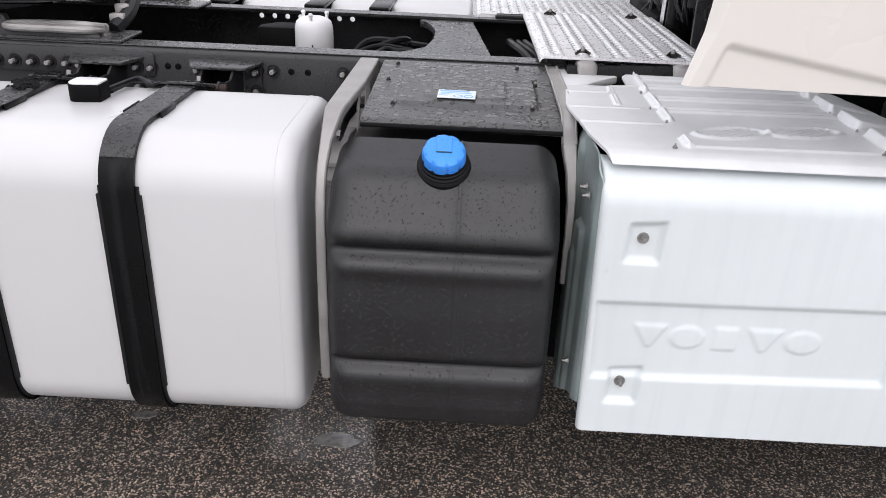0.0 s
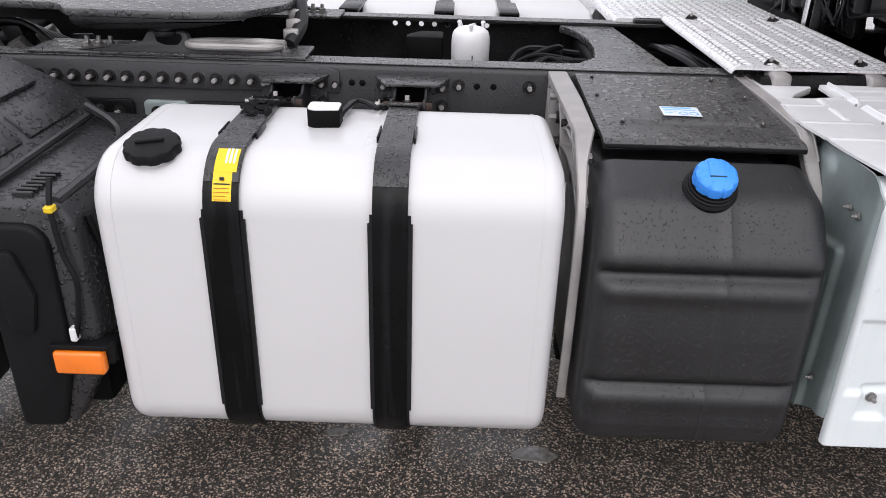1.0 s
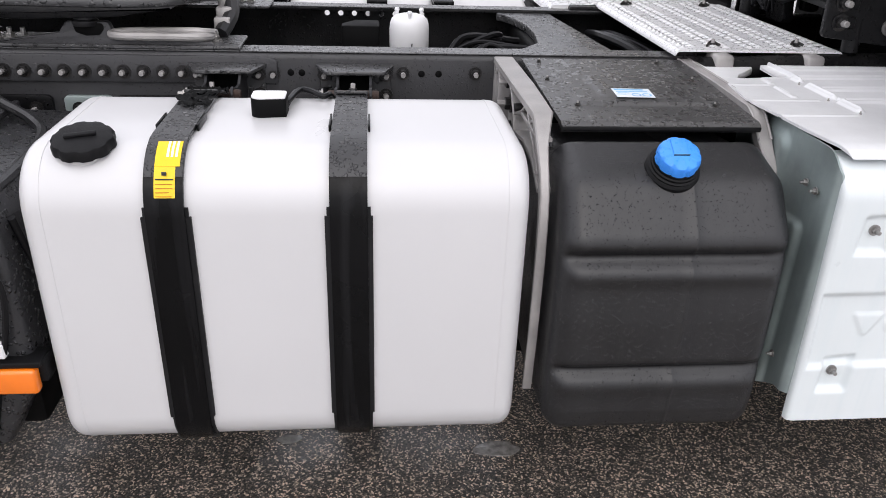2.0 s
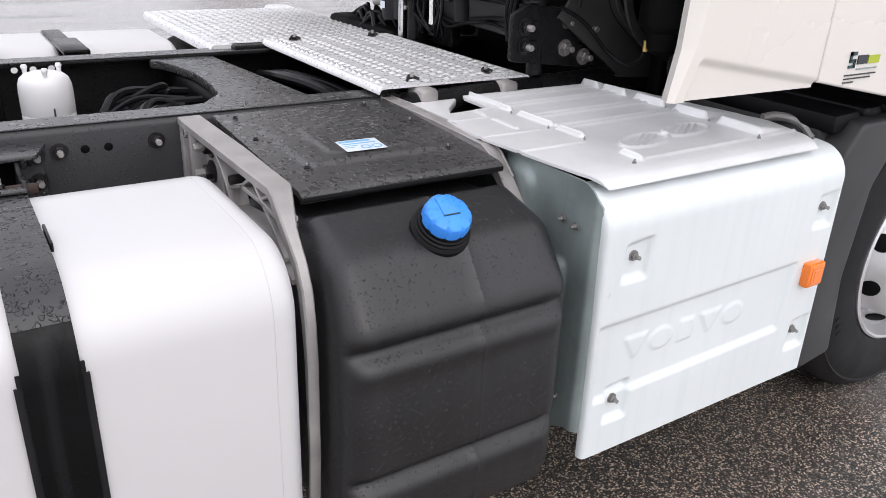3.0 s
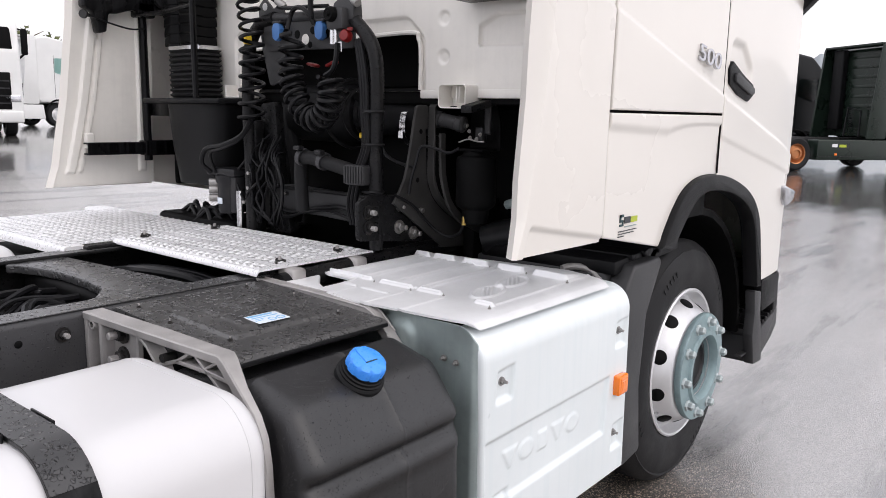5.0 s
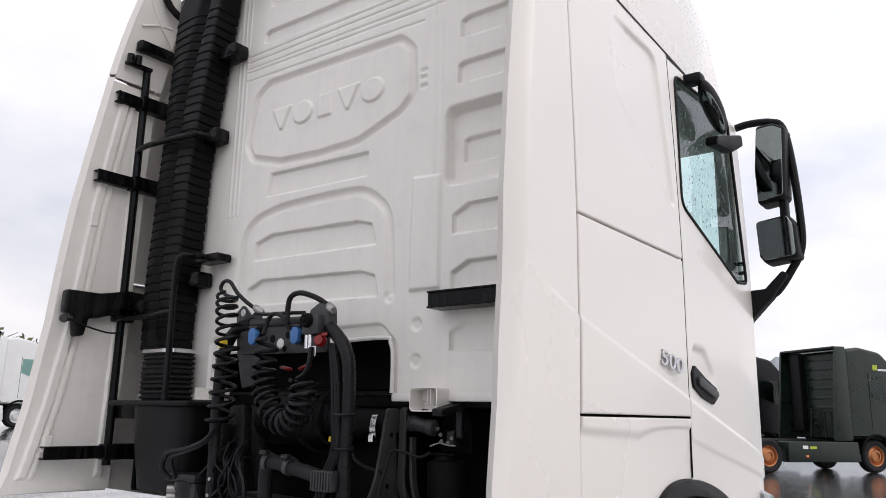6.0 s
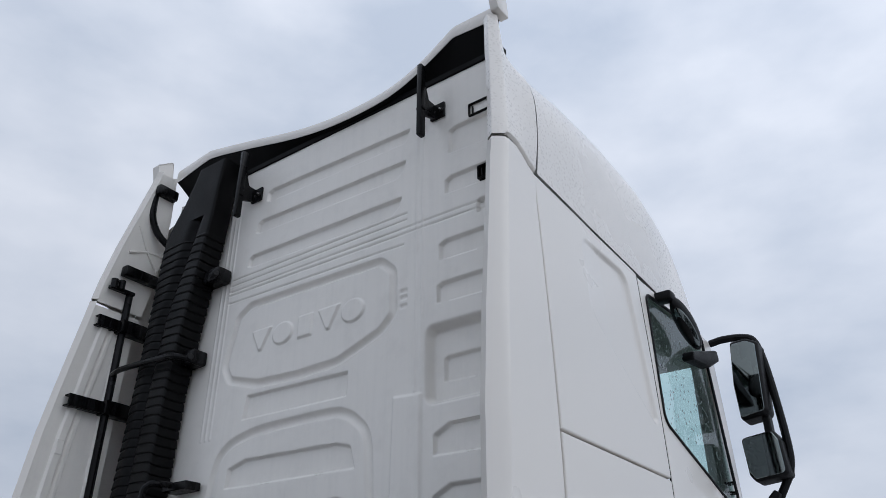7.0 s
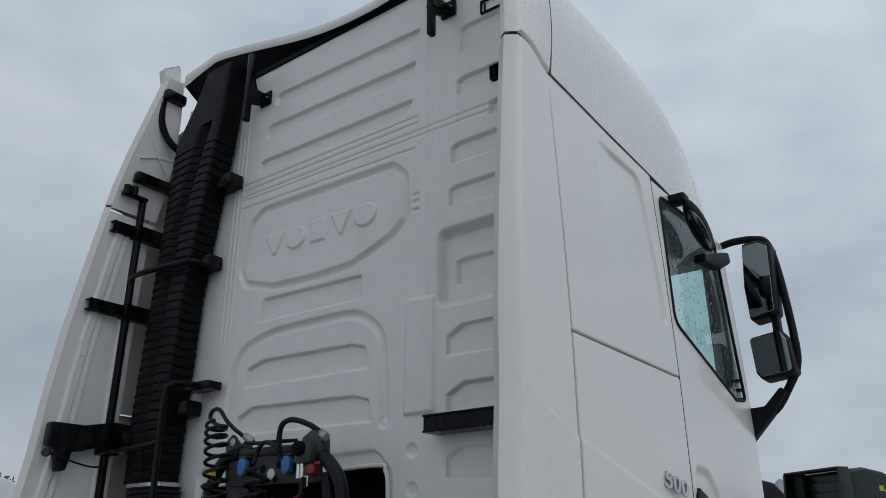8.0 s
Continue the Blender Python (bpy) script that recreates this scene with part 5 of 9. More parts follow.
def build_wheel(parent, wx, y_out, side=-1, tyre_name="wheel"):
    m = Matrix.Translation((wx, y_out, WZ)) @ pose(0, 0, 0, 90 if side < 0 else -90, 0, 0)
    prof = [(0.295, -0.02), (0.312, -0.006), (0.34, 0.0), (0.39, 0.004), (0.43, -0.004), (0.455, -0.016), (0.462, -0.012), (0.468, -0.022), (0.485, -0.036), (0.495, -0.052), (0.4975, -0.07)]
    for g in range(4):
        b = -0.075 - 0.05 * g
        prof += [(0.497, b - 0.012), (0.484, b - 0.016), (0.484, b - 0.024), (0.497, b - 0.028)]
    prof += [(0.495, -0.27), (0.475, -0.295), (0.39, -0.31), (0.30, -0.30)]
    w = part(tyre_name, lathe(prof, 72, m), rubber, parent, "black rubber tyre with ribbed tread", 30)
    for a in (20, 24, 28, 32, 36, 110, 114, 118, 200, 204, 208, 212, 216, 220, 300, 304, 308):
        part("moulded_bar", moved(box(-0.0032, 0.0032, 0.395, 0.418, 0.0015, 0.0040, 0.0006, 1), m @ pose(0, 0, 0, 0, 0, a)), rubber, w)
    rim = part("rim", lathe([(0.300, -0.03), (0.303, -0.006), (0.297, -0.001), (0.290, -0.004), (0.283, -0.03), (0.274, -0.05), (0.262, -0.046), (0.245, -0.01), (0.225, 0.025), (0.205, 0.046), (0.19, 0.054), (0.17, 0.056), (0.12, 0.056), (0.12, -0.05)], 64, m), rim_paint, w, "silver painted steel rim with round hand holes", 40)
    for k in range(10):
        a = 2 * math.pi * (k + 0.5) / 10
        part("hand_hole", lathe([(0, 0.003), (0.026, 0.003), (0.029, 0.001), (0.029, -0.01)], 16, m @ Matrix.Translation((0.243 * math.cos(a), 0.243 * math.sin(a), -0.007)) @ Vector((math.cos(a) * 0.87, math.sin(a) * 0.87, 0.5)).to_track_quat("Z", "Y").to_matrix().to_4x4()), deep_black, rim)
    hub = part("hub_ring", lathe([(0.206, 0.046), (0.214, 0.052), (0.216, 0.066), (0.212, 0.074), (0.152, 0.078), (0.147, 0.088), (0.130, 0.088), (0.122, 0.072), (0.118, 0.03)], 56, m), hub_paint, w, "grey-green hub ring")
    nut = lathe([(0, 0.030), (0.010, 0.030), (0.0155, 0.024), (0.0165, 0.009), (0.022, 0.006), (0.0235, 0.0)], 6)
    nm = bpy.data.meshes.new("wheel_nut")
    nut.to_mesh(nm)
    nut.free()
    nm.materials.append(nut_steel)
    for k in range(10):
        a = 2 * math.pi * k / 10 + 0.12
        o = new("wheel_nut", nm)
        o.parent = hub
        o.matrix_basis = m @ Matrix.Translation((0.182 * math.cos(a), 0.182 * math.sin(a), 0.075))
    cap = part("hub_cap", lathe([(0.119, 0.02), (0.112, 0.04), (0.09, 0.045), (0.085, 0.035), (0.05, 0.033), (0.02, 0.04), (0, 0.04)], 40, m), dark_steel, w)
    return w


build_wheel(truck, WX, -1.168)
build_wheel(truck, WX, 1.168, 1)


def build_front_guard():
    # rear half of the front mudguard: a flap with a broad outer lip
    out = rounded([(1.115, 0.335), (1.085, 0.60), (1.10, 0.90), (1.16, 0.985), (1.36, 0.99), (1.365, 0.96), (1.27, 0.80), (1.245, 0.55), (1.28, 0.30), (1.14, 0.28)], [0.02, 0.05, 0.06, 0.03, 0.02, 0.02, 0.06, 0.06, 0.02, 0.02], 5)
    g = part("mudguard", extruded(out, -1.215, -1.13, "y", 0.012, 3), grey_plastic, truck, "matt black plastic front mudguard")
    part("guard_sheet", box(1.10, 1.16, -1.14, -0.60, 0.30, 0.96, 0.015, 2), grey_plastic, g)
    part("guard_top", box(1.10, 1.62, -1.17, -0.62, 0.95, 1.00, 0.012, 2, Matrix.Translation((1.1, 0, 0.97)) @ pose(0, 0, 0, 0, -3, 0) @ Matrix.Translation((-1.1, 0, -0.97))), dry_plastic, g)
    for x in (1.20, 1.30, 1.42):
        part("guard_rib", box(x, x + 0.03, -1.18, -0.80, 0.99, 1.012, 0.006, 2), dry_plastic, g)
    part("guard_foot", box(1.18, 1.22, -1.16, -1.12, 0.24, 0.31, 0.006, 2), dry_plastic, g)
    arch = [(WX - 0.60 * math.cos(a), WZ + 0.60 * math.sin(a)) for a in [math.radians(0 + 12 * k) for k in range(16)]]
    outer = [(WX - 0.63 * math.cos(a), WZ + 0.63 * math.sin(a)) for a in [math.radians(180 - 12 * k) for k in range(16)]]
    part("liner", extruded(arch + outer, -1.17, -0.50, "y", 0), deep_black, g, "black wheel arch liner")
    part("liner", box(WX - 0.62, WX + 0.62, -0.56, -0.50, 0.35, 1.15, 0.02, 2), deep_black, g)


build_front_guard()


# ---- the cab ----
WALL_X = 0.93


def build_rear_wall():
    def relief(u, v):
        h = 0 * u

        def press(pts, depth, soft=0.009):
            return 1.25 * depth * step_in(sd_poly(u, v, pts), soft)
        # three long shallow fields at the top
        h = h - press([(-0.59, 3.545), (0.28, 3.565), (0.305, 3.552), (0.310, 3.51), (0.29, 3.500), (-0.56, 3.485)], 0.013)
        h = h - press([(-0.568, 3.385), (0.330, 3.402), (0.352, 3.390), (0.362, 3.345), (0.345, 3.337), (-0.52, 3.312), (-0.558, 3.345)], 0.013)
        h = h - press([(-0.550, 3.206), (0.365, 3.217), (0.385, 3.205), (0.392, 3.167), (0.37, 3.158), (-0.49, 3.130), (-0.538, 3.165)], 0.013)
        # fine cross grooves, two of them running on to the side column
        for z, tilt, u0 in ((3.117, 0.0, -0.585), (3.087, 0.0, -0.586), (3.052, 0.006, -1.2), (3.030, 0.012, -1.2), (2.985, 0.020, -0.572)):
            h = h - 0.0045 * np.clip(1 - ((v - z - tilt * u) / 0.0055) ** 2, 0, 1) * (u < 0.50) * (u > u0)
        for y in (-0.635, -0.665, 0.50, 0.53, 0.56):
            h = h + 0.0030 * np.clip(1 - ((u - y) / 0.0065) ** 2, 0, 1) * (v > 2.34)
        # rounded groove round the pressed mark
        badge = rounded([(0.335, 2.945), (-0.45, 2.932), (-0.518, 2.87), (-0.525, 2.68), (-0.46, 2.622), (-0.239, 2.544), (-0.01, 2.537), (0.236, 2.548), (0.42, 2.60), (0.462, 2.67), (0.41, 2.90)], [0.05, 0.05, 0.05, 0.05, 0.08, 0.2, 0.3, 0.1, 0.05, 0.05, 0.05], 5)
        h = h - 0.018 * bead(sd_poly(u, v, badge), 0.020)
        h = h + 0.0095 * step_in(mark_row(-u, v, -0.300, 0.380, 2.700, 2.800), 0.008)
        # plain field below it
        h = h - press([(0.283, 2.502), (-0.298, 2.490), (-0.296, 2.394), (0.299, 2.402)], 0.012)
        # rounded arch groove and its two fields
        arch = flowing([(0.470, 1.90), (0.455, 2.10), (0.427, 2.231), (0.375, 2.292), (0.280, 2.322), (0.141, 2.338), (-0.205, 2.338), (-0.300, 2.320), (-0.357, 2.286), (-0.405, 2.235), (-0.425, 2.15), (-0.440, 1.92)])
        h = h - 0.017 * bead(sd_poly(u, v, arch + [(-0.44, 1.5), (0.47, 1.5)]), 0.021) * np.clip((v - 1.90) / 0.03, 0, 1)
        h = h - press([(0.359, 2.120), (0.351, 2.196), (0.252, 2.224), (-0.257, 2.213), (-0.332, 2.192), (-0.356, 2.110)], 0.013)
        h = h - press([(0.395, 1.925), (0.385, 1.995), (0.299, 2.028), (-0.283, 2.010), (-0.355, 1.988), (-0.372, 1.908)], 0.013)
        # the narrow column beside it, and the deep recess and fields of the side column
        h = h + press([(-0.668, 1.913), (-0.668, 2.330), (-0.540, 2.338), (-0.533, 1.913)], 0.009, 0.014)
        h = h - 0.042 * step_in(sd_rect(u, v, -1.30, -0.690, 2.290, 2.575, 0.03), 0.030)
        for u1, z0, z1, cut in ((-0.800, 3.330, 3.452, 0.02), (-0.780, 3.140, 3.213, 0.02), (-0.930, 3.00, 3.055, 0.01), (-0.750, 2.848, 2.926, 0.02), (-0.739, 2.668, 2.746, 0.015), (-0.742, 2.372, 2.464, 0.012), (-0.722, 2.103, 2.205, 0.05), (-0.720, 1.905, 1.998, 0.05), (-0.718, 1.692, 1.790, 0.05)):
            h = h - press([(u1, z0), (u1, z1 - cut * 0.7), (u1 - cut * 1.4, z1), (-1.20, z1), (-1.20, z0 - 0.01)], 0.013)
        for z in (2.763, 2.735, 2.698):
            h = h - 0.006 * bead(sd_rect(u, v, -0.588, -0.562, z - 0.003, z + 0.003, 0.002), 0.008)
        for y, z in ((-0.567, 1.79), (-0.567, 1.66), (0.56, 1.79), (-0.435, 1.90)):
            h = h - 0.008 * step_in(np.hypot(u - y, v - z) - 0.022, 0.014)
        # the sheet steps back round the opening at the foot
        h = h - 0.011 * step_in(sd_poly(u, v, rounded([(0.62, 1.3), (0.62, 1.795), (-0.40, 1.802), (-0.478, 1.73), (-0.485, 1.3)], [0, 0.04, 0.06, 0.06, 0], 5)), 0.012)
        return h

    def sheet(u, v, h):
        # the upper corners draw in under the roof
        far = np.clip(np.abs(u) - 0.85, 0, None)
        return WALL_X - h, np.sign(u) * (np.minimum(np.abs(u), 0.85) + far * (1 - 1.6 * np.clip(v - 3.40, 0, 0.22))), v

    def opening(u, v):
        return (sd_poly(u, v, rounded([(0.58, 1.3), (0.58, 1.72), (-0.45, 1.752), (-0.462, 1.3)], [0, 0.05, 0.05, 0], 4)) < 0)
    w = part("rear_wall", field(-1.13, 1.13, 1.545, 3.735, 0.0042, relief, sheet, opening, back=0.03), wall_paint, truck, "cream-white pressed sheet rear wall of the cab", 60)
    part("opening_rim", tube(smooth_path([(WALL_X, -0.462, 1.55), (WALL_X, -0.463, 1.66), (WALL_X, -0.452, 1.725), (WALL_X, -0.40, 1.750), (WALL_X, 0.0, 1.738), (WALL_X, 0.4, 1.727), (WALL_X, 0.56, 1.715), (WALL_X, 0.58, 1.65), (WALL_X, 0.58, 1.55)], 8), 0.008, 8), wall_paint, w)
    part("wall_foot", box(WALL_X - 0.004, WALL_X + 0.03, -1.16, -0.462, 1.520, 1.550, 0.006, 2), wall_paint, w)
    part("wall_foot", box(WALL_X - 0.004, WALL_X + 0.03, 0.58, 1.16, 1.520, 1.550, 0.006, 2), wall_paint, w)
    # white channel end under the wall
    ring = rounded([(-0.660, 1.566), (-0.720, 1.566), (-0.720, 1.486), (-0.603, 1.486), (-0.603, 1.566), (-0.662, 1.566)], [0, 0.012, 0.016, 0.016, 0.012, 0], 5)
    hollow = rounded([(-0.662, 1.5625), (-0.6065, 1.5625), (-0.6065, 1.4895), (-0.7165, 1.4895), (-0.7165, 1.5625), (-0.660, 1.5625)], [0, 0.010, 0.013, 0.013, 0.010, 0], 5)
    ch = part("channel_end", extruded(ring + hollow, 0.86, 0.985, "x", 0), wall_paint, w, "white folded sheet channel, open at its end")
    part("channel_web", box(0.935, 0.940, -0.716, -0.607, 1.490, 1.562, 0.001, 1), wall_paint, ch)
    for y in (-0.686, -0.674):
        part("channel_fold", box(0.868, 0.935, y - 0.0015, y + 0.0015, 1.505, 1.561, 0.001, 1), wall_paint, ch)
    part("drain_slot", box(0.862, 0.875, -0.675, -0.655, 1.489, 1.4935, 0.001, 1), deep_black, ch)
    part("channel_end", joined(box(0.86, 0.98, 0.504, 0.512, 1.525, 1.575, 0.003, 2), box(0.86, 0.98, 0.60, 0.608, 1.525, 1.575, 0.003, 2), box(0.86, 0.98, 0.504, 0.608, 1.520, 1.528, 0.003, 2)), wall_paint, w)
    # black channel bar
    bar = part("channel_bar", joined(box(0.84, 0.925, -1.18, -0.682, 1.829, 1.836, 0.002, 1), box(0.84, 0.925, -1.18, -0.682, 1.881, 1.888, 0.002, 1), box(0.848, 0.856, -1.18, -0.682, 1.829, 1.888, 0.002, 1)), strap_steel, w, "black steel channel bar across the wall")
    # small black sockets in the upper column
    for z, y0 in ((3.462, -0.905), (3.139, -0.940)):
        part("hinge_socket", joined(box(0.918, 0.950, -1.08, y0, z, z + 0.006, 0.002, 1), box(0.918, 0.950, -1.08, y0, z + 0.056, z + 0.062, 0.002, 1), box(0.940, 0.954, -1.08, y0, z, z + 0.062, 0.002, 1), box(0.918, 0.950, y0 - 0.006, y0, z, z + 0.062, 0.002, 1), box(0.924, 0.950, y0 - 0.022, y0 - 0.014, z + 0.012, z + 0.05, 0.002, 1)), strap_steel, w)
    return w


build_rear_wall()


def side_y(x, z):
    """Half width of the cab: upright below, drawing in towards the roof and towards the front corner."""
    lean = 0.030 * np.clip((z - 2.0) / 1.0, 0, 2) ** 1.5
    front = 0.016 * np.clip((x - 2.36) / 0.34, 0, 3) ** 2
    return 1.252 - lean - front


def rim_fall(u, v, u0, u1, v0, v1, r=0.006):
    e = np.minimum(np.minimum(u - u0, u1 - u), np.minimum(v - v0, v1 - v))
    return -r * (1 - np.sqrt(np.clip(1 - (1 - np.clip(e / r, 0, 1)) ** 2, 0, 1)))


def roof_base(x):
    """Height of the seam between the roof and the sides."""
    return np.interp(x, [0.86, 1.1, 1.35, 1.66, 2.0, 2.6], [3.030, 3.016, 3.000, 2.985, 2.966, 2.966])


def fairing_front(z):
    """The fairing's front seam."""
    return np.interp(z, [1.0, 2.9, 3.05, 3.2, 3.4, 3.55, 3.68, 3.80, 3.86], [0.853, 0.858, 0.880, 0.905, 0.920, 0.918, 0.905, 0.888, 0.880])


def crease(u, v):
    """The long line that falls towards the front, with the lower side standing proud."""
    line = 1.768 - 0.246 * (u - 0.87)
    t = np.clip((line - v) / 0.007, 0, 1)
    return 0.005 * t * t * (3 - 2 * t) * np.clip(1 - (line - v) / 0.35, 0, 1)


ARCH_OUT = flowing([(1.252, 1.036), (1.350, 1.155), (1.446, 1.226), (1.584, 1.260), (1.772, 1.256), (1.97, 1.216), (2.137, 1.150), (2.245, 1.055), (2.302, 0.911), (2.336, 0.793), (2.35, 0.73)])
ARCH_IN = flowing([(1.345, 1.022), (1.415, 1.092), (1.484, 1.150), (1.55, 1.186), (1.658, 1.203), (1.834, 1.188), (1.998, 1.148), (2.118, 1.092), (2.192, 1.015), (2.242, 0.888), (2.275, 0.801), (2.295, 0.735)])
ARCH_X, ARCH_Z = [p[0] for p in ARCH_OUT], [p[1] for p in ARCH_OUT]


def build_cab_side(s):
    """s is -1 on the camera's side, 1 on the other."""
    def put(u, v, h):
        return u, s * (side_y(u, v) + h), v
    for name, x0, x1, z0, z1, extra in (
            ("side_panel", 0.862, 1.732, 2.092, 2.955, "upper"), ("side_panel", 0.862, 1.732, 1.487, 2.084, "middle"), ("side_panel", 0.862, 1.735, 1.085, 1.479, "lower")):
        def relief(u, v, x0=x0, x1=x1, z0=z0, z1=z1, extra=extra):
            h = rim_fall(u, v, x0, x1, z0, z1) + crease(u, v)
            if extra == "upper":
                f = rounded([(1.20, 2.875), (1.60, 2.890), (1.69, 2.27), (1.20, 2.58)], [0.05, 0.06, 0.02, 0.1], 5)
                h = h - 0.014 * step_in(sd_poly(u, v, f), 0.018) * np.clip((u - 1.17) / 0.20, 0, 1)
            if extra == "lower":
                h = h - 0.012 * step_in(v - (1.435 - 0.02 * (u - 0.86)), 0.03) * 0.7
            return h

        def put_low(u, v, h, z0=z0, z1=z1):
            foot = np.where(u < 1.275, 1.108 - 0.185 * (u - 0.891), np.interp(u, ARCH_X, ARCH_Z))
            z = foot + (v - z0) / (z1 - z0) * (z1 - foot)
            return u, s * (side_y(u, z) + h), z

        def put_top(u, v, h, z0=z0, z1=z1):
            z = z0 + (v - z0) / (z1 - z0) * (roof_base(u) - 0.011 - z0)
            return u, s * (side_y(u, z) + h), z
        part(name, field(x0, x1, z0, z1, 0.0065, relief, {"lower": put_low, "upper": put_top}.get(extra, put), back=0.02, rim=0.006), cab_paint, truck, "cream-white painted cab side panel", 60)
    # door: lower skin, then the frame round the window
    win = rounded([(1.80, 2.90), (1.765, 2.32), (2.43, 2.10), (2.60, 2.12), (2.52, 2.95)], [0.05, 0.06, 0.03, 0.03, 0.06], 5)

    def door_relief(u, v):
        return rim_fall(u, v, 1.740, 2.715, 0.745, 2.955) + crease(u, v) - 0.007 * step_in(v - (1.396 - 0.189 * (u - 1.757)), 0.016) - 0.014 * step_in(sd_poly(u, v, rounded([(1.80, 1.755), (1.93, 1.745), (2.03, 1.66), (2.01, 1.60), (1.90, 1.60), (1.785, 1.66)], 0.03, 4)), 0.026)

    def door_hole(u, v):
        return (sd_poly(u, v, win) < 0) | (v < np.interp(u, ARCH_X, ARCH_Z, left=0, right=0) - 0.02)
    d = part("door", field(1.740, 2.715, 0.745, 2.955, 0.0085, door_relief, put, door_hole, rim=0.006), cab_paint, truck, "cream-white closed cab door", 60)
    path = [(u, s * (side_y(u, v) + 0.001), v) for u, v in win]
    part("window_seal", tube(path + [path[0]], 0.007, 8), dry_plastic, d, "black rubber window seal")
    bm = bmesh.new()
    vs = [bm.verts.new((u, s * (side_y(u, v) - 0.012), v)) for u, v in offset_outline(win, 0.004)]
    bm.faces.new(vs)
    pane = part("window_pane", bm, window_glass, d, "side window with raindrops", smooth=False)
    pane.visible_shadow = False
    random.seed(31)
    verts, faces = [], []
    while len(faces) < 420:
        u, v = random.uniform(1.78, 2.6), random.uniform(2.1, 2.95)
        if sd_poly(np.array(u), np.array(v), win) > -0.02:
            continue
        r, y = random.uniform(0.0022, 0.0055), s * (side_y(u, v) - 0.010)
        i = len(verts)
        verts += [(u + r * math.cos(a), y, v + r * 1.25 * math.sin(a)) for a in [math.pi * k / 3 for k in range(6)]]
        faces.append(tuple(range(i, i + 6)))
    tagged(part("raindrop_film", (verts, faces), drop_grey, pane, smooth=False), kind="stuff")
    out, deep = s * 1.262, s * 1.235
    hd = part("door_handle", extruded(rounded([(1.755, 1.650), (1.785, 1.682), (1.90, 1.640), (2.032, 1.602), (2.036, 1.560), (1.985, 1.536), (1.86, 1.560), (1.765, 1.598)], 0.012, 4), out, deep, "y", 0.005), dry_plastic, d, "black pull handle")
    part("handle_bar", extruded(rounded([(1.80, 1.628), (1.815, 1.640), (2.015, 1.588), (2.018, 1.566), (1.985, 1.560), (1.80, 1.606)], 0.008, 3), s * 1.274, s * 1.260, "y", 0.004), grey_plastic, hd)
    part("door_seal", tube([(1.736, s * (side_y(1.736, z) - 0.0045), z) for z in np.linspace(1.265, 2.95, 24)], 0.0036, 8), deep_black, d, "black rubber seal in the door gap")
    # wheel arch trim
    part("arch_trim", extruded(ARCH_OUT + ARCH_IN[::-1], min(s * 1.20, s * 1.266), max(s * 1.20, s * 1.266), "y", 0.008, 2), dry_plastic, truck, "matt black wheel arch trim")
    # steps ahead of the wheel
    lo, hi = min(s * 1.236, s * 0.95), max(s * 1.236, s * 0.95)
    st = part("entry_step", extruded(rounded([(2.42, 0.470), (2.69, 0.545), (2.742, 0.565), (2.750, 0.470), (2.68, 0.415), (2.505, 0.342), (2.395, 0.352)], 0.012, 3), lo, hi, "y", 0.012, 2), grey_plastic, truck, "black plastic entry step with grip ribs")
    part("step_cheek", extruded(rounded([(2.319, 0.712), (2.412, 0.694), (2.425, 0.60), (2.462, 0.50), (2.502, 0.345), (2.386, 0.352), (2.340, 0.50), (2.345, 0.60)], 0.010, 3), min(s * 1.250, s * 1.205), max(s * 1.250, s * 1.205), "y", 0.005, 2), grey_plastic, st)
    part("step_back", box(2.31, 2.70, min(s * 1.05, s * 1.02), max(s * 1.05, s * 1.02), 0.42, 0.78, 0.01, 2), deep_black, st)
    part("step_front", extruded(rounded([(2.665, 0.55), (2.66, 0.745), (2.71, 0.745), (2.735, 0.56)], 0.01, 3), lo, hi, "y", 0.008, 2), dry_plastic, st)
    part("step_tab", box(2.30, 2.375, min(s * 1.22, s * 1.19), max(s * 1.22, s * 1.19), 0.398, 0.410, 0.003, 1), grey_plastic, st)
    for k in range(6):
        for q in (1.09, 1.15, 1.21):
            part("grip_rib", box(2.475 + 0.037 * k, 2.500 + 0.037 * k, min(s * (q + 0.018), s * (q - 0.018)), max(s * (q + 0.018), s * (q - 0.018)), 0.475 + 0.0098 * k, 0.507 + 0.0098 * k, 0.003, 1), dry_plastic, st)
    part("door_skirt", extruded(rounded([(2.44, 0.742), (2.705, 0.738), (2.695, 0.60), (2.48, 0.585), (2.455, 0.64)], 0.012, 3), min(s * 1.240, s * 1.205), max(s * 1.240, s * 1.205), "y", 0.006, 2), dry_plastic, truck)


build_cab_side(-1)
build_cab_side(1)


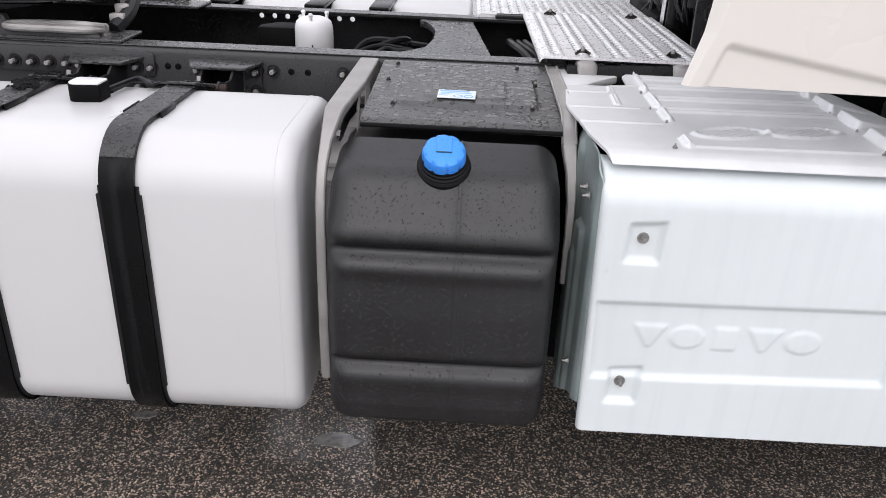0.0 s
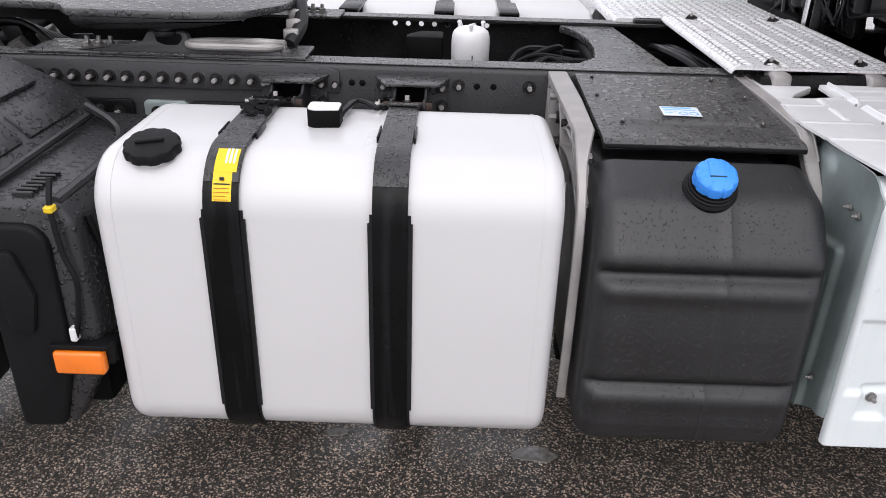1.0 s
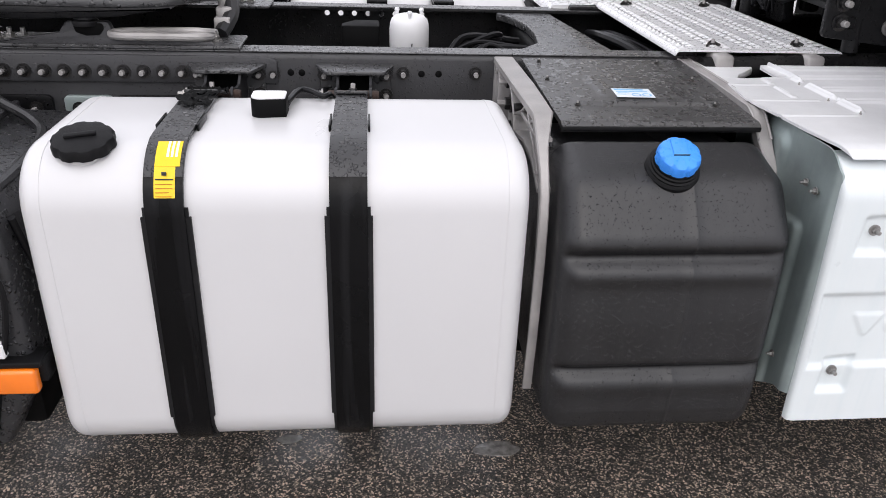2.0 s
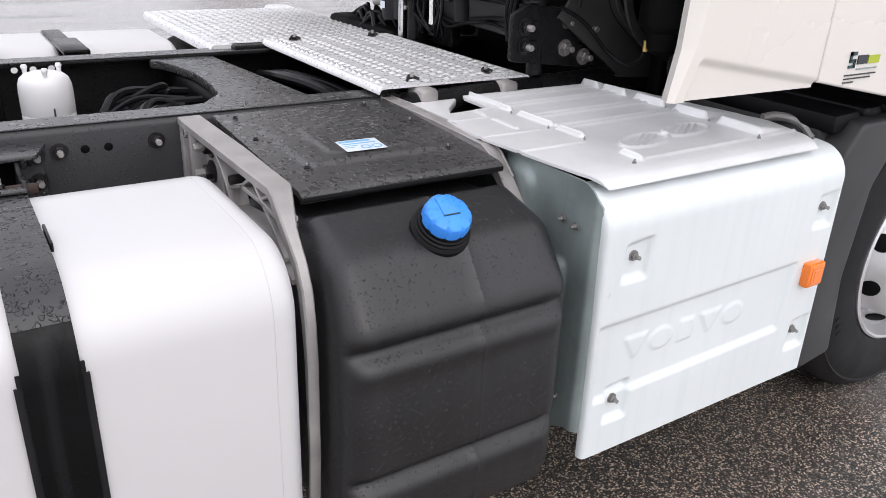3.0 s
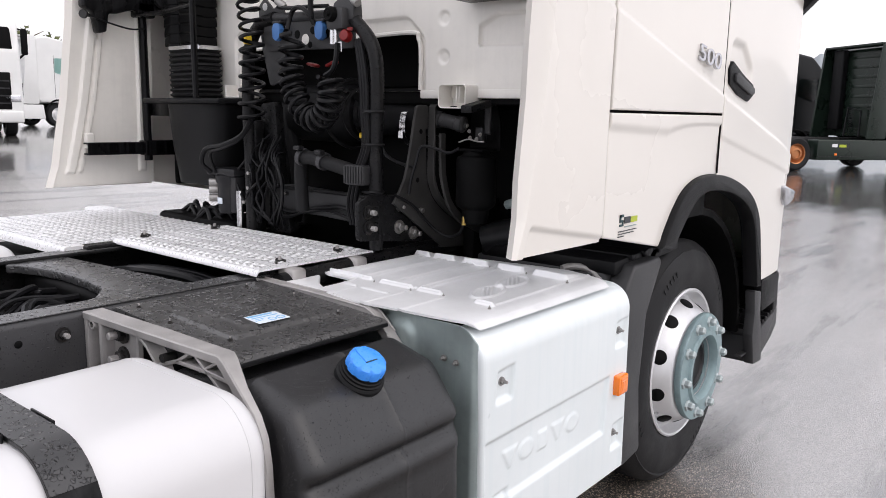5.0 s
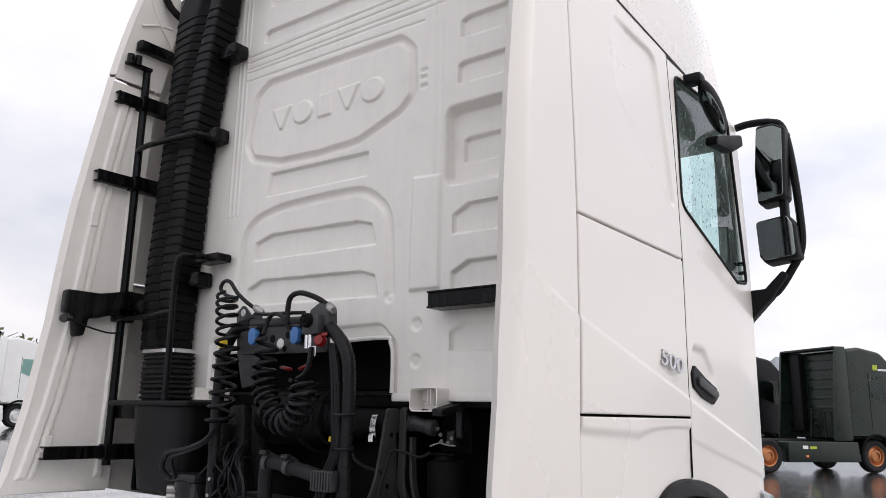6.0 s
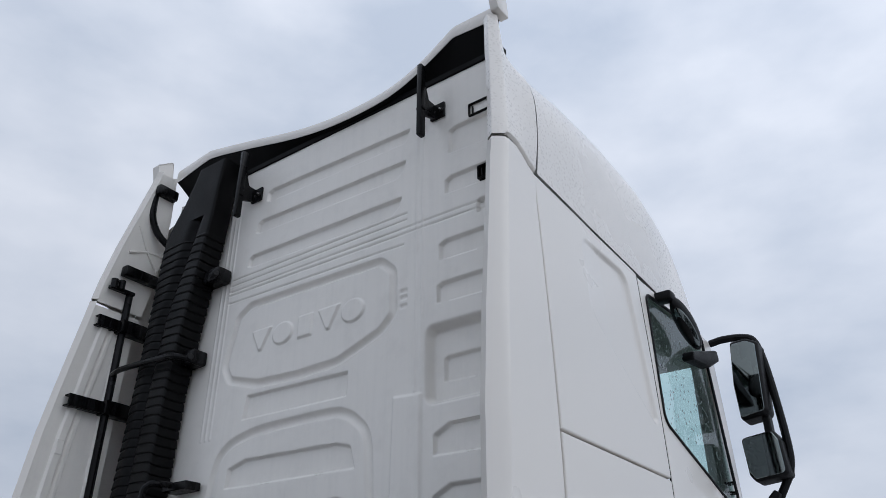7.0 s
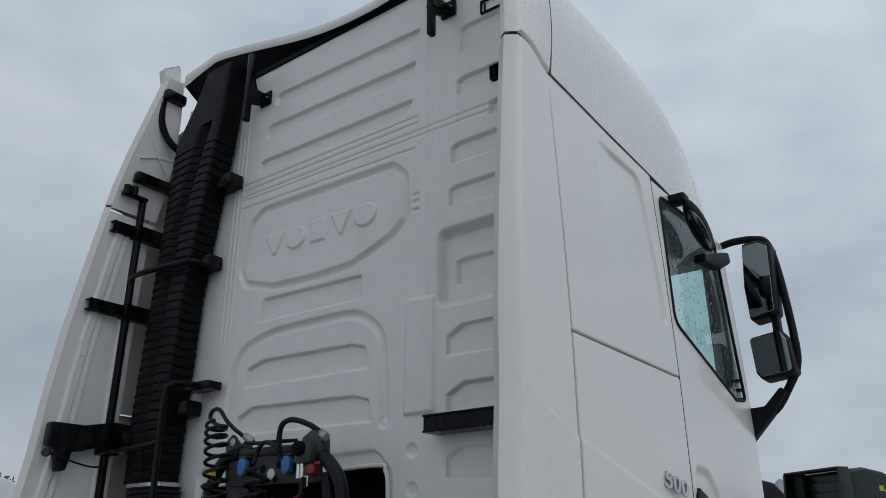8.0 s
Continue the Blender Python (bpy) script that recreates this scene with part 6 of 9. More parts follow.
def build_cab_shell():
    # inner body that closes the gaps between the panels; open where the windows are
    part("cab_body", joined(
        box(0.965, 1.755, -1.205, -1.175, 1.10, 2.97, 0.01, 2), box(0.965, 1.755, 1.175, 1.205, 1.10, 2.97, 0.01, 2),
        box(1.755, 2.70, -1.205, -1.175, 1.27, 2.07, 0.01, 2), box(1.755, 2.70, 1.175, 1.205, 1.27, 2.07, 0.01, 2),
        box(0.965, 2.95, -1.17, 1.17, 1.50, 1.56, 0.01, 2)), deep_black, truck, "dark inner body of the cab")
    part("cab_front", extruded(rounded([(2.62, -1.21), (2.80, -1.18), (3.02, -0.90), (3.08, 0), (3.02, 0.90), (2.80, 1.18), (2.62, 1.21), (2.60, 1.17), (2.95, 0.85), (3.0, 0), (2.95, -0.85), (2.60, -1.17)], 0.03, 4), 0.80, 2.05, "z", 0.01, 2), cab_paint, truck)
    part("front_bumper", extruded(rounded([(2.72, -1.19), (2.84, -1.16), (3.03, -0.90), (3.09, 0), (3.03, 0.90), (2.84, 1.16), (2.72, 1.19)], 0.03, 4), 0.34, 0.795, "z", 0.02, 2), dry_plastic, truck, "black plastic front bumper")
    part("a_pillar", box(2.66, 2.80, -1.19, -1.10, 2.0, 3.0, 0.02, 2), cab_paint, truck)
    part("a_pillar", box(2.66, 2.80, 1.10, 1.19, 2.0, 3.0, 0.02, 2), cab_paint, truck)
    for y in (-0.6, 0.6):
        part("seat", joined(box(1.75, 1.90, y - 0.24, y + 0.24, 1.95, 2.75, 0.06, 3), box(1.80, 2.3, y - 0.25, y + 0.25, 1.85, 2.0, 0.05, 3), box(1.76, 1.88, y - 0.14, y + 0.14, 2.72, 2.95, 0.05, 3)), cabin_grey, truck, "grey upholstered cab seat")
    part("dashboard", box(2.55, 2.95, -1.1, 1.1, 1.9, 2.12, 0.05, 3), deep_black, truck)


build_cab_shell()


def build_fairing(s):
    """The tall side deflector behind the cab: outer skin, chamfered rear edge and inner skin, in a lower and an upper piece."""
    def ridge(z):
        return (-0.042 if s > 0 else 0.0) + np.interp(z, [1.1, 1.2, 1.5, 1.85, 2.4, 2.7, 3.0, 3.2, 3.4, 3.6, 3.86], [0.400, 0.436, 0.500, 0.552, 0.602, 0.643, 0.686, 0.712, 0.745, 0.785, 0.838])

    def cham(z):
        return np.interp(z, [1.1, 1.3, 1.65, 2.1, 3.0, 3.86], [0.010, 0.026, 0.041, 0.052, 0.046, 0.030])

    def half(x, z):
        return side_y(x, np.minimum(z, 3.0)) - 0.078 * np.clip((z - 3.0) / 0.8, 0, 1.2) ** 1.7 - 0.020 * np.clip((z - 3.1) / 0.5, 0, 1)

    front = fairing_front

    def joint(u):
        # the joint between the two pieces falls towards the front
        return np.interp(u, [0.0, 0.25, 0.45, 0.62, 0.80, 1.0], [3.086, 3.092, 3.088, 3.068, 3.042, 3.024])

    def put(u, v, h):
        v = np.where(v < 2.99, v + (joint(u) - 0.007 - 2.985) * np.clip((v - 2.5) / 0.485, 0, 1), v + (joint(u) + 0.007 - 2.997) * np.clip((3.40 - v) / 0.403, 0, 1))
        r, c, w = ridge(v), cham(v), half(0.853, v)
        k = np.clip((u - 0.25) / 0.75, 0, 1)
        rise = np.clip((v - 3.026) / 0.69, 0, 0.99) ** 2.5
        meet = np.maximum(1.222 * np.sqrt(1 - rise ** 2) ** 0.35 + 0.004, w - 0.055)
        w = w + np.where(v > 3.03, (meet - w) * k ** 1.6 * np.clip((v - 3.03) / 0.10, 0, 1), 0)
        x = np.where(u < 0.05, r - c + 0.02 * (0.05 - u) / 0.05, np.where(u < 0.25, r - c * (0.25 - u) / 0.20, r + k * (front(v) - r)))
        y = np.where(u < 0.05, w - c - 0.03 * (0.05 - u) / 0.05, np.where(u < 0.25, w - c * np.clip((0.25 - u) / 0.20, 0, 1) ** 1.3, w))
        return x, s * (y + h * (u > 0.2)), v

    def lip(u, v, z0, z1):
        e = np.minimum(np.minimum(v - z0, z1 - v), (1 - u) * 0.4)
        return -0.012 * (1 - np.sqrt(np.clip(1 - (1 - np.clip(e / 0.012, 0, 1)) ** 2, 0, 1)))

    def low(u, v):
        x = 0.40 + (u - 0.25) / 0.75 * 0.45
        line = 1.768 - 0.246 * (x - 0.87)
        t = np.clip((line - v) / 0.014, 0, 1)
        k = 0.005 * t * t * (3 - 2 * t) * np.clip((x - 0.56) / 0.12, 0, 1)
        fold = np.clip((1.188 - 0.16 * (x - 0.43) - v) / 0.018, 0, 1) * np.clip((x - 0.425) / 0.015, 0, 1)
        return lip(u, v, 1.09, 2.985) + k * np.clip(1 - (line - v) / 0.35, 0, 1) - 0.010 * fold * fold * (3 - 2 * fold)

    def put_low(u, v, h):
        x, y, z = put(u, v, h)
        foot = np.interp(x, [0.38, 0.86], [1.111, 1.105])
        return x, y, np.where(v < 1.3, foot + (v - 1.10) / 0.20 * (1.30 - foot), z)
    f = part("side_fairing", field(0.0, 1.0, 1.10, 2.985, 0.0050, low, put_low, rim=0.006), cab_paint, truck, "cream-white side fairing with a chamfered rear edge", 60)

    def inner(u, v, h):
        r, c, w = ridge(v), cham(v), half(0.853, v)
        x = r - c + 0.02 + u * (front(v) - r + c - 0.02)
        rib = 0.014 * (np.clip(3 - 3 * np.abs(x - r - 0.06) / 0.024, 0, 1) + 0.7 * np.clip(3 - 3 * np.abs(x - r - 0.105) / 0.012, 0, 1) + np.clip(3 - 3 * np.abs(x - 0.795) / 0.022, 0, 1)) * (v < 3.0) * (v > 1.17)
        return x, s * (w - c - 0.028 - rib), v
    part("inner_skin", field(0.0, 1.0, 1.115, 3.06, 0.011, lambda u, v: 0 * u, inner), wall_paint, f)
    top = part("upper_fairing", field(0.0, 1.0, 2.997, 3.90 if s > 0 else 3.832, 0.0095, lambda u, v: lip(u, v, 2.997, 3.84), put), cab_wet, truck, "cream-white upper side deflector", 60)
    part("inner_skin", field(0.0, 1.0, 3.08, 3.89 if s > 0 else 3.825, 0.02, lambda u, v: 0 * u, inner), wall_paint, top)
    return f, top


near_fairing, near_top = build_fairing(-1)
far_fairing, far_top = build_fairing(1)


def build_roof():
    # moulded high roof: section by section from the rear edge forward
    def top_z(x):
        return np.interp(x, [0.88, 0.95, 1.2, 1.6, 2.0, 2.4, 2.7, 2.95, 3.05], [3.715, 3.72, 3.77, 3.80, 3.78, 3.67, 3.46, 3.13, 2.97])

    def put(u, v, h):
        # u runs forward, v runs across from the near eave over the top to the far eave
        a = (v - 0.5) * math.pi
        half = 1.222 * (1 - 0.10 * np.clip((u - 1.9) / 1.0, 0, 1.2) ** 2)
        y = half * np.sign(np.sin(a)) * np.abs(np.sin(a)) ** 0.35
        low = roof_base(u)
        z = low + np.maximum(top_z(u) - low, 0.003) * np.abs(np.cos(a)) ** 0.4
        pull = np.clip((1.25 - u) / 0.388, 0, 1)
        rear = fairing_front(z) + 0.006
        side = np.clip((np.abs(y) - 0.98) / 0.14, 0, 1)
        x = u + pull * (rear * side + 0.966 * (1 - side) - 0.862)
        return x, y, z
    return part("roof", field(0.862, 3.05, 0.0, 1.0, 0.008, lambda u, v: 0 * u, put), cab_wet, truck, "cream-white moulded high roof", 60)


build_roof()


def build_roof_spoiler():
    # the rear edge sweeps forward and down in the middle and stands up at the kinked ends
    EDGE_Y = [-1.10, -0.855, -0.68, -0.54, -0.36, -0.18, 0.02, 0.24, 0.46, 0.79, 1.06]
    EDGE_Z = [3.955, 3.960, 3.850, 3.795, 3.788, 3.793, 3.815, 3.865, 3.925, 3.995, 3.960]
    fine = np.linspace(-0.855, 0.79, 41)
    soft = np.interp(fine, EDGE_Y, EDGE_Z)
    for _ in range(14):
        soft[1:-1] = (soft[:-2] + 2 * soft[1:-1] + soft[2:]) / 4
    fy, fz = np.concatenate([[-1.10], fine, [1.06]]), np.concatenate([[3.955], soft, [3.960]])

    def edge_x(y):
        return 0.888 + 0.012 * np.clip(1 - (np.abs(y) / 0.85) ** 2, 0, 1)

    def edge_z(y):
        return np.interp(y, fy, fz)

    def put(u, v, h):
        # u across, v from the rear edge forward
        x = edge_x(u) + v * (1.20 - edge_x(u))
        z = edge_z(u) + (3.72 - edge_z(u)) * np.clip(v * 3.0, 0, 1) + h
        return x, u * (1 - 0.25 * np.clip(v * 2.2, 0, 1)), z
    sp = part("roof_spoiler", field(-1.10, 1.06, 0.0, 1.0, 0.02, lambda u, v: 0 * u, put), cab_paint, truck, "cream-white roof spoiler with a concave rear edge", 60)
    part("spoiler_edge", field(-1.10, 1.06, 0.0, 1.0, 0.02, lambda u, v: 0 * u, lambda u, v, h: (edge_x(u) - 0.004 * np.sin(v * 3.14), u, edge_z(u) - (0.050 + 0.02 * np.clip((np.abs(u) - 0.7) / 0.3, 0, 1)) * v)), cab_paint, sp)
    part("spoiler_underside", field(-1.10, 1.06, 0.0, 1.0, 0.02, lambda u, v: 0 * u, lambda u, v, h: (edge_x(u) + 0.002 + v * (0.98 - edge_x(u)), u * (1 - 0.10 * v), edge_z(u) - 0.050 - 0.02 * np.clip((np.abs(u) - 0.7) / 0.3, 0, 1) + (3.735 - edge_z(u) + 0.05) * v)), deep_black, sp, "black underside of the spoiler")
    part("seal_strip", box(0.922, 0.962, -1.08, 0.90, 3.728, 3.760, 0.004, 1), deep_black, sp)
    for s in (-1, 1):
        part("spoiler_end", extruded(rounded([(0.805, 3.842), (0.892, 3.842), (0.868, 4.030), (0.775, 3.962)], 0.010, 3), s * 1.142, s * 1.102, "y", 0.006, 2), cab_paint, sp)
    for y, zt, zb in ((-0.73, 3.76, 3.385), (0.40, 3.78, 3.40)):
        a = part("spoiler_stay", joined(box(0.810, 0.845, y - 0.012, y + 0.012, zb, zt, 0.005, 2), box(0.917, 0.929, y - 0.055, y + 0.020, 3.525, 3.600, 0.002, 1), extruded([(0.84, 3.50), (0.84, 3.70), (0.875, 3.60), (0.925, 3.60), (0.925, 3.53)], y - 0.006, y + 0.006, "y", 0), box(0.815, 0.84, y - 0.018, y + 0.018, 3.52, 3.53, 0.002, 1)), strap_steel, sp, "black steel stay for the spoiler")
        for dy in (-0.09, -0.05):
            bolt(M_SMALL, a, (0.917, y + dy + 0.05, 3.56), (-1, 0, 0), 1.0)


build_roof_spoiler()


# ---- walkway, rear frame and everything behind the cab ----
def build_treads():
    def dimples(u, v, pitch_u, pitch_v, u0, v0, pair=True):
        """Rows of raised, slit dimples."""
        r = np.round((u - u0) / pitch_u)
        cu = u0 + r * pitch_u
        off = np.where(np.mod(r, 2) > 0.5, pitch_v / 2, 0)
        cv = v0 + off + np.round((v - v0 - off) / pitch_v) * pitch_v
        d = np.hypot((u - cu) / 0.015, (v - cv) / 0.011)
        side = np.clip(-((u - cu) + (v - cv) * 0.6) / 0.012 - 0.2, 0, 1)
        keep = (np.mod(r, 3) < 1.5) if pair else np.ones(np.shape(u))
        return 0.0080 * np.clip(1.2 - d, 0, 1) ** 0.6 * (1 - 0.85 * side * (d < 1.2)) * keep

    def near_relief(u, v):
        e = np.minimum(np.minimum(u - 0.205, 0.700 - u), np.minimum(v + 0.462, 0.385 - v))
        return dimples(u, v, 0.0335, 0.036, 0.225, -0.44) * (e > 0.022)

    def bent(u, v, h, u0, u1, v0, v1, z):
        e = np.minimum(u - u0, u1 - u)
        return u, v, z + h - 0.013 * np.clip(1 - e / 0.012, 0, 1) ** 2
    n = part("tread_plate", field(0.205, 0.700, -0.462, 0.385, 0.0052, near_relief, lambda u, v, h: bent(u, v, h, 0.205, 0.700, -0.462, 0.385, 1.000), back=0.006), tread_metal, truck, "bright dimpled metal tread plate, wet", 50)
    for x, y in ((0.328, -0.415), (0.588, -0.395), (0.30, 0.33), (0.60, 0.33)):
        bolt(M_SMALL, n, (x, y, 1.001), (0, 0, 1), 1.4)
        part("clip_spring", tube(smooth_path([(x - 0.02, y - 0.01, 1.004), (x, y + 0.012, 1.012), (x + 0.02, y - 0.006, 1.005)], 5), 0.004, 6), black_bolt, n)

    def far_relief(u, v):
        e = np.minimum(np.minimum(u - 0.03, 0.72 - u), np.minimum(v - 0.395, 1.33 - v))
        return dimples(u, v, 0.037, 0.046, 0.06, 0.43, False) * (e > 0.03) * (u > 0.085)
    f = part("tread_plate", field(0.03, 0.72, 0.395, 1.33, 0.0065, far_relief, lambda u, v, h: bent(u, v, h, 0.03, 0.72, 0.395, 1.33, 0.985), back=0.02), tread_metal, truck, "bright dimpled metal tread plate over the far rail", 50)
    part("plate_end", extruded(rounded([(0.56, 1.32), (0.72, 1.32), (0.72, 1.46), (0.62, 1.46)], 0.03, 4), 0.962, 0.986, "z", 0.005), tread_metal, f)
    def slits(u0, u1, v0, v1, pu, pv, su, sv, pair, z):
        verts, faces = [], []
        for r in range(40):
            if pair and r % 3 > 1.5:
                continue
            cu = su + r * pu
            off = pv / 2 if r % 2 else 0
            for q in range(60):
                cv = sv + off + q * pv
                if cu - u0 < 0.022 or u1 - cu < 0.022 or cv - v0 < 0.022 or v1 - cv < 0.022:
                    continue
                i = len(verts)
                for k in range(7):
                    a = math.pi * (0.86 + 0.72 * k / 6)
                    for rad in (0.0128, 0.0160):
                        verts.append((cu + rad * 1.05 * math.cos(a), cv + rad * 0.8 * math.sin(a), z + 0.0022))
                faces += [(i + 2 * k, i + 2 * k + 1, i + 2 * k + 3, i + 2 * k + 2) for k in range(6)]
        return verts, faces
    tagged(part("punched_relief", slits(0.205, 0.700, -0.462, 0.385, 0.0335, 0.036, 0.225, -0.44, True, 1.0), deep_black, n, "dark punched slits", smooth=False), kind="stuff")
    tagged(part("punched_relief", slits(0.03, 0.72, 0.395, 1.33, 0.037, 0.046, 0.06, 0.43, False, 0.985), deep_black, f, "dark punched slits", smooth=False), kind="stuff")
    for x in (0.335, 0.60):
        part("pipe_clamp", box(x - 0.028, x + 0.028, -0.505, -0.425, 0.905, 0.993, 0.012, 3), cast_metal, n)
    part("support_leg", box(0.23, 0.29, -0.42, -0.36, 0.955, 0.998, 0.005, 1), chassis_black, n)
    part("support_leg", box(0.10, 0.68, 0.36, 0.42, 0.965, 0.985, 0.005, 1), chassis_black, f)


build_treads()


def build_far_tanks():
    far_out = [(-y, z) for y, z in TANK]
    for x0, x1 in ((-1.62, -0.375), (-0.345, 0.015)):
        t = part("fuel_tank", extruded(far_out, x0, x1, "x", 0.03, 4), tank_paint, truck, "white painted fuel tank on the far side", 50)
        for xc in ((-1.0, -0.62) if x0 < -1 else (-0.36,)):
            part("tank_strap", extruded(offset_outline(far_out, 0.010), xc - 0.03, xc + 0.03, "x", 0.004), strap_steel, t)
            part("strap_end", box(xc - 0.04, xc + 0.04, 0.52, 0.78, 0.952, 0.972, 0.006, 2), strap_steel, t)


build_far_tanks()


def build_fifth_wheel():
    out = rounded([(-2.30, -0.30), (-1.72, -0.36), (-1.655, -0.45), (-1.30, -0.452), (-1.17, -0.42), (-1.08, -0.28), (-1.06, 0), (-1.08, 0.28), (-1.17, 0.42), (-1.655, 0.45), (-2.30, 0.30), (-2.35, 0.16), (-1.80, 0.06), (-1.80, -0.06), (-2.35, -0.16)], [0.05, 0.05, 0.03, 0.06, 0.08, 0.1, 0.1, 0.1, 0.08, 0.06, 0.05, 0.05, 0.06, 0.06, 0.05], 6)
    f = part("fifth_wheel", extruded(out, 1.082, 1.104, "z", 0.006, 2), wet_steel, truck, "wet grey-black fifth wheel coupling plate")
    for s in (-1, 1):
        part("coupling_skirt", extruded(rounded([(-1.66, 1.084), (-1.64, 1.055), (-1.57, 1.048), (-1.31, 1.058), (-1.20, 1.075), (-1.13, 1.084)], 0.012, 3), min(s * 0.448, s * 0.38), max(s * 0.448, s * 0.38), "y", 0.006, 2), chassis_black, f)
        ped = rounded([(-1.74, 0.970), (-1.69, 0.978), (-1.47, 1.010), (-1.448, 1.040), (-1.340, 1.040), (-1.325, 1.000), (-1.08, 0.990), (-1.06, 0.970)], 0.010, 3)
        p = part("pedestal", extruded(ped, min(s * 0.41, s * 0.385), max(s * 0.41, s * 0.385), "y", 0.004), rail_grey, f, "black steel pedestal on the rail")
        part("pedestal_eye", extruded(rounded([(-1.432, 1.036), (-1.425, 1.012), (-1.40, 1.003), (-1.365, 1.005), (-1.352, 1.020), (-1.352, 1.036)], 0.008, 3), min(s * 0.4125, s * 0.409), max(s * 0.4125, s * 0.409), "y", 0.001), deep_black, p)
        part("pedestal_base", box(-1.80, -1.00, min(s * 0.425, s * 0.26), max(s * 0.425, s * 0.26), 0.972, 0.982, 0.003, 1), wet_steel, p)
        part("pivot_pin", lathe([(0, 1.028), (0.030, 1.028), (0.034, 1.034), (0.034, 1.042), (0.028, 1.046), (0.028, 1.085), (0, 1.085)], 20, Matrix.Translation((-1.40, s * 0.40, 0))), dark_steel, p)
        for x in (-1.655, -1.62, -1.585, -1.11, -1.075):
            bolt(M_BOLT, p, (x, s * 0.35, 0.983), (0, 0, 1), 0.95)
    loop = part("release_handle", hose([(-1.08, -0.33, 0.995), (-1.10, -0.405, 1.002), (-1.20, -0.425, 1.006), (-1.30, -0.425, 1.006), (-1.335, -0.41, 1.008), (-1.30, -0.395, 1.012), (-1.18, -0.39, 1.014), (-1.115, -0.392, 1.014), (-1.09, -0.38, 1.010), (-1.08, -0.33, 1.000)], 0.0115, 10), cast_metal, f, "grey looped release handle")
    # locking gear and valves in the gaps
    random.seed(9)
    for k in range(9):
        x, y, z = -1.95 + random.uniform(-.12, .2), -0.26 + random.uniform(-.08, .2), 0.93 + random.uniform(0, .07)
        part("lock_part", box(x - 0.03, x + 0.03, y - 0.02, y + 0.02, z - 0.03, z + 0.03, 0.006, 2, Matrix.Translation((x, y, z)) @ pose(0, 0, 0, random.uniform(-30, 30), random.uniform(-30, 30), 0) @ Matrix.Translation((-x, -y, -z))), dark_steel if k % 2 else bolt_steel, f)
    part("lock_rod", hose([(-1.09, -0.05, 1.12), (-1.06, -0.14, 1.08), (-1.05, -0.22, 1.03), (-1.07, -0.30, 0.99)], 0.022, 8), dark_steel, f)
    for k in range(5):
        part("lock_part", box(-1.09, -1.045, -0.10 - 0.045 * k, -0.075 - 0.045 * k, 1.085 - 0.022 * k, 1.12 - 0.022 * k, 0.005, 2), cast_metal, f)
    # black lines beside the coupling
    for k in range(5):
        part("cable", hose([(-2.3, -0.05 - 0.03 * k, 0.95), (-1.95, -0.12 - 0.02 * k, 0.98 + 0.01 * k), (-1.75, -0.22 - 0.02 * k, 0.955), (-1.6, -0.26, 0.90)], 0.010, 7), hose_rubber, truck)


build_fifth_wheel()


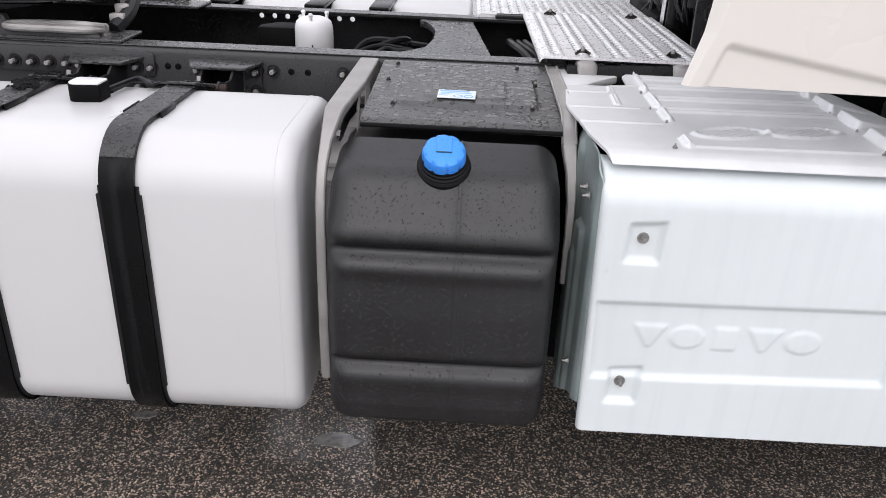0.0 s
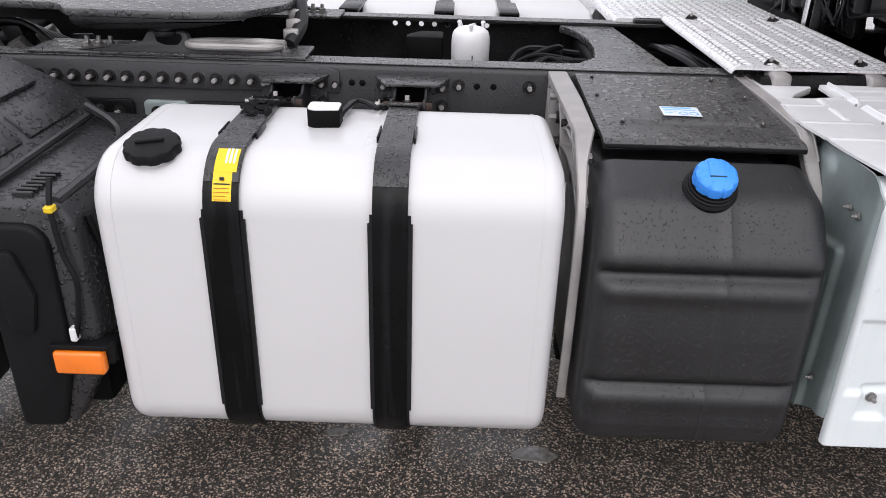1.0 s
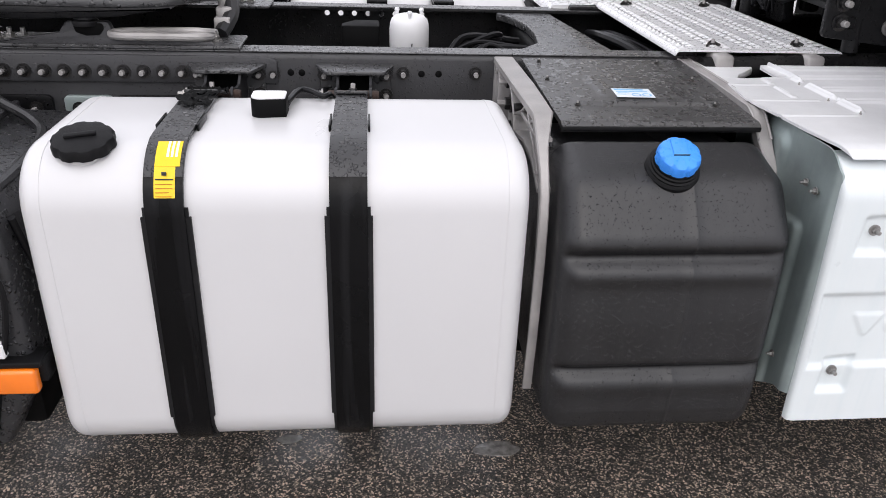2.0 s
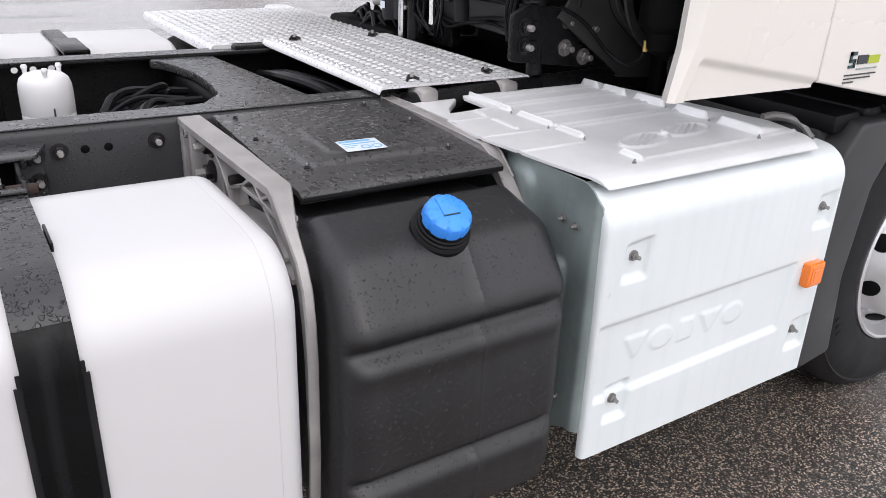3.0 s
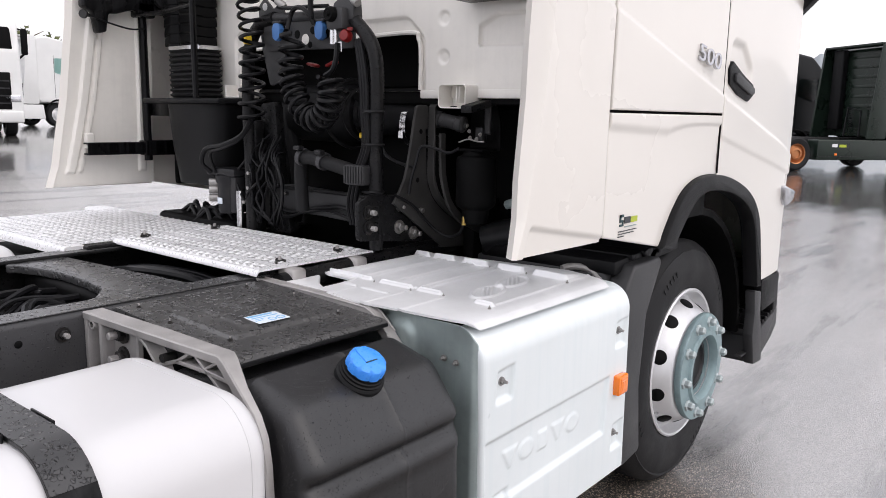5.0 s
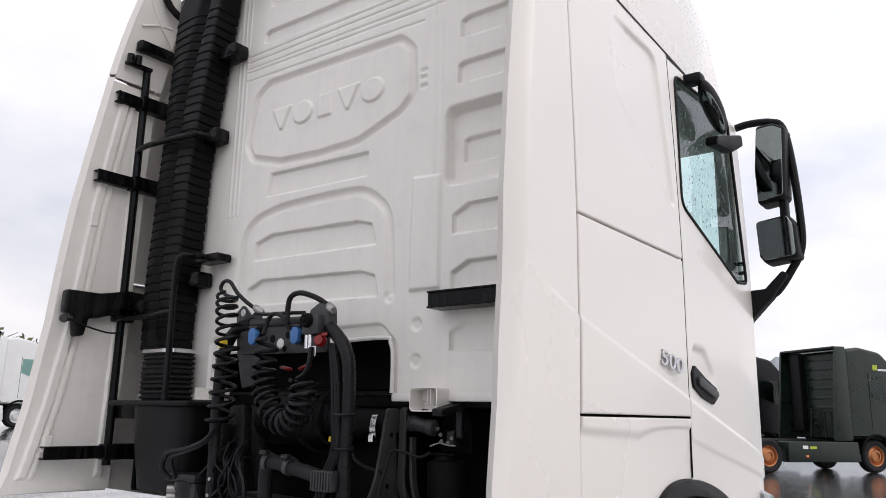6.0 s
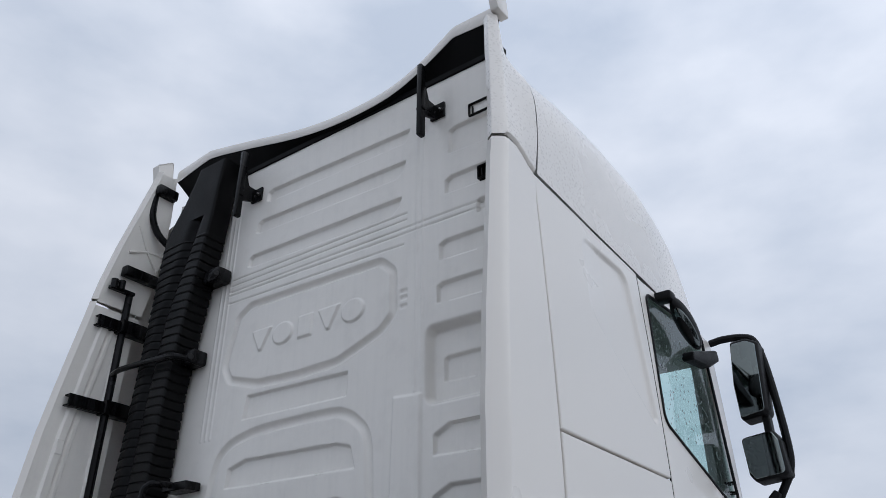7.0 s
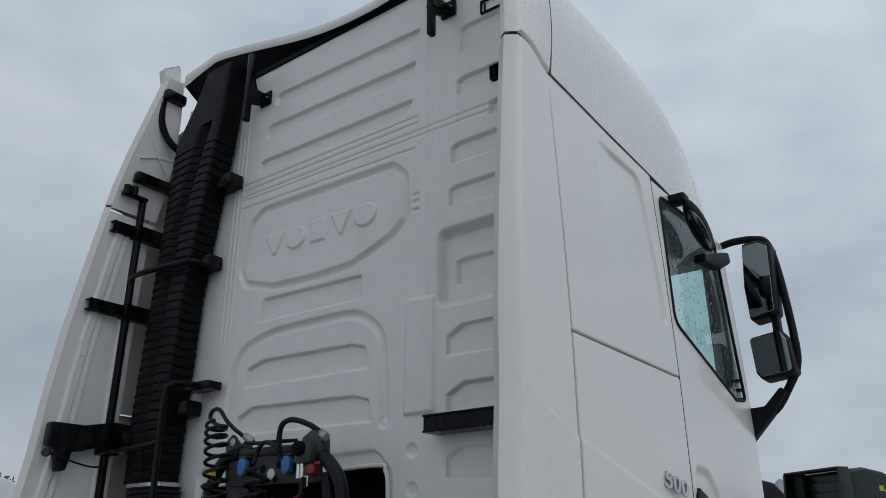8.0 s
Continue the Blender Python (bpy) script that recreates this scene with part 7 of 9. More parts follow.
def build_rear_guard():
    prof = [(-1.55, 0.28), (-1.55, 0.57), (-1.62, 0.76), (-1.78, 0.92), (-2.10, 1.00), (-2.6, 0.93), (-2.6, 1.00), (-2.15, 1.065), (-1.83, 1.02), (-1.62, 0.925), (-1.54, 0.850), (-1.37, 0.845), (-1.345, 0.80), (-1.335, 0.46), (-1.425, 0.285)]
    rad = [0.02, 0.08, 0.1, 0.12, 0.1, 0.02, 0.02, 0.15, 0.15, 0.1, 0.03, 0.02, 0.03, 0.06, 0.03]
    g = part("rear_mudguard", extruded(rounded(prof, rad, 6), -1.205, -0.56, "y", 0.02, 3), guard_plastic, truck, "black moulded plastic rear mudguard, rain-beaded", 40)
    side = rounded([(-1.55, 0.28), (-1.55, 0.57), (-1.63, 0.80), (-1.40, 0.80), (-1.40, 0.47), (-1.45, 0.285)], [0.02, 0.06, 0.06, 0.05, 0.05, 0.02], 5)
    part("guard_side", extruded(side, -1.222, -1.19, "y", 0.012, 3), dry_plastic, g)
    part("guard_pocket", extruded(rounded([(-1.56, 0.72), (-1.475, 0.752), (-1.442, 0.64), (-1.462, 0.545), (-1.515, 0.54), (-1.52, 0.62)], 0.02, 4), -1.236, -1.215, "y", 0.010, 2), dry_plastic, g)
    # raised fields on the crown
    for x0, x1, z0, z1 in ((-1.63, -1.56, 0.93, 0.87), (-1.82, -1.65, 1.016, 0.945), (-2.10, -1.86, 1.060, 1.028)):
        for y0, y1 in ((-1.15, -0.94), (-0.90, -0.66)):
            ang = math.degrees(math.atan2(z0 - z1, x1 - x0))
            m = Matrix.Translation(((x0 + x1) / 2, (y0 + y1) / 2, (z0 + z1) / 2 + 0.004)) @ pose(0, 0, 0, 0, ang, 0)
            L = math.hypot(x1 - x0, z1 - z0)
            part("raised_panel", moved(box(-L / 2 + 0.008, L / 2 - 0.008, -(y1 - y0) / 2, (y1 - y0) / 2, -0.012, 0.006, 0.006, 2), m), guard_plastic, g)
    part("edge_rib", tube(smooth_path([(-1.38, -1.19, 0.842), (-1.378, -1.0, 0.845), (-1.40, -0.8, 0.85), (-1.46, -0.70, 0.86), (-1.54, -0.66, 0.89)], 5), 0.013, 8), black_plastic, g)
    part("edge_rib", tube(smooth_path([(-1.53, -1.19, 0.862), (-1.53, -0.9, 0.866), (-1.53, -0.6, 0.87)], 5), 0.010, 8), black_plastic, g)
    for k in range(7):
        part("edge_rib", box(-1.475, -1.43, -1.18 + 0.02 * k, -1.172 + 0.02 * k, 0.845, 0.858, 0.002, 1), black_plastic, g)
    part("guard_skirt", box(-1.50, -1.36, -1.15, -0.60, 0.30, 0.80, 0.02, 2), deep_black, g)
    # lamp with its lead
    lamp = part("side_marker", joined(box(-1.440, -1.312, -1.232, -1.17, 0.505, 0.519, 0.004, 2), box(-1.345, -1.308, -1.215, -1.16, 0.46, 0.515, 0.006, 2)), dry_plastic, truck, "orange side marker in a black holder")
    part("lens", box(-1.434, -1.322, -1.240, -1.212, 0.446, 0.504, 0.008, 3), orange_lens, lamp, "orange reflector lens")
    part("cable", hose([(-1.377, -1.20, 0.90), (-1.376, -1.222, 0.84), (-1.368, -1.224, 0.74), (-1.352, -1.224, 0.68), (-1.362, -1.224, 0.60), (-1.381, -1.222, 0.53)], 0.0065, 8), hose_rubber, lamp)
    part("cable_tag", box(-1.385, -1.366, -1.236, -1.212, 0.835, 0.850, 0.003, 1), yellow_plastic, lamp, "yellow cable tag")
    part("connector", box(-1.389, -1.374, -1.232, -1.212, 0.528, 0.562, 0.003, 1), filter_white, lamp)
    part("cable", hose([(-1.34, -1.15, 0.80), (-1.325, -1.10, 0.62), (-1.33, -1.05, 0.5), (-1.325, -1.12, 0.40)], 0.008, 8), hose_rubber, lamp)
    w = part("rear_wheel", lathe([(0.28, -0.02), (0.32, 0.0), (0.42, 0.004), (0.46, -0.02), (0.495, -0.05), (0.4975, -0.30), (0.46, -0.33), (0.30, -0.32)], 64, Matrix.Translation((-2.18, -1.17, WZ)) @ pose(0, 0, 0, 90, 0, 0)), rubber, truck, "black tyre under the rear mudguard")
    part("rim", lathe([(0.29, -0.03), (0.27, -0.06), (0.20, -0.12), (0, -0.12)], 40, Matrix.Translation((-2.18, -1.17, WZ)) @ pose(0, 0, 0, 90, 0, 0)), rim_paint, w)
    w2 = part("rear_wheel", lathe([(0.28, -0.02), (0.32, 0.0), (0.42, 0.004), (0.46, -0.02), (0.495, -0.05), (0.4975, -0.30), (0.46, -0.33), (0.30, -0.32)], 64, Matrix.Translation((-2.18, 1.17, WZ)) @ pose(0, 0, 0, -90, 0, 0)), rubber, truck, "black tyre under the rear mudguard")
    part("rim", lathe([(0.29, -0.03), (0.27, -0.06), (0.20, -0.12), (0, -0.12)], 40, Matrix.Translation((-2.18, 1.17, WZ)) @ pose(0, 0, 0, -90, 0, 0)), rim_paint, w2)
    part("rear_axle", lathe([(0, -0.9), (0.09, -0.9), (0.09, -0.2), (0.2, -0.1), (0.2, 0.1), (0.09, 0.2), (0.09, 0.9), (0, 0.9)], 20, Matrix.Translation((-2.18, 0, WZ)) @ pose(0, 0, 0, 90, 0, 0)), dark_steel, truck)


build_rear_guard()


def build_snorkel():
    """Ribbed air intake stack behind the cab."""
    def section(z):
        c = np.interp(z, [1.7, 2.07, 2.6, 3.1, 3.42, 3.50, 3.60, 3.72, 3.8], [0.845, 0.845, 0.818, 0.770, 0.737, 0.709, 0.672, 0.634, 0.61])
        w = np.interp(z, [1.7, 2.07, 2.6, 3.1, 3.42, 3.50, 3.60, 3.72, 3.8], [0.122, 0.132, 0.130, 0.158, 0.178, 0.160, 0.131, 0.108, 0.10])
        d = np.interp(z, [1.7, 2.1, 3.8], [0.056, 0.060, 0.060])
        return c, w, d

    def put(u, v, h):
        c, w, d = section(v)
        a = u / 0.42 * 2 * math.pi
        y = c + (w + h) * np.tanh(1.9 * np.cos(a)) / math.tanh(1.9)
        x = 0.855 + (d + h) * np.tanh(3.0 * np.sin(a)) / math.tanh(3.0)
        return x, y, v

    def relief(u, v):
        u = u / 0.42
        ph = np.mod(v - 1.75 + 0.010 * np.cos(u * 12.6), 0.042)
        ribs = (v < 3.36) * (0.0028 * (1 - ph / 0.042) - 0.0034 * np.exp(-((ph - 0.038) / 0.0045) ** 2))
        cut = 0.75 + 0.5 * np.interp(v, [2.2, 2.65, 2.93, 3.27, 3.45], [0.048, 0.040, 0.040, -0.030, -0.058])
        mid = -0.026 * np.exp(-(((np.mod(u, 1) - cut) / 0.015) ** 2)) * (v < 3.47)
        return ribs + mid
    s = part("air_intake", field(0.0, 0.42, 1.745, 3.78, 0.0032, relief, put), stack_black, truck, "ribbed black plastic air intake stack", 40)
    part("clamp_band", extruded([(0.855 + 0.068 * math.copysign(abs(math.sin(a)) ** .35, math.sin(a)), 0.826 + 0.124 * math.copysign(abs(math.cos(a)) ** .35, math.cos(a))) for a in [2 * math.pi * k / 48 for k in range(48)]], 1.722, 1.745, "z", 0.002, 1), bright_steel, s, "bright steel band")

    def bellows(u, v):
        return 0.016 * np.abs(np.sin((v - 1.52) / 0.195 * math.pi * 9)) - 0.012

    def bput(u, v, h):
        a = u * 2 * math.pi
        cu, su = np.cos(a), np.sin(a)
        return 0.845 + (0.075 + h) * np.sign(su) * np.abs(su) ** 0.45, 0.800 + (0.120 + h) * np.sign(cu) * np.abs(cu) ** 0.45, v
    part("bellows", field(0.0, 1.0, 1.515, 1.725, 0.006, bellows, bput), rubber, s, "black rubber bellows")
    part("lid_bracket", box(0.80, 0.94, 0.90, 1.155, 1.435, 1.500, 0.008, 2), strap_steel, s)
    part("filter_lid", box(0.68, 0.95, 0.40, 0.98, 1.492, 1.515, 0.010, 2), dry_plastic, s)
    sect = lambda k: [(0.82 + (0.12 - 0.02 * k) * math.copysign(abs(math.sin(a)) ** .4, math.sin(a)), 0.64 + (0.21 - 0.04 * k) * math.copysign(abs(math.cos(a)) ** .4, math.cos(a))) for a in [2 * math.pi * j / 40 for j in range(40)]]
    bm = bmesh.new()
    rings = [[bm.verts.new((p[0], p[1], z)) for p in sect(k)] for k, z in ((0, 1.49), (0.1, 1.44), (0.5, 1.30), (1.0, 1.20), (1.2, 1.15))]
    for a, b in zip(rings, rings[1:]):
        for i in range(40):
            bm.faces.new((a[i], a[(i + 1) % 40], b[(i + 1) % 40], b[i]))
    bm.faces.new(rings[-1])
    bmesh.ops.recalc_face_normals(bm, faces=bm.faces)
    part("filter_housing", bm, dry_plastic, truck, "black air filter housing below the stack", 40)
    # brackets that hold the stack to the wall
    for y, z in ((0.555, 3.13), (0.65, 2.73), (0.69, 2.05)):
        b = part("stack_bracket", joined(box(0.84, 0.925, y - 0.06, y + 0.10, z - 0.03, z + 0.04, 0.012, 2)), strap_steel, s)
        part("bracket_knob", lathe([(0, 0.022), (0.013, 0.022), (0.016, 0.016), (0.016, -0.008), (0.010, -0.014), (0.010, -0.05)], 16, turned((0.83, y - 0.05, z - 0.01), (-0.4, -1, 0))), rubber, b)
    part("stay_bar", box(0.84, 0.92, 0.50, 0.66, 2.125, 2.160, 0.004, 1), strap_steel, s)
    part("hoop_bar", hose([(0.78, 1.13, 2.73), (0.765, 1.05, 2.735), (0.76, 0.90, 2.73), (0.765, 0.68, 2.72), (0.80, 0.61, 2.715), (0.90, 0.60, 2.71)], 0.014, 10), strap_steel, truck, "black bent tube across the stack")
    part("grab_tube", hose([(0.92, 0.60, 2.150), (0.80, 0.61, 2.150), (0.755, 0.635, 2.14), (0.742, 0.648, 2.08), (0.742, 0.648, 1.8), (0.742, 0.645, 1.51)], 0.014, 10), strap_steel, truck, "black bent grab tube")
    part("link_rod", hose([(0.76, 1.12, 1.89), (0.745, 0.9, 1.885), (0.745, 0.65, 1.90)], 0.010, 8), strap_steel, truck)


build_snorkel()


def build_far_fairing_gear():
    rod = part("support_rod", tube([(0.79, 1.135, 1.225), (0.79, 1.135, 2.2), (0.785, 1.13, 3.17)], 0.019, 12), strap_steel, truck, "long black upright rod inside the far fairing")
    for z, x0, x1 in ((1.285, 0.49, 0.93), (2.562, 0.585, 0.93), (2.98, 0.64, 0.93)):
        b = part("cross_bar", joined(box(x0, x1, 1.112, 1.122, z - 0.028, z + 0.028, 0.003, 1), box(x0, x1, 1.118, 1.16, z + 0.020, z + 0.028, 0.003, 1), box(x0, x1, 1.125, 1.16, z - 0.028, z - 0.020, 0.003, 1)), strap_steel, truck, "black channel bar on the far fairing")
        part("rod_clamp", box(0.755, 0.93, 1.09, 1.16, z - 0.035, z + 0.035, 0.008, 2), strap_steel, b)
    br = part("latch_bracket", extruded(rounded([(0.50, 1.90), (0.50, 2.0), (0.66, 2.0), (0.80, 2.03), (0.95, 2.02), (0.95, 1.90), (0.72, 1.905), (0.66, 1.885), (0.615, 1.88), (0.60, 1.80), (0.56, 1.79), (0.545, 1.88)], 0.012, 3), 1.10, 1.15, "y", 0.008, 2), strap_steel, truck, "black steel latch bracket on the far fairing")
    part("latch_pin", lathe([(0, 0.03), (0.018, 0.03), (0.02, 0.02), (0.008, 0.018), (0.008, -0.03)], 12, turned((0.51, 1.10, 1.865), (-0.8, -0.6, 0))), black_bolt, br)
    part("latch_knob", lathe([(0, 0.035), (0.03, 0.03), (0.034, 0), (0.02, -0.03)], 16, turned((0.86, 1.08, 1.96), (-0.3, -1, 0))), rubber, br)
    part("cable", hose([(0.52, 1.10, 1.865), (0.6, 1.09, 1.84), (0.7, 1.08, 1.82), (0.78, 1.10, 1.83)], 0.004, 6), hose_rubber, br)
    part("rod_foot", box(0.75, 0.84, 1.10, 1.17, 1.88, 1.95, 0.010, 2), strap_steel, rod)
    tp = part("rod_top", joined(box(0.66, 0.80, 1.10, 1.13, 3.155, 3.175, 0.004, 1), lathe([(0, 0.03), (0.018, 0.03), (0.018, -0.02), (0, -0.02)], 12, Matrix.Translation((0.68, 1.11, 3.18))), lathe([(0, 0.03), (0.018, 0.03), (0.018, -0.02), (0, -0.02)], 12, Matrix.Translation((0.72, 1.11, 3.185)))), strap_steel, rod)
    part("hinge_arm", box(0.71, 0.95, 1.08, 1.13, 3.245, 3.30, 0.008, 2), strap_steel, truck, "black hinge arm on the upper fairing")
    part("gooseneck", hose([(0.96, 1.04, 3.465), (0.90, 1.06, 3.49), (0.84, 1.075, 3.54), (0.80, 1.085, 3.62), (0.79, 1.085, 3.71), (0.795, 1.085, 3.80)], 0.019, 10), strap_steel, truck, "black curved hinge neck")
    part("gooseneck_foot", box(0.775, 0.90, 1.03, 1.095, 3.755, 3.815, 0.012, 2), strap_steel, truck)
    for p in (((0.90, 1.115, 3.34), (0.825, 1.115, 3.43), (0.745, 1.10, 3.55)), ((0.92, 1.115, 3.44), (0.825, 1.115, 3.43), (0.725, 1.115, 3.39))):
        part("stiffening_rib", tube(list(p), 0.006, 6), wall_paint, far_top)
    for z in (1.95, 2.35, 1.32):
        part("strip_clip", box(0.50 + (z - 1.3) * 0.09, 0.54 + (z - 1.3) * 0.09, 1.15, 1.175, z - 0.035, z + 0.035, 0.005, 1), wall_paint, far_fairing)


build_far_fairing_gear()


def build_hose_station():
    bar = part("hose_rail", tube([(0.74, 0.10, 1.811), (0.74, -0.06, 1.807), (0.74, -0.25, 1.802)], 0.018, 12), grey_plastic, truck, "dark tube rail carrying the trailer hoses")
    main = part("hose_mast", hose([(0.74, -0.22, 1.803), (0.73, -0.30, 1.800), (0.722, -0.363, 1.758), (0.72, -0.422, 1.701), (0.72, -0.450, 1.626), (0.72, -0.453, 1.492), (0.718, -0.450, 1.358), (0.716, -0.453, 1.197), (0.716, -0.456, 1.0)], 0.024, 14), chassis_black, truck, "thick bent dark steel mast tube")
    part("hose_mast", hose([(0.74, 0.10, 1.811), (0.742, 0.20, 1.79), (0.742, 0.265, 1.70), (0.74, 0.28, 1.5), (0.74, 0.275, 1.25), (0.74, 0.272, 0.98)], 0.024, 14), chassis_black, truck)
    ear = part("mount_plate", extruded(rounded([(0.194, 1.70), (0.215, 1.86), (0.175, 1.892), (0.125, 1.845), (0.075, 1.872), (0.055, 1.80), (0.055, 1.69), (0.075, 1.58), (0.15, 1.56)], 0.015, 3), 0.748, 0.760, "x", 0.003), grey_plastic, truck, "grey steel plate for the couplings")
    part("plate_hole", lathe([(0, .002), (.013, .002), (.015, 0)], 14, turned((0.748, 0.172, 1.858), (-1, 0, 0))), filter_white, ear)
    panel = part("coupling_panel", extruded(rounded([(-0.328, 1.685), (-0.325, 1.782), (0.165, 1.80), (0.162, 1.692)], 0.015, 3), 0.735, 0.747, "x", 0.003), grey_plastic, truck, "grey coupling panel with punched openings")
    for y, z in ((0.053, 1.757), (-0.183, 1.750)):
        flap = part("socket_flap", extruded(rounded([(y - 0.020, z - 0.024), (y - 0.024, z + 0.010), (y - 0.014, z + 0.030), (y + 0.014, z + 0.030), (y + 0.024, z + 0.010), (y + 0.020, z - 0.024), (y, z - 0.036)], 0.008, 4), 0.700, 0.726, "x", 0.006, 2), blue_flap, panel, "blue socket flap")
        part("flap_hinge", box(0.702, 0.737, y - 0.024, y + 0.024, z + 0.028, z + 0.038, 0.003, 1), grey_plastic, flap)
        part("socket_body", lathe([(0, 0.02), (0.022, 0.02), (0.026, 0.01), (0.026, -0.02)], 18, turned((0.735, y, z - 0.002), (-1, 0, 0))), deep_black, panel)
    for y, z, r in ((-0.03, 1.745, 0.014), (-0.075, 1.725, 0.018), (-0.115, 1.755, 0.012), (-0.10, 1.705, 0.010)):
        part("panel_hole", lathe([(0, .002), (r, .002), (r + .002, 0)], 16, turned((0.735, y, z), (-1, 0, 0))), wall_paint if r == 0.018 else deep_black, panel)
    cp = part("coupling_block", joined(box(0.672, 0.735, -0.335, -0.252, 1.742, 1.815, 0.012, 2), extruded(rounded([(-0.362, 1.775), (-0.355, 1.845), (-0.315, 1.862), (-0.262, 1.835), (-0.252, 1.76)], 0.015, 3), 0.70, 0.745, "x", 0.005, 2)), grey_plastic, truck, "dark coupling block with a round face")
    part("block_face", lathe([(0, 0.02), (0.006, 0.022), (0.010, 0.014), (0.020, 0.016), (0.026, 0.006), (0.026, -0.01)], 20, turned((0.668, -0.285, 1.793), (-1, 0, 0))), deep_black, cp)
    for y in (-0.270, -0.288):
        part("steel_pin", lathe([(0, 0.026), (0.006, 0.026), (0.007, 0.02), (0.007, -0.026), (0, -0.026)], 10, Matrix.Translation((0.685, y, 1.722))), bright_steel, cp)
    cap = part("red_cap", lathe([(0, 0.016), (0.016, 0.014), (0.021, 0.006), (0.021, -0.012), (0.014, -0.02)], 18, turned((0.690, -0.333, 1.722), (-1, -0.3, 0.1))), red_plastic, cp, "red plastic coupling cap")
    part("cap_tab", box(0.682, 0.690, -0.372, -0.345, 1.736, 1.748, 0.003, 1), red_plastic, cap)
    part("steel_tab", box(0.690, 0.693, -0.312, -0.294, 1.668, 1.705, 0.002, 1), bright_steel, cp)
    part("yellow_cap", lathe([(0, 0.016), (0.016, 0.014), (0.018, -0.010), (0, -0.012)], 14, turned((0.71, 0.232, 1.735), (-1, 0.3, 0))), yellow_plastic, truck, "yellow coupling cap")
    for y, a in ((-0.085, 12), (-0.185, -18)):
        part("red_cap", box(0.745, 0.775, y - 0.028, y + 0.022, 1.630, 1.642, 0.006, 2, Matrix.Translation((0.75, y, 1.636)) @ pose(0, 0, 0, a, 0, 0) @ Matrix.Translation((-0.75, -y, -1.636))), red_plastic, truck)
    # coiled air and electric lines
    part("coiled_hose", coil([(0.685, 0.200, 1.925), (0.68, 0.186, 1.857), (0.68, 0.170, 1.764), (0.68, 0.169, 1.658), (0.685, 0.180, 1.544), (0.69, 0.196, 1.425)], 11.5, lambda t: 0.037 + 0.012 * t, 0.0070, 7), hose_rubber, truck, "coiled black air hose hanging straight")
    part("hose_lead", hose([(0.70, 0.155, 1.91), (0.70, 0.22, 1.925), (0.70, 0.262, 1.955), (0.70, 0.245, 1.983), (0.70, 0.205, 1.978), (0.70, 0.158, 1.933), (0.705, 0.105, 1.893), (0.715, 0.045, 1.857)], 0.008, 8), hose_rubber, truck)
    part("hose_fitting", lathe([(0, .026), (.010, .026), (.014, .018), (.014, -.018), (.009, -.026)], 10, turned((0.72, 0.045, 1.858), (-0.2, 1, 0.6))), bolt_steel, truck)
    part("coiled_hose", coil([(0.675, -0.075, 1.738), (0.672, -0.066, 1.645), (0.67, -0.074, 1.573), (0.67, -0.098, 1.515), (0.67, -0.154, 1.452), (0.67, -0.217, 1.440), (0.67, -0.263, 1.475), (0.67, -0.280, 1.525), (0.672, -0.273, 1.588)], 17, 0.040, 0.0080, 7), hose_rubber, truck, "coiled black hose hanging in a loop")
    part("hose_lead", hose([(0.675, -0.045, 1.755), (0.69, -0.045, 1.80), (0.69, -0.070, 1.828), (0.69, -0.110, 1.828), (0.69, -0.145, 1.805), (0.70, -0.163, 1.770)], 0.0085, 8), hose_rubber, truck)
    part("hose_lead", hose([(0.675, -0.245, 1.59), (0.68, -0.278, 1.61), (0.684, -0.292, 1.65), (0.688, -0.293, 1.70)], 0.0095, 8), hose_rubber, truck)
    part("hose_lead", hose([(0.69, -0.160, 1.79), (0.69, -0.157, 1.845), (0.69, -0.170, 1.888), (0.69, -0.221, 1.899), (0.70, -0.290, 1.878), (0.715, -0.345, 1.845)], 0.010, 8), hose_rubber, truck)
    part("hose_fitting", lathe([(0, .028), (.012, .028), (.017, .018), (.017, -.018), (.011, -.028)], 10, turned((0.715, -0.350, 1.838), (-0.3, -1, -0.5))), bolt_steel, truck)
    part("hose_lead", hose([(0.72, 0.06, 1.845), (0.71, -0.02, 1.836), (0.71, -0.12, 1.834), (0.715, -0.22, 1.83)], 0.007, 8), hose_rubber, truck)
    for k in range(3):
        part("cable", hose([(0.71, -0.365 - 0.010 * k, 1.71), (0.70, -0.395 - 0.013 * k, 1.585), (0.695, -0.408 - 0.012 * k, 1.465), (0.695, -0.415 - 0.012 * k, 1.358), (0.69, -0.385 - 0.014 * k, 1.275), (0.685, -0.350 - 0.018 * k, 1.164), (0.69, -0.36 - 0.016 * k, 1.08)], 0.0085, 8), hose_rubber, truck)
    for z in (1.47, 1.36, 1.20):
        part("cable_tie", lathe([(0.036, -0.005), (0.040, 0), (0.036, 0.005), (0.032, 0)], 16, Matrix.Translation((0.712, -0.444, z)), True), hose_rubber, main)
    # clamped cross pipe
    pipe = part("coolant_pipe", hose([(0.72, -0.065, 1.10), (0.712, -0.066, 1.24), (0.705, -0.085, 1.292), (0.70, -0.13, 1.302), (0.70, -0.209, 1.290), (0.695, -0.29, 1.279), (0.69, -0.36, 1.268)], 0.025, 12), rubber, truck, "black rubber coolant pipe")
    for y, z in ((-0.092, 1.302), (-0.205, 1.292)):
        part("pipe_clamp", lathe([(0.027, -0.010), (0.033, -0.010), (0.033, 0.010), (0.027, 0.010)], 18, turned((0.702, y, z), (0, 1, 0.25)), True), rail_grey, pipe)
        part("clamp_screw", box(0.662, 0.69, y - 0.022, y + 0.012, z + 0.026, z + 0.042, 0.004, 1), dark_steel, pipe)
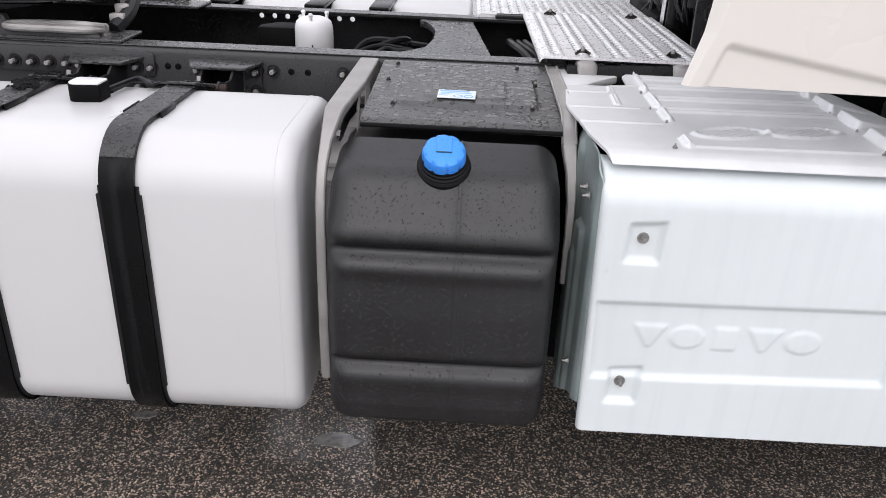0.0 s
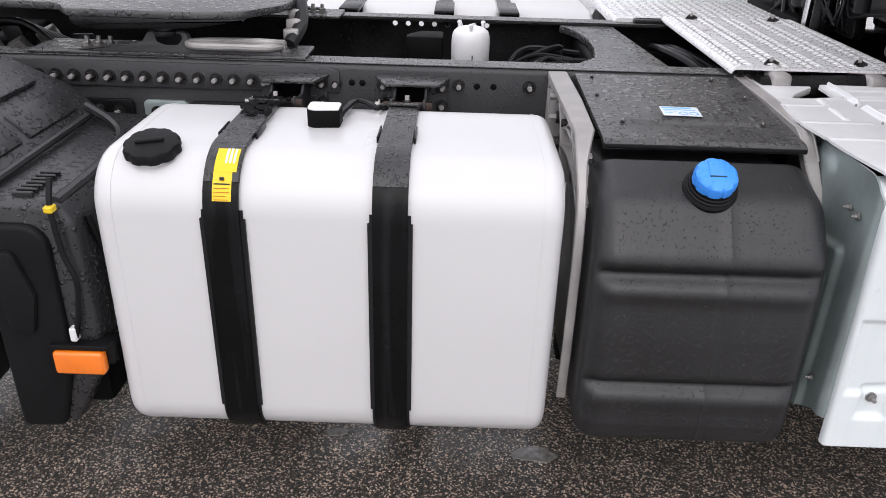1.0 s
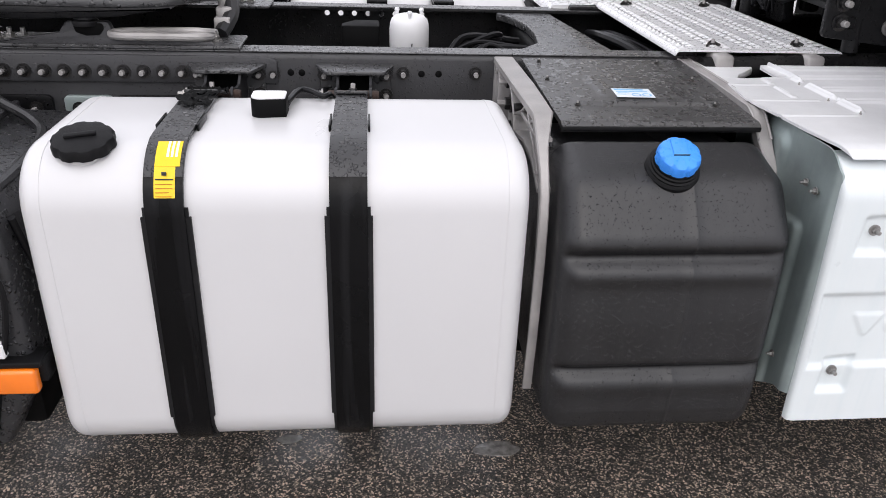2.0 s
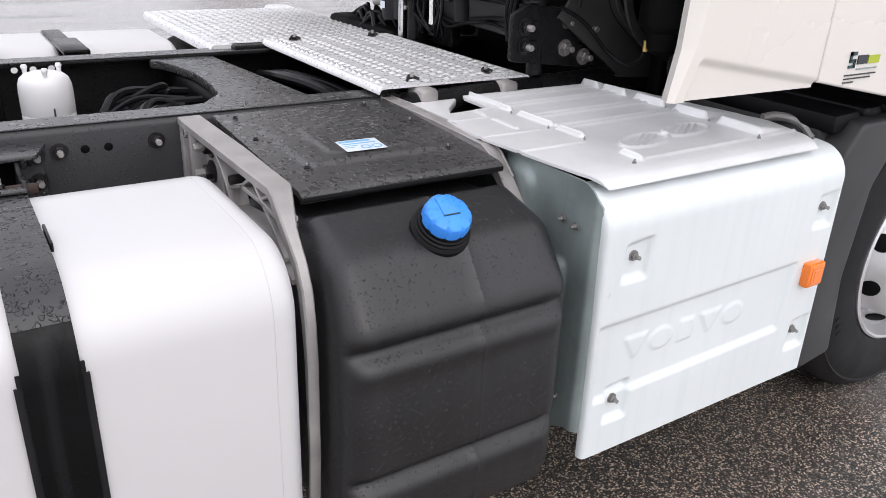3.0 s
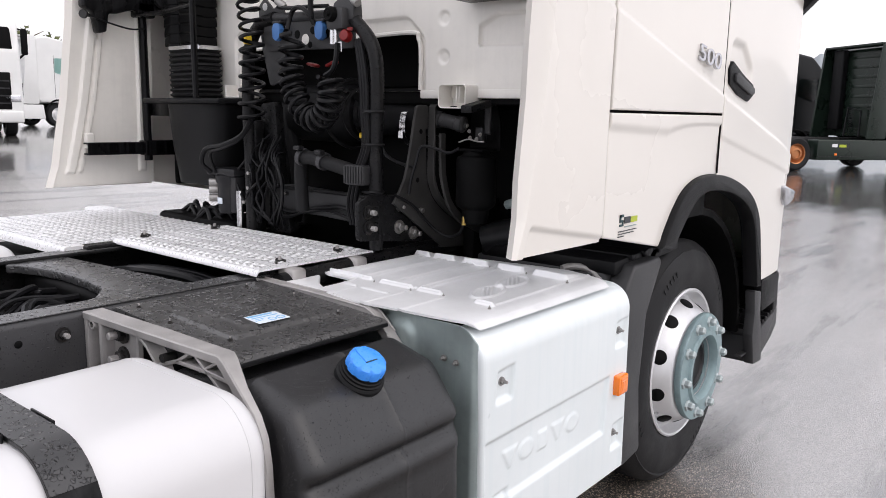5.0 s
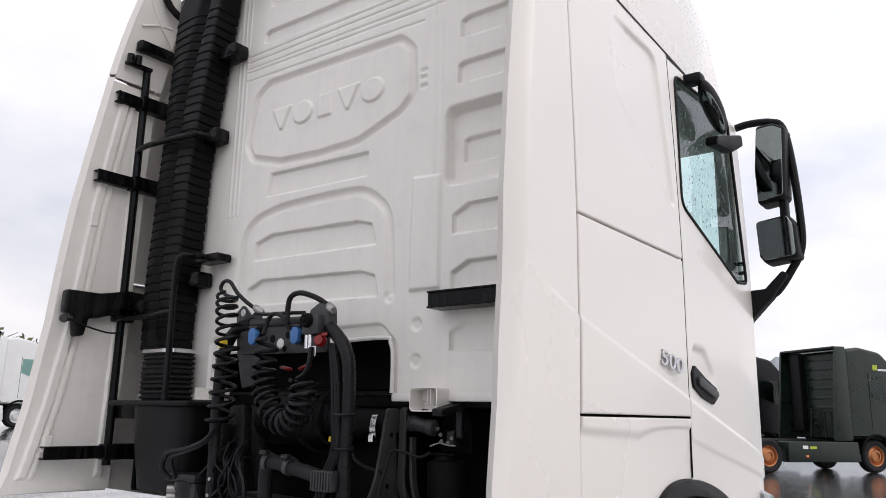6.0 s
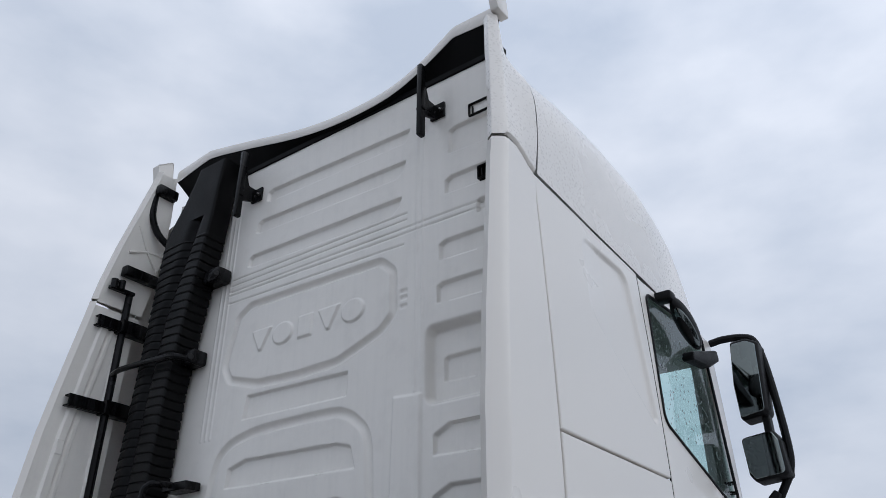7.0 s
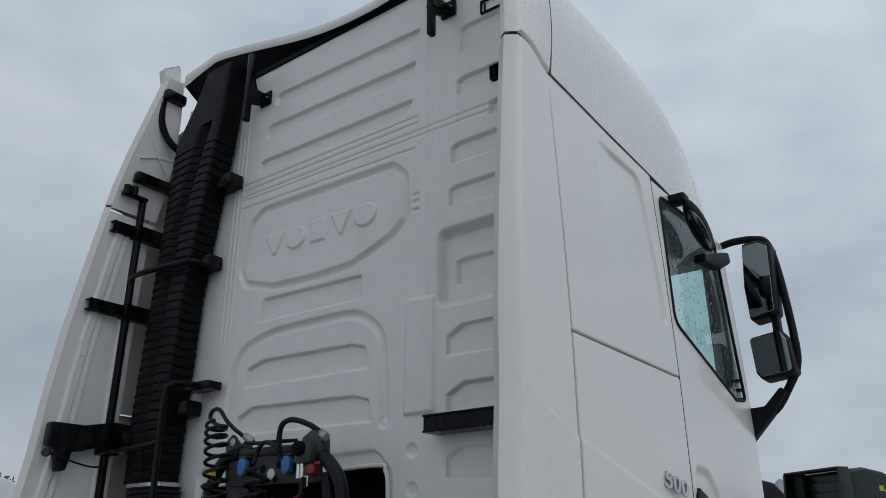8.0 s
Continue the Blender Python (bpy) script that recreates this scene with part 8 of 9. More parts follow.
    rb = part("plug_block", box(0.66, 0.71, -0.445, -0.350, 1.222, 1.290, 0.008, 2), grey_plastic, truck, "grey ribbed cable plug")
    for k in range(7):
        part("plug_rib", box(0.655, 0.668, -0.440 + 0.013 * k, -0.434 + 0.013 * k, 1.228, 1.286, 0.001, 1), grey_plastic, rb)


build_hose_station()


def build_engine_bay():
    # masses under and behind the cab, their shade put into a near-black colour
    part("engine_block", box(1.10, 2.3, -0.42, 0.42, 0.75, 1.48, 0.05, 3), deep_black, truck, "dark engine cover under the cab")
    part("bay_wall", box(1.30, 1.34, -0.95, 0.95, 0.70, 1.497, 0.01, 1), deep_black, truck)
    # sheet added behind the wall opening so that it stays black
    part("opening_blackout", box(1.12, 1.15, -1.0, 1.0, 1.562, 2.05, 0.01, 1), deep_black, truck)
    # round air duct: a fat drum, a corrugated sleeve and a clamped pipe
    axis = turned((1.02, 0.255, 1.462), (0.06, -1, 0))
    drum = part("air_drum", lathe([(0, -0.03), (0.09, -0.03), (0.115, -0.01), (0.118, 0.30), (0.100, 0.335), (0.088, 0.34), (0.094, 0.352), (0.086, 0.364), (0.094, 0.376), (0.086, 0.388), (0.094, 0.400), (0.086, 0.412), (0.082, 0.42), (0.075, 0.70), (0, 0.70)], 40, axis), dry_plastic, truck, "black round air duct")
    for k, r in enumerate((0.128, 0.100)):
        part("drum_flange", lathe([(r, -0.008), (r + 0.010, -0.006), (r + 0.010, 0.006), (r, 0.008)], 40, turned((0.965 + 0.02 * k, -0.10 - 0.05 * k, 1.462), (-0.35, -1, 0)), True), dry_plastic, drum)
    part("clamp_band", lathe([(0.078, -0.013), (0.086, -0.013), (0.086, 0.013), (0.078, 0.013)], 36, turned((1.05, -0.338, 1.425), (0.06, -1, 0)), True), bright_steel, drum, "bright steel hose clamp")
    part("clamp_screw", box(0.955, 0.975, -0.352, -0.330, 1.372, 1.405, 0.004, 1), bright_steel, drum)
    part("yellow_tag", box(0.888, 0.892, -0.225, -0.195, 1.372, 1.392, 0.003, 1), yellow_plastic, drum)
    for y in (0.36, 0.40):
        part("radiator_pipe", hose([(1.0, y, 1.50), (0.95, y - 0.08, 1.40), (0.97, y - 0.1, 1.2), (1.04, y, 1.0)], 0.03, 10), rubber, truck)
    cross = part("cab_crossbeam", extruded(rounded([(0.20, 1.065), (0.20, 1.175), (0.13, 1.180), (-0.24, 1.168), (-0.40, 1.165), (-0.40, 1.06), (-0.24, 1.066), (-0.10, 1.072), (0.05, 1.075), (0.12, 1.055)], 0.012, 3), 0.795, 0.84, "x", 0.006), grey_plastic, truck, "black steel cross beam under the cab")
    part("beam_lip", box(0.785, 0.81, -0.40, 0.20, 1.163, 1.175, 0.004, 1), chassis_black, cross)
    for y in (-0.30, 0.12):
        bolt(M_SMALL, cross, (0.795, y, 1.145), (-1, 0, 0), 1.2)
    part("cable", hose([(0.79, 0.20, 1.10), (0.78, 0.08, 1.075), (0.78, -0.05, 1.10), (0.78, -0.2, 1.12), (0.77, -0.35, 1.10)], 0.008, 8), hose_rubber, cross)
    part("cable", hose([(0.79, 0.20, 1.13), (0.77, 0.10, 1.06), (0.77, -0.02, 1.085), (0.78, -0.15, 1.10), (0.76, -0.33, 1.075)], 0.006, 8), hose_rubber, cross)
    # cab mounting on the camera's side: bolted plate, curved arm, damper and air spring
    plate = part("mount_plate", extruded(rounded([(0.612, 1.043), (0.610, 1.172), (0.66, 1.195), (0.80, 1.185), (0.932, 1.158), (0.936, 1.006)], 0.014, 3), -0.478, -0.458, "y", 0.004), chassis_black, truck, "black bolted steel mounting plate")
    for x, z, s in ((0.806, 1.144, 0.9), (0.893, 1.126, 1.3), (0.805, 1.073, 1.3), (0.881, 1.044, 1.3), (0.653, 1.137, 1.1), (0.655, 1.084, 1.1)):
        bolt(M_BOLT if x > 0.7 else M_BLACK, plate, (x, -0.478, z), (0, -1, 0), s)
    for z in (1.137, 1.084):
        part("slot_plate", box(0.632, 0.700, -0.483, -0.477, z - 0.017, z + 0.017, 0.004, 1), chassis_black, plate)
    # a channel-shaped arm: near web, curved flange plates on both sides and a splayed foot
    foot = [(0.928, 1.252), (0.938, 1.210), (0.962, 1.168), (1.005, 1.128), (1.056, 1.094), (1.153, 1.051), (1.25, 1.012)]
    arm = rounded([(0.865, 1.486), (0.880, 1.496), (0.932, 1.496), (0.930, 1.40)], 0.006, 3) + flowing(foot) + rounded([(1.256, 0.985), (1.235, 0.962), (1.10, 0.970), (0.93, 0.985)], 0.01, 3) + flowing([(0.755, 1.160), (0.790, 1.205), (0.814, 1.249), (0.834, 1.320), (0.847, 1.382), (0.858, 1.440)])
    a = part("cab_mount_arm", extruded(arm, -0.500, -0.488, "y", 0.003, 2), arm_grey, truck, "black forged cab mounting arm with a curved foot")
    curve = flowing([(0.930, 1.49), (0.930, 1.36)] + foot)
    part("arm_flange", extruded(curve + [(x + 0.012, z + 0.010) for x, z in curve[::-1]], -0.530, -0.500, "y", 0.002, 1), arm_grey, a)
    part("arm_web", extruded(flowing([(0.944, 1.40), (0.948, 1.30), (0.955, 1.247), (0.986, 1.164), (1.040, 1.111), (1.12, 1.072), (1.24, 1.02)]) + flowing([(1.24, 0.99), (1.12, 1.04), (1.02, 1.085), (0.96, 1.15), (0.925, 1.24), (0.918, 1.30), (0.916, 1.40)]), -0.572, -0.560, "y", 0.003, 1), arm_grey, a)
    for x, z in ((0.893, 1.405), (0.878, 1.235), (1.20, 1.0)):
        part("arm_hole", lathe([(0, .001), (.007, .001), (.009, 0)], 14, turned((x, -0.500, z), (0, -1, 0))), deep_black, a)
    d = part("damper", lathe([(0, 0.135), (0.011, 0.135), (0.012, 0.128), (0.022, 0.126), (0.029, 0.120), (0.029, 0.098), (0.025, 0.094), (0.025, 0.030), (0.030, 0.028), (0.030, 0.0), (0.018, -0.01), (0, -0.01)], 24, turned((0.965, -0.505, 1.450), (0.10, -1, -0.16))), rail_grey, truck, "short black damper")
    part("damper_eye", lathe([(0, 0.139), (0.006, 0.139), (0.008, 0.134)], 12, turned((0.965, -0.505, 1.450), (0.10, -1, -0.16))), bolt_steel, d)
    sp = part("air_spring", lathe([(0, -0.06), (0.040, -0.06), (0.046, -0.035), (0.050, -0.012), (0.066, 0.0), (0.071, 0.014), (0.069, 0.09), (0.071, 0.16), (0.066, 0.172), (0.05, 0.178), (0.04, 0.20), (0, 0.20)], 32, Matrix.Translation((0.985, -0.678, 1.150))), deep_black, truck, "black rubber air spring")
    part("spring_bracket", joined(box(0.94, 1.03, -0.735, -0.625, 1.340, 1.350, 0.004, 1), extruded(rounded([(-0.745, 1.345), (-0.742, 1.44), (-0.715, 1.545), (-0.66, 1.545), (-0.615, 1.46), (-0.610, 1.345)], 0.012, 3), 1.03, 1.045, "x", 0.004)), deep_black, sp)
    valve = part("level_valve", joined(box(0.955, 0.985, -0.722, -0.690, 1.372, 1.425, 0.006, 2), box(0.965, 0.98, -0.745, -0.72, 1.40, 1.50, 0.004, 1)), dark_steel, sp)
    for y, z in ((-0.672, 1.388), (-0.700, 1.384), (-0.715, 1.400), (-0.668, 1.410)):
        bolt(M_BOLT, valve, (0.953, y, z), (-1, 0, 0), 0.36)
    part("valve_link", hose([(0.925, -0.645, 1.372), (0.93, -0.68, 1.383), (0.93, -0.715, 1.378), (0.935, -0.745, 1.376)], 0.0026, 8), bolt_steel, valve)
    part("brass_fitting", lathe([(0, .016), (.007, .015), (.008, -.015), (0, -.016)], 8, Matrix.Translation((0.95, -0.655, 1.098))), brass, sp, "small brass fitting")
    part("cable", hose([(0.80, -0.53, 1.19), (0.81, -0.53, 1.24), (0.835, -0.53, 1.30), (0.86, -0.53, 1.352), (0.88, -0.57, 1.350), (0.90, -0.62, 1.335), (0.91, -0.66, 1.352)], 0.0055, 8), hose_rubber, truck)
    part("cable", hose([(0.76, -0.50, 1.19), (0.84, -0.51, 1.15), (0.92, -0.53, 1.07), (0.95, -0.58, 1.035), (0.955, -0.63, 1.05), (0.95, -0.655, 1.085)], 0.0055, 8), hose_rubber, truck)
    part("cable", hose([(0.83, -0.53, 1.28), (0.86, -0.40, 1.30), (0.88, -0.33, 1.33), (0.88, -0.30, 1.40)], 0.006, 8), hose_rubber, truck)
    part("exhaust_pipe", hose([(1.14, -0.62, 1.0), (1.16, -0.70, 1.03), (1.18, -0.80, 1.03), (1.2, -0.9, 0.95), (1.2, -0.92, 0.8)], 0.06, 16), dark_steel, truck)
    part("cab_beam", box(0.95, 1.06, -1.15, -0.45, 1.50, 1.545, 0.008, 2), deep_black, truck)
    part("cab_beam", extruded(rounded([(0.84, 1.47), (1.04, 1.51), (1.04, 1.535), (0.84, 1.495)], 0.004, 2), -0.76, -0.715, "y", 0.004), chassis_black, truck)
    part("silver_hose", hose([(1.06, -0.76, 1.155), (1.05, -0.83, 1.175), (1.04, -0.93, 1.17)], 0.016, 8), galvanised, truck)
    # far side: valve unit, posts and cable heap by the walkway
    v = part("dryer_unit", joined(lathe([(0, 0), (0.048, 0), (0.053, 0.01), (0.055, 0.12), (0.062, 0.13), (0.062, 0.155), (0.04, 0.17), (0, 0.17)], 20, Matrix.Translation((0.75, 0.425, 1.045))), box(0.70, 0.80, 0.335, 0.53, 1.200, 1.232, 0.008, 2), box(0.71, 0.79, 0.34, 0.38, 1.05, 1.20, 0.008, 2)), dark_steel, truck, "grey-brown air dryer unit")
    for z in (1.105, 1.140, 1.170):
        part("port", lathe([(0, .036), (.015, .036), (.017, .028), (.017, 0)], 12, turned((0.72, 0.475, z), (-0.8, 0.6, 0))), bolt_steel, v)
    part("paper_label", box(0.692, 0.695, 0.41, 0.44, 1.085, 1.110, 0, 1), label_white, v)
    part("polished_rod", tube([(0.72, 0.327, 0.98), (0.72, 0.327, 1.145)], 0.013, 10), bright_steel, v)
    part("post", box(0.745, 0.79, 0.245, 0.318, 0.95, 1.43, 0.008, 2), chassis_black, truck)
    part("post", extruded(rounded([(0.10, 0.98), (0.165, 1.22), (0.19, 1.505), (0.285, 1.495), (0.285, 1.36), (0.24, 1.2), (0.24, 0.98)], 0.02, 3), 0.80, 0.84, "x", 0.006), chassis_black, truck)
    for x, y, z in ((0.745, 0.30, 1.10), (0.745, 0.27, 1.16), (0.745, 0.265, 1.22)):
        bolt(M_BLACK, v, (x, y, z), (-1, 0, 0), 0.9)
    random.seed(12)
    for k in range(13):
        y = random.uniform(0.13, 0.30)
        part("cable", hose([(0.75 + random.uniform(0, .06), y, 1.40 - random.uniform(0, .1)), (0.73, y + random.uniform(-.06, .05), 1.29), (0.70 + random.uniform(0, .03), y + random.uniform(-.09, .08), 1.21), (0.72, y + random.uniform(-.08, .06), 1.12), (0.75, y + random.uniform(-.09, .05), 1.02)], random.uniform(0.003, 0.0065), 7, 5), hose_rubber, truck)
    for k in range(16):
        x, y = random.uniform(0.70, 0.86), random.uniform(0.40, 0.80)
        part("cable", hose([(x, y, 1.00), (x + random.uniform(-.04, .04), y + 0.06, 1.035 + random.uniform(0, .02)), (x + random.uniform(-.05, .05), y + 0.14, 0.99)], random.uniform(0.006, 0.011), 7, 5), hose_rubber, truck)
    part("valve_tray", box(0.70, 0.95, 0.36, 0.92, 0.94, 1.012, 0.02, 2), deep_black, truck)
    part("cable", hose([(0.69, 0.20, 1.43), (0.68, 0.25, 1.37), (0.67, 0.36, 1.33), (0.665, 0.47, 1.31), (0.67, 0.51, 1.25), (0.70, 0.49, 1.21)], 0.010, 8), hose_rubber, truck)
    part("cable", hose([(0.69, 0.21, 1.40), (0.68, 0.27, 1.35), (0.67, 0.37, 1.315), (0.67, 0.45, 1.29), (0.70, 0.46, 1.21)], 0.007, 8), hose_rubber, truck)


build_engine_bay()


def build_mirrors():
    for s in (-1,):
        arm = part("mirror_arm", joined(
            tube(smooth_path([(2.74, -1.20, 2.965), (2.745, -1.27, 2.975), (2.75, -1.37, 2.965), (2.755, -1.425, 2.925), (2.76, -1.455, 2.75), (2.76, -1.475, 2.42), (2.76, -1.465, 2.29), (2.755, -1.42, 2.20), (2.75, -1.34, 2.09), (2.74, -1.25, 2.06)], 6), 0.019, 10),
            extruded(rounded([(-1.19, 1.915), (-1.195, 2.10), (-1.30, 2.105), (-1.385, 2.19), (-1.41, 2.165), (-1.33, 2.06)], 0.012, 3), 2.70, 2.77, "x", 0.008, 2)), dry_plastic, truck, "black mirror arm")
        up = part("mirror_head", extruded(rounded([(-1.318, 2.925), (-1.40, 2.93), (-1.455, 2.90), (-1.438, 2.55), (-1.42, 2.53), (-1.305, 2.515), (-1.298, 2.70)], 0.02, 4), 2.66, 2.80, "x", 0.02, 3), dry_plastic, arm, "black mirror housing")
        part("mirror_pane", extruded(rounded([(-1.325, 2.905), (-1.40, 2.91), (-1.443, 2.885), (-1.427, 2.55), (-1.312, 2.53), (-1.306, 2.70)], 0.015, 4), 2.652, 2.662, "x", 0.002, 1), mirror_glass, up, "mirror glass")
        lo = part("mirror_head", extruded(rounded([(-1.285, 2.435), (-1.44, 2.455), (-1.468, 2.40), (-1.475, 2.24), (-1.32, 2.222), (-1.295, 2.26)], 0.022, 4), 2.66, 2.80, "x", 0.02, 3), dry_plastic, arm, "black mirror housing")
        part("mirror_pane", extruded(rounded([(-1.295, 2.425), (-1.435, 2.443), (-1.458, 2.40), (-1.464, 2.25), (-1.325, 2.234), (-1.304, 2.27)], 0.018, 4), 2.652, 2.662, "x", 0.002, 1), mirror_glass, lo, "mirror glass")
        part("mirror_link", box(2.70, 2.76, -1.43, -1.395, 2.44, 2.54, 0.006, 1), dry_plastic, arm)
        for k in range(3):
            part("arm_fin", box(2.60, 2.66, -1.235, -1.19, 2.13 + 0.045 * k, 2.138 + 0.045 * k, 0.002, 1), dry_plastic, arm)
        m = Matrix.Translation((2.10, -1.290, 2.842)) @ pose(0, 0, 0, 0, 27, 0)
        bm = bmesh.new()
        bmesh.ops.create_uvsphere(bm, u_segments=24, v_segments=14, radius=1.0)
        for v in bm.verts:
            v.co = Vector((v.co.x * 0.165, v.co.y * 0.040, v.co.z * 0.055))
        kerb = part("kerb_mirror", moved(bm, m), dry_plastic, truck, "black oval kerb mirror above the door")
        part("mirror_pane", moved(lathe([(0, 0.0), (0.9, 0.0), (1.0, -0.2)], 24), m @ Matrix.Translation((-0.01, -0.012, -0.046)) @ Matrix.Diagonal((0.13, 0.03, 0.02, 1)) @ pose(0, 0, 0, 180, 0, 0)), mirror_glass, kerb)
        part("mirror_foot", box(1.92, 1.99, -1.30, -1.215, 2.905, 2.95, 0.012, 2), dry_plastic, kerb)
        part("mirror_foot", extruded(rounded([(2.18, 2.70), (2.20, 2.745), (2.58, 2.865), (2.60, 2.81), (2.44, 2.735)], 0.015, 4), -1.275, -1.215, "y", 0.012, 2), dry_plastic, kerb)


build_mirrors()


def build_badges():
    # power figure on the side panel
    cu = bpy.data.curves.new("figure", "FONT")
    cu.body, cu.size, cu.extrude, cu.bevel_depth = "500", 0.094, 0.004, 0.0015
    cu.space_character = 1.02
    ob = bpy.data.objects.new("figure", cu)
    scene.collection.objects.link(ob)
    dg = bpy.context.evaluated_depsgraph_get()
    me = bpy.data.meshes.new_from_object(ob.evaluated_get(dg))
    bpy.data.objects.remove(ob)
    me.name = "power_badge"
    me.materials.clear()
    me.materials.append(chrome)
    b = new("power_badge", me)
    b.parent = truck
    b.matrix_basis = Matrix.Translation((1.455, -1.254, 1.668)) @ Matrix(((1, 0, 0, 0), (0, 0, -1, 0), (0, 1, 0, 0), (0, 0, 0, 1))) @ pose(0, 0, 0, 0, 0, -4) @ Matrix(((1, 0.28, 0, 0), (0, 1, 0, 0), (0, 0, 1, 0), (0, 0, 0, 1))) @ Matrix.Diagonal((1.12, 0.80, 1, 1))
    tagged(b, "raised chrome figures 500")
    # rental sticker: plain shapes
    sy0, sy1 = -1.2465, -1.2440
    st = part("sticker", joined(*[box(x0, x1, sy0, sy1, z0, z1, 0, 1) for x0, x1, z0, z1 in ((0.962, 0.986, 1.166, 1.174), (0.962, 0.970, 1.154, 1.174), (0.962, 0.986, 1.150, 1.157), (0.979, 0.986, 1.138, 1.157), (0.962, 0.986, 1.138, 1.144))]), ink_teal, truck, "small rental sticker, dark and green shapes")
    part("sticker_bar", box(0.994, 1.032, sy0, sy1, 1.145, 1.165, 0, 1), ink_black, st)
    part("sticker_bar", box(1.036, 1.080, sy0, sy1, 1.145, 1.163, 0, 1), ink_green, st)
    part("sticker_bar", box(0.996, 1.076, sy0, sy1, 1.133, 1.136, 0, 1), galvanised, st)
    for k, x1 in enumerate((1.078, 1.060, 0.995)):
        part("sticker_bar", box(0.955, x1, sy0, sy1, 1.121 - 0.008 * k, 1.1235 - 0.008 * k, 0, 1), grey_plastic, st)
    # side indicator ahead of the door
    part("indicator_lamp", extruded(rounded([(2.60, 1.170), (2.615, 1.10), (2.66, 1.068), (2.75, 1.09), (2.765, 1.135)], 0.012, 3), -1.262, -1.19, "y", 0.01, 2), chrome, truck, "clear side indicator lamp")


build_badges()


# ---- the yard beyond ----
truck_green = surface("truck_green", (0.010, 0.018, 0.013), 0.30, var=0.3, scale=1.5, spec=0.35)
truck_black = surface("truck_black", (0.006, 0.007, 0.008), 0.40, var=0.2, scale=1.5, spec=0.22)
copper_paint = surface("copper_paint", (0.42, 0.17, 0.07), 0.35, metal=0.6, var=0.15, scale=6)
white_far = surface("white_far", (0.72, 0.72, 0.71), 0.4, var=0.05, scale=1.2)
leaf_mix = surface("leaf_mix", (0.085, 0.10, 0.035), 0.7, var=0.5, scale=1.2)
bark = surface("bark", (0.09, 0.07, 0.05), 0.85, var=0.3, scale=8)
# the hill's pale blue-grey has the rain haze painted in
hill_haze = surface("hill_haze", (0.33, 0.36, 0.38), 0.95, var=0.18, scale=0.02)


def far_wheel(parent, x, y, face, paint):
    m = Matrix.Translation((x, y, 0.5)) @ pose(0, 0, 0, 90 if face < 0 else -90, 0, 0)
    w = part("wheel", lathe([(0.29, -0.02), (0.34, 0.0), (0.44, 0.0), (0.49, -0.04), (0.5, -0.08), (0.5, -0.26), (0.46, -0.3), (0.3, -0.3)], 40, m), rubber, parent)
    part("rim", lathe([(0.30, -0.01), (0.28, -0.02), (0.26, -0.08), (0.20, -0.05), (0.17, 0.0), (0.12, 0.01), (0.11, -0.03), (0, -0.03)], 32, m), paint, w)
    return w


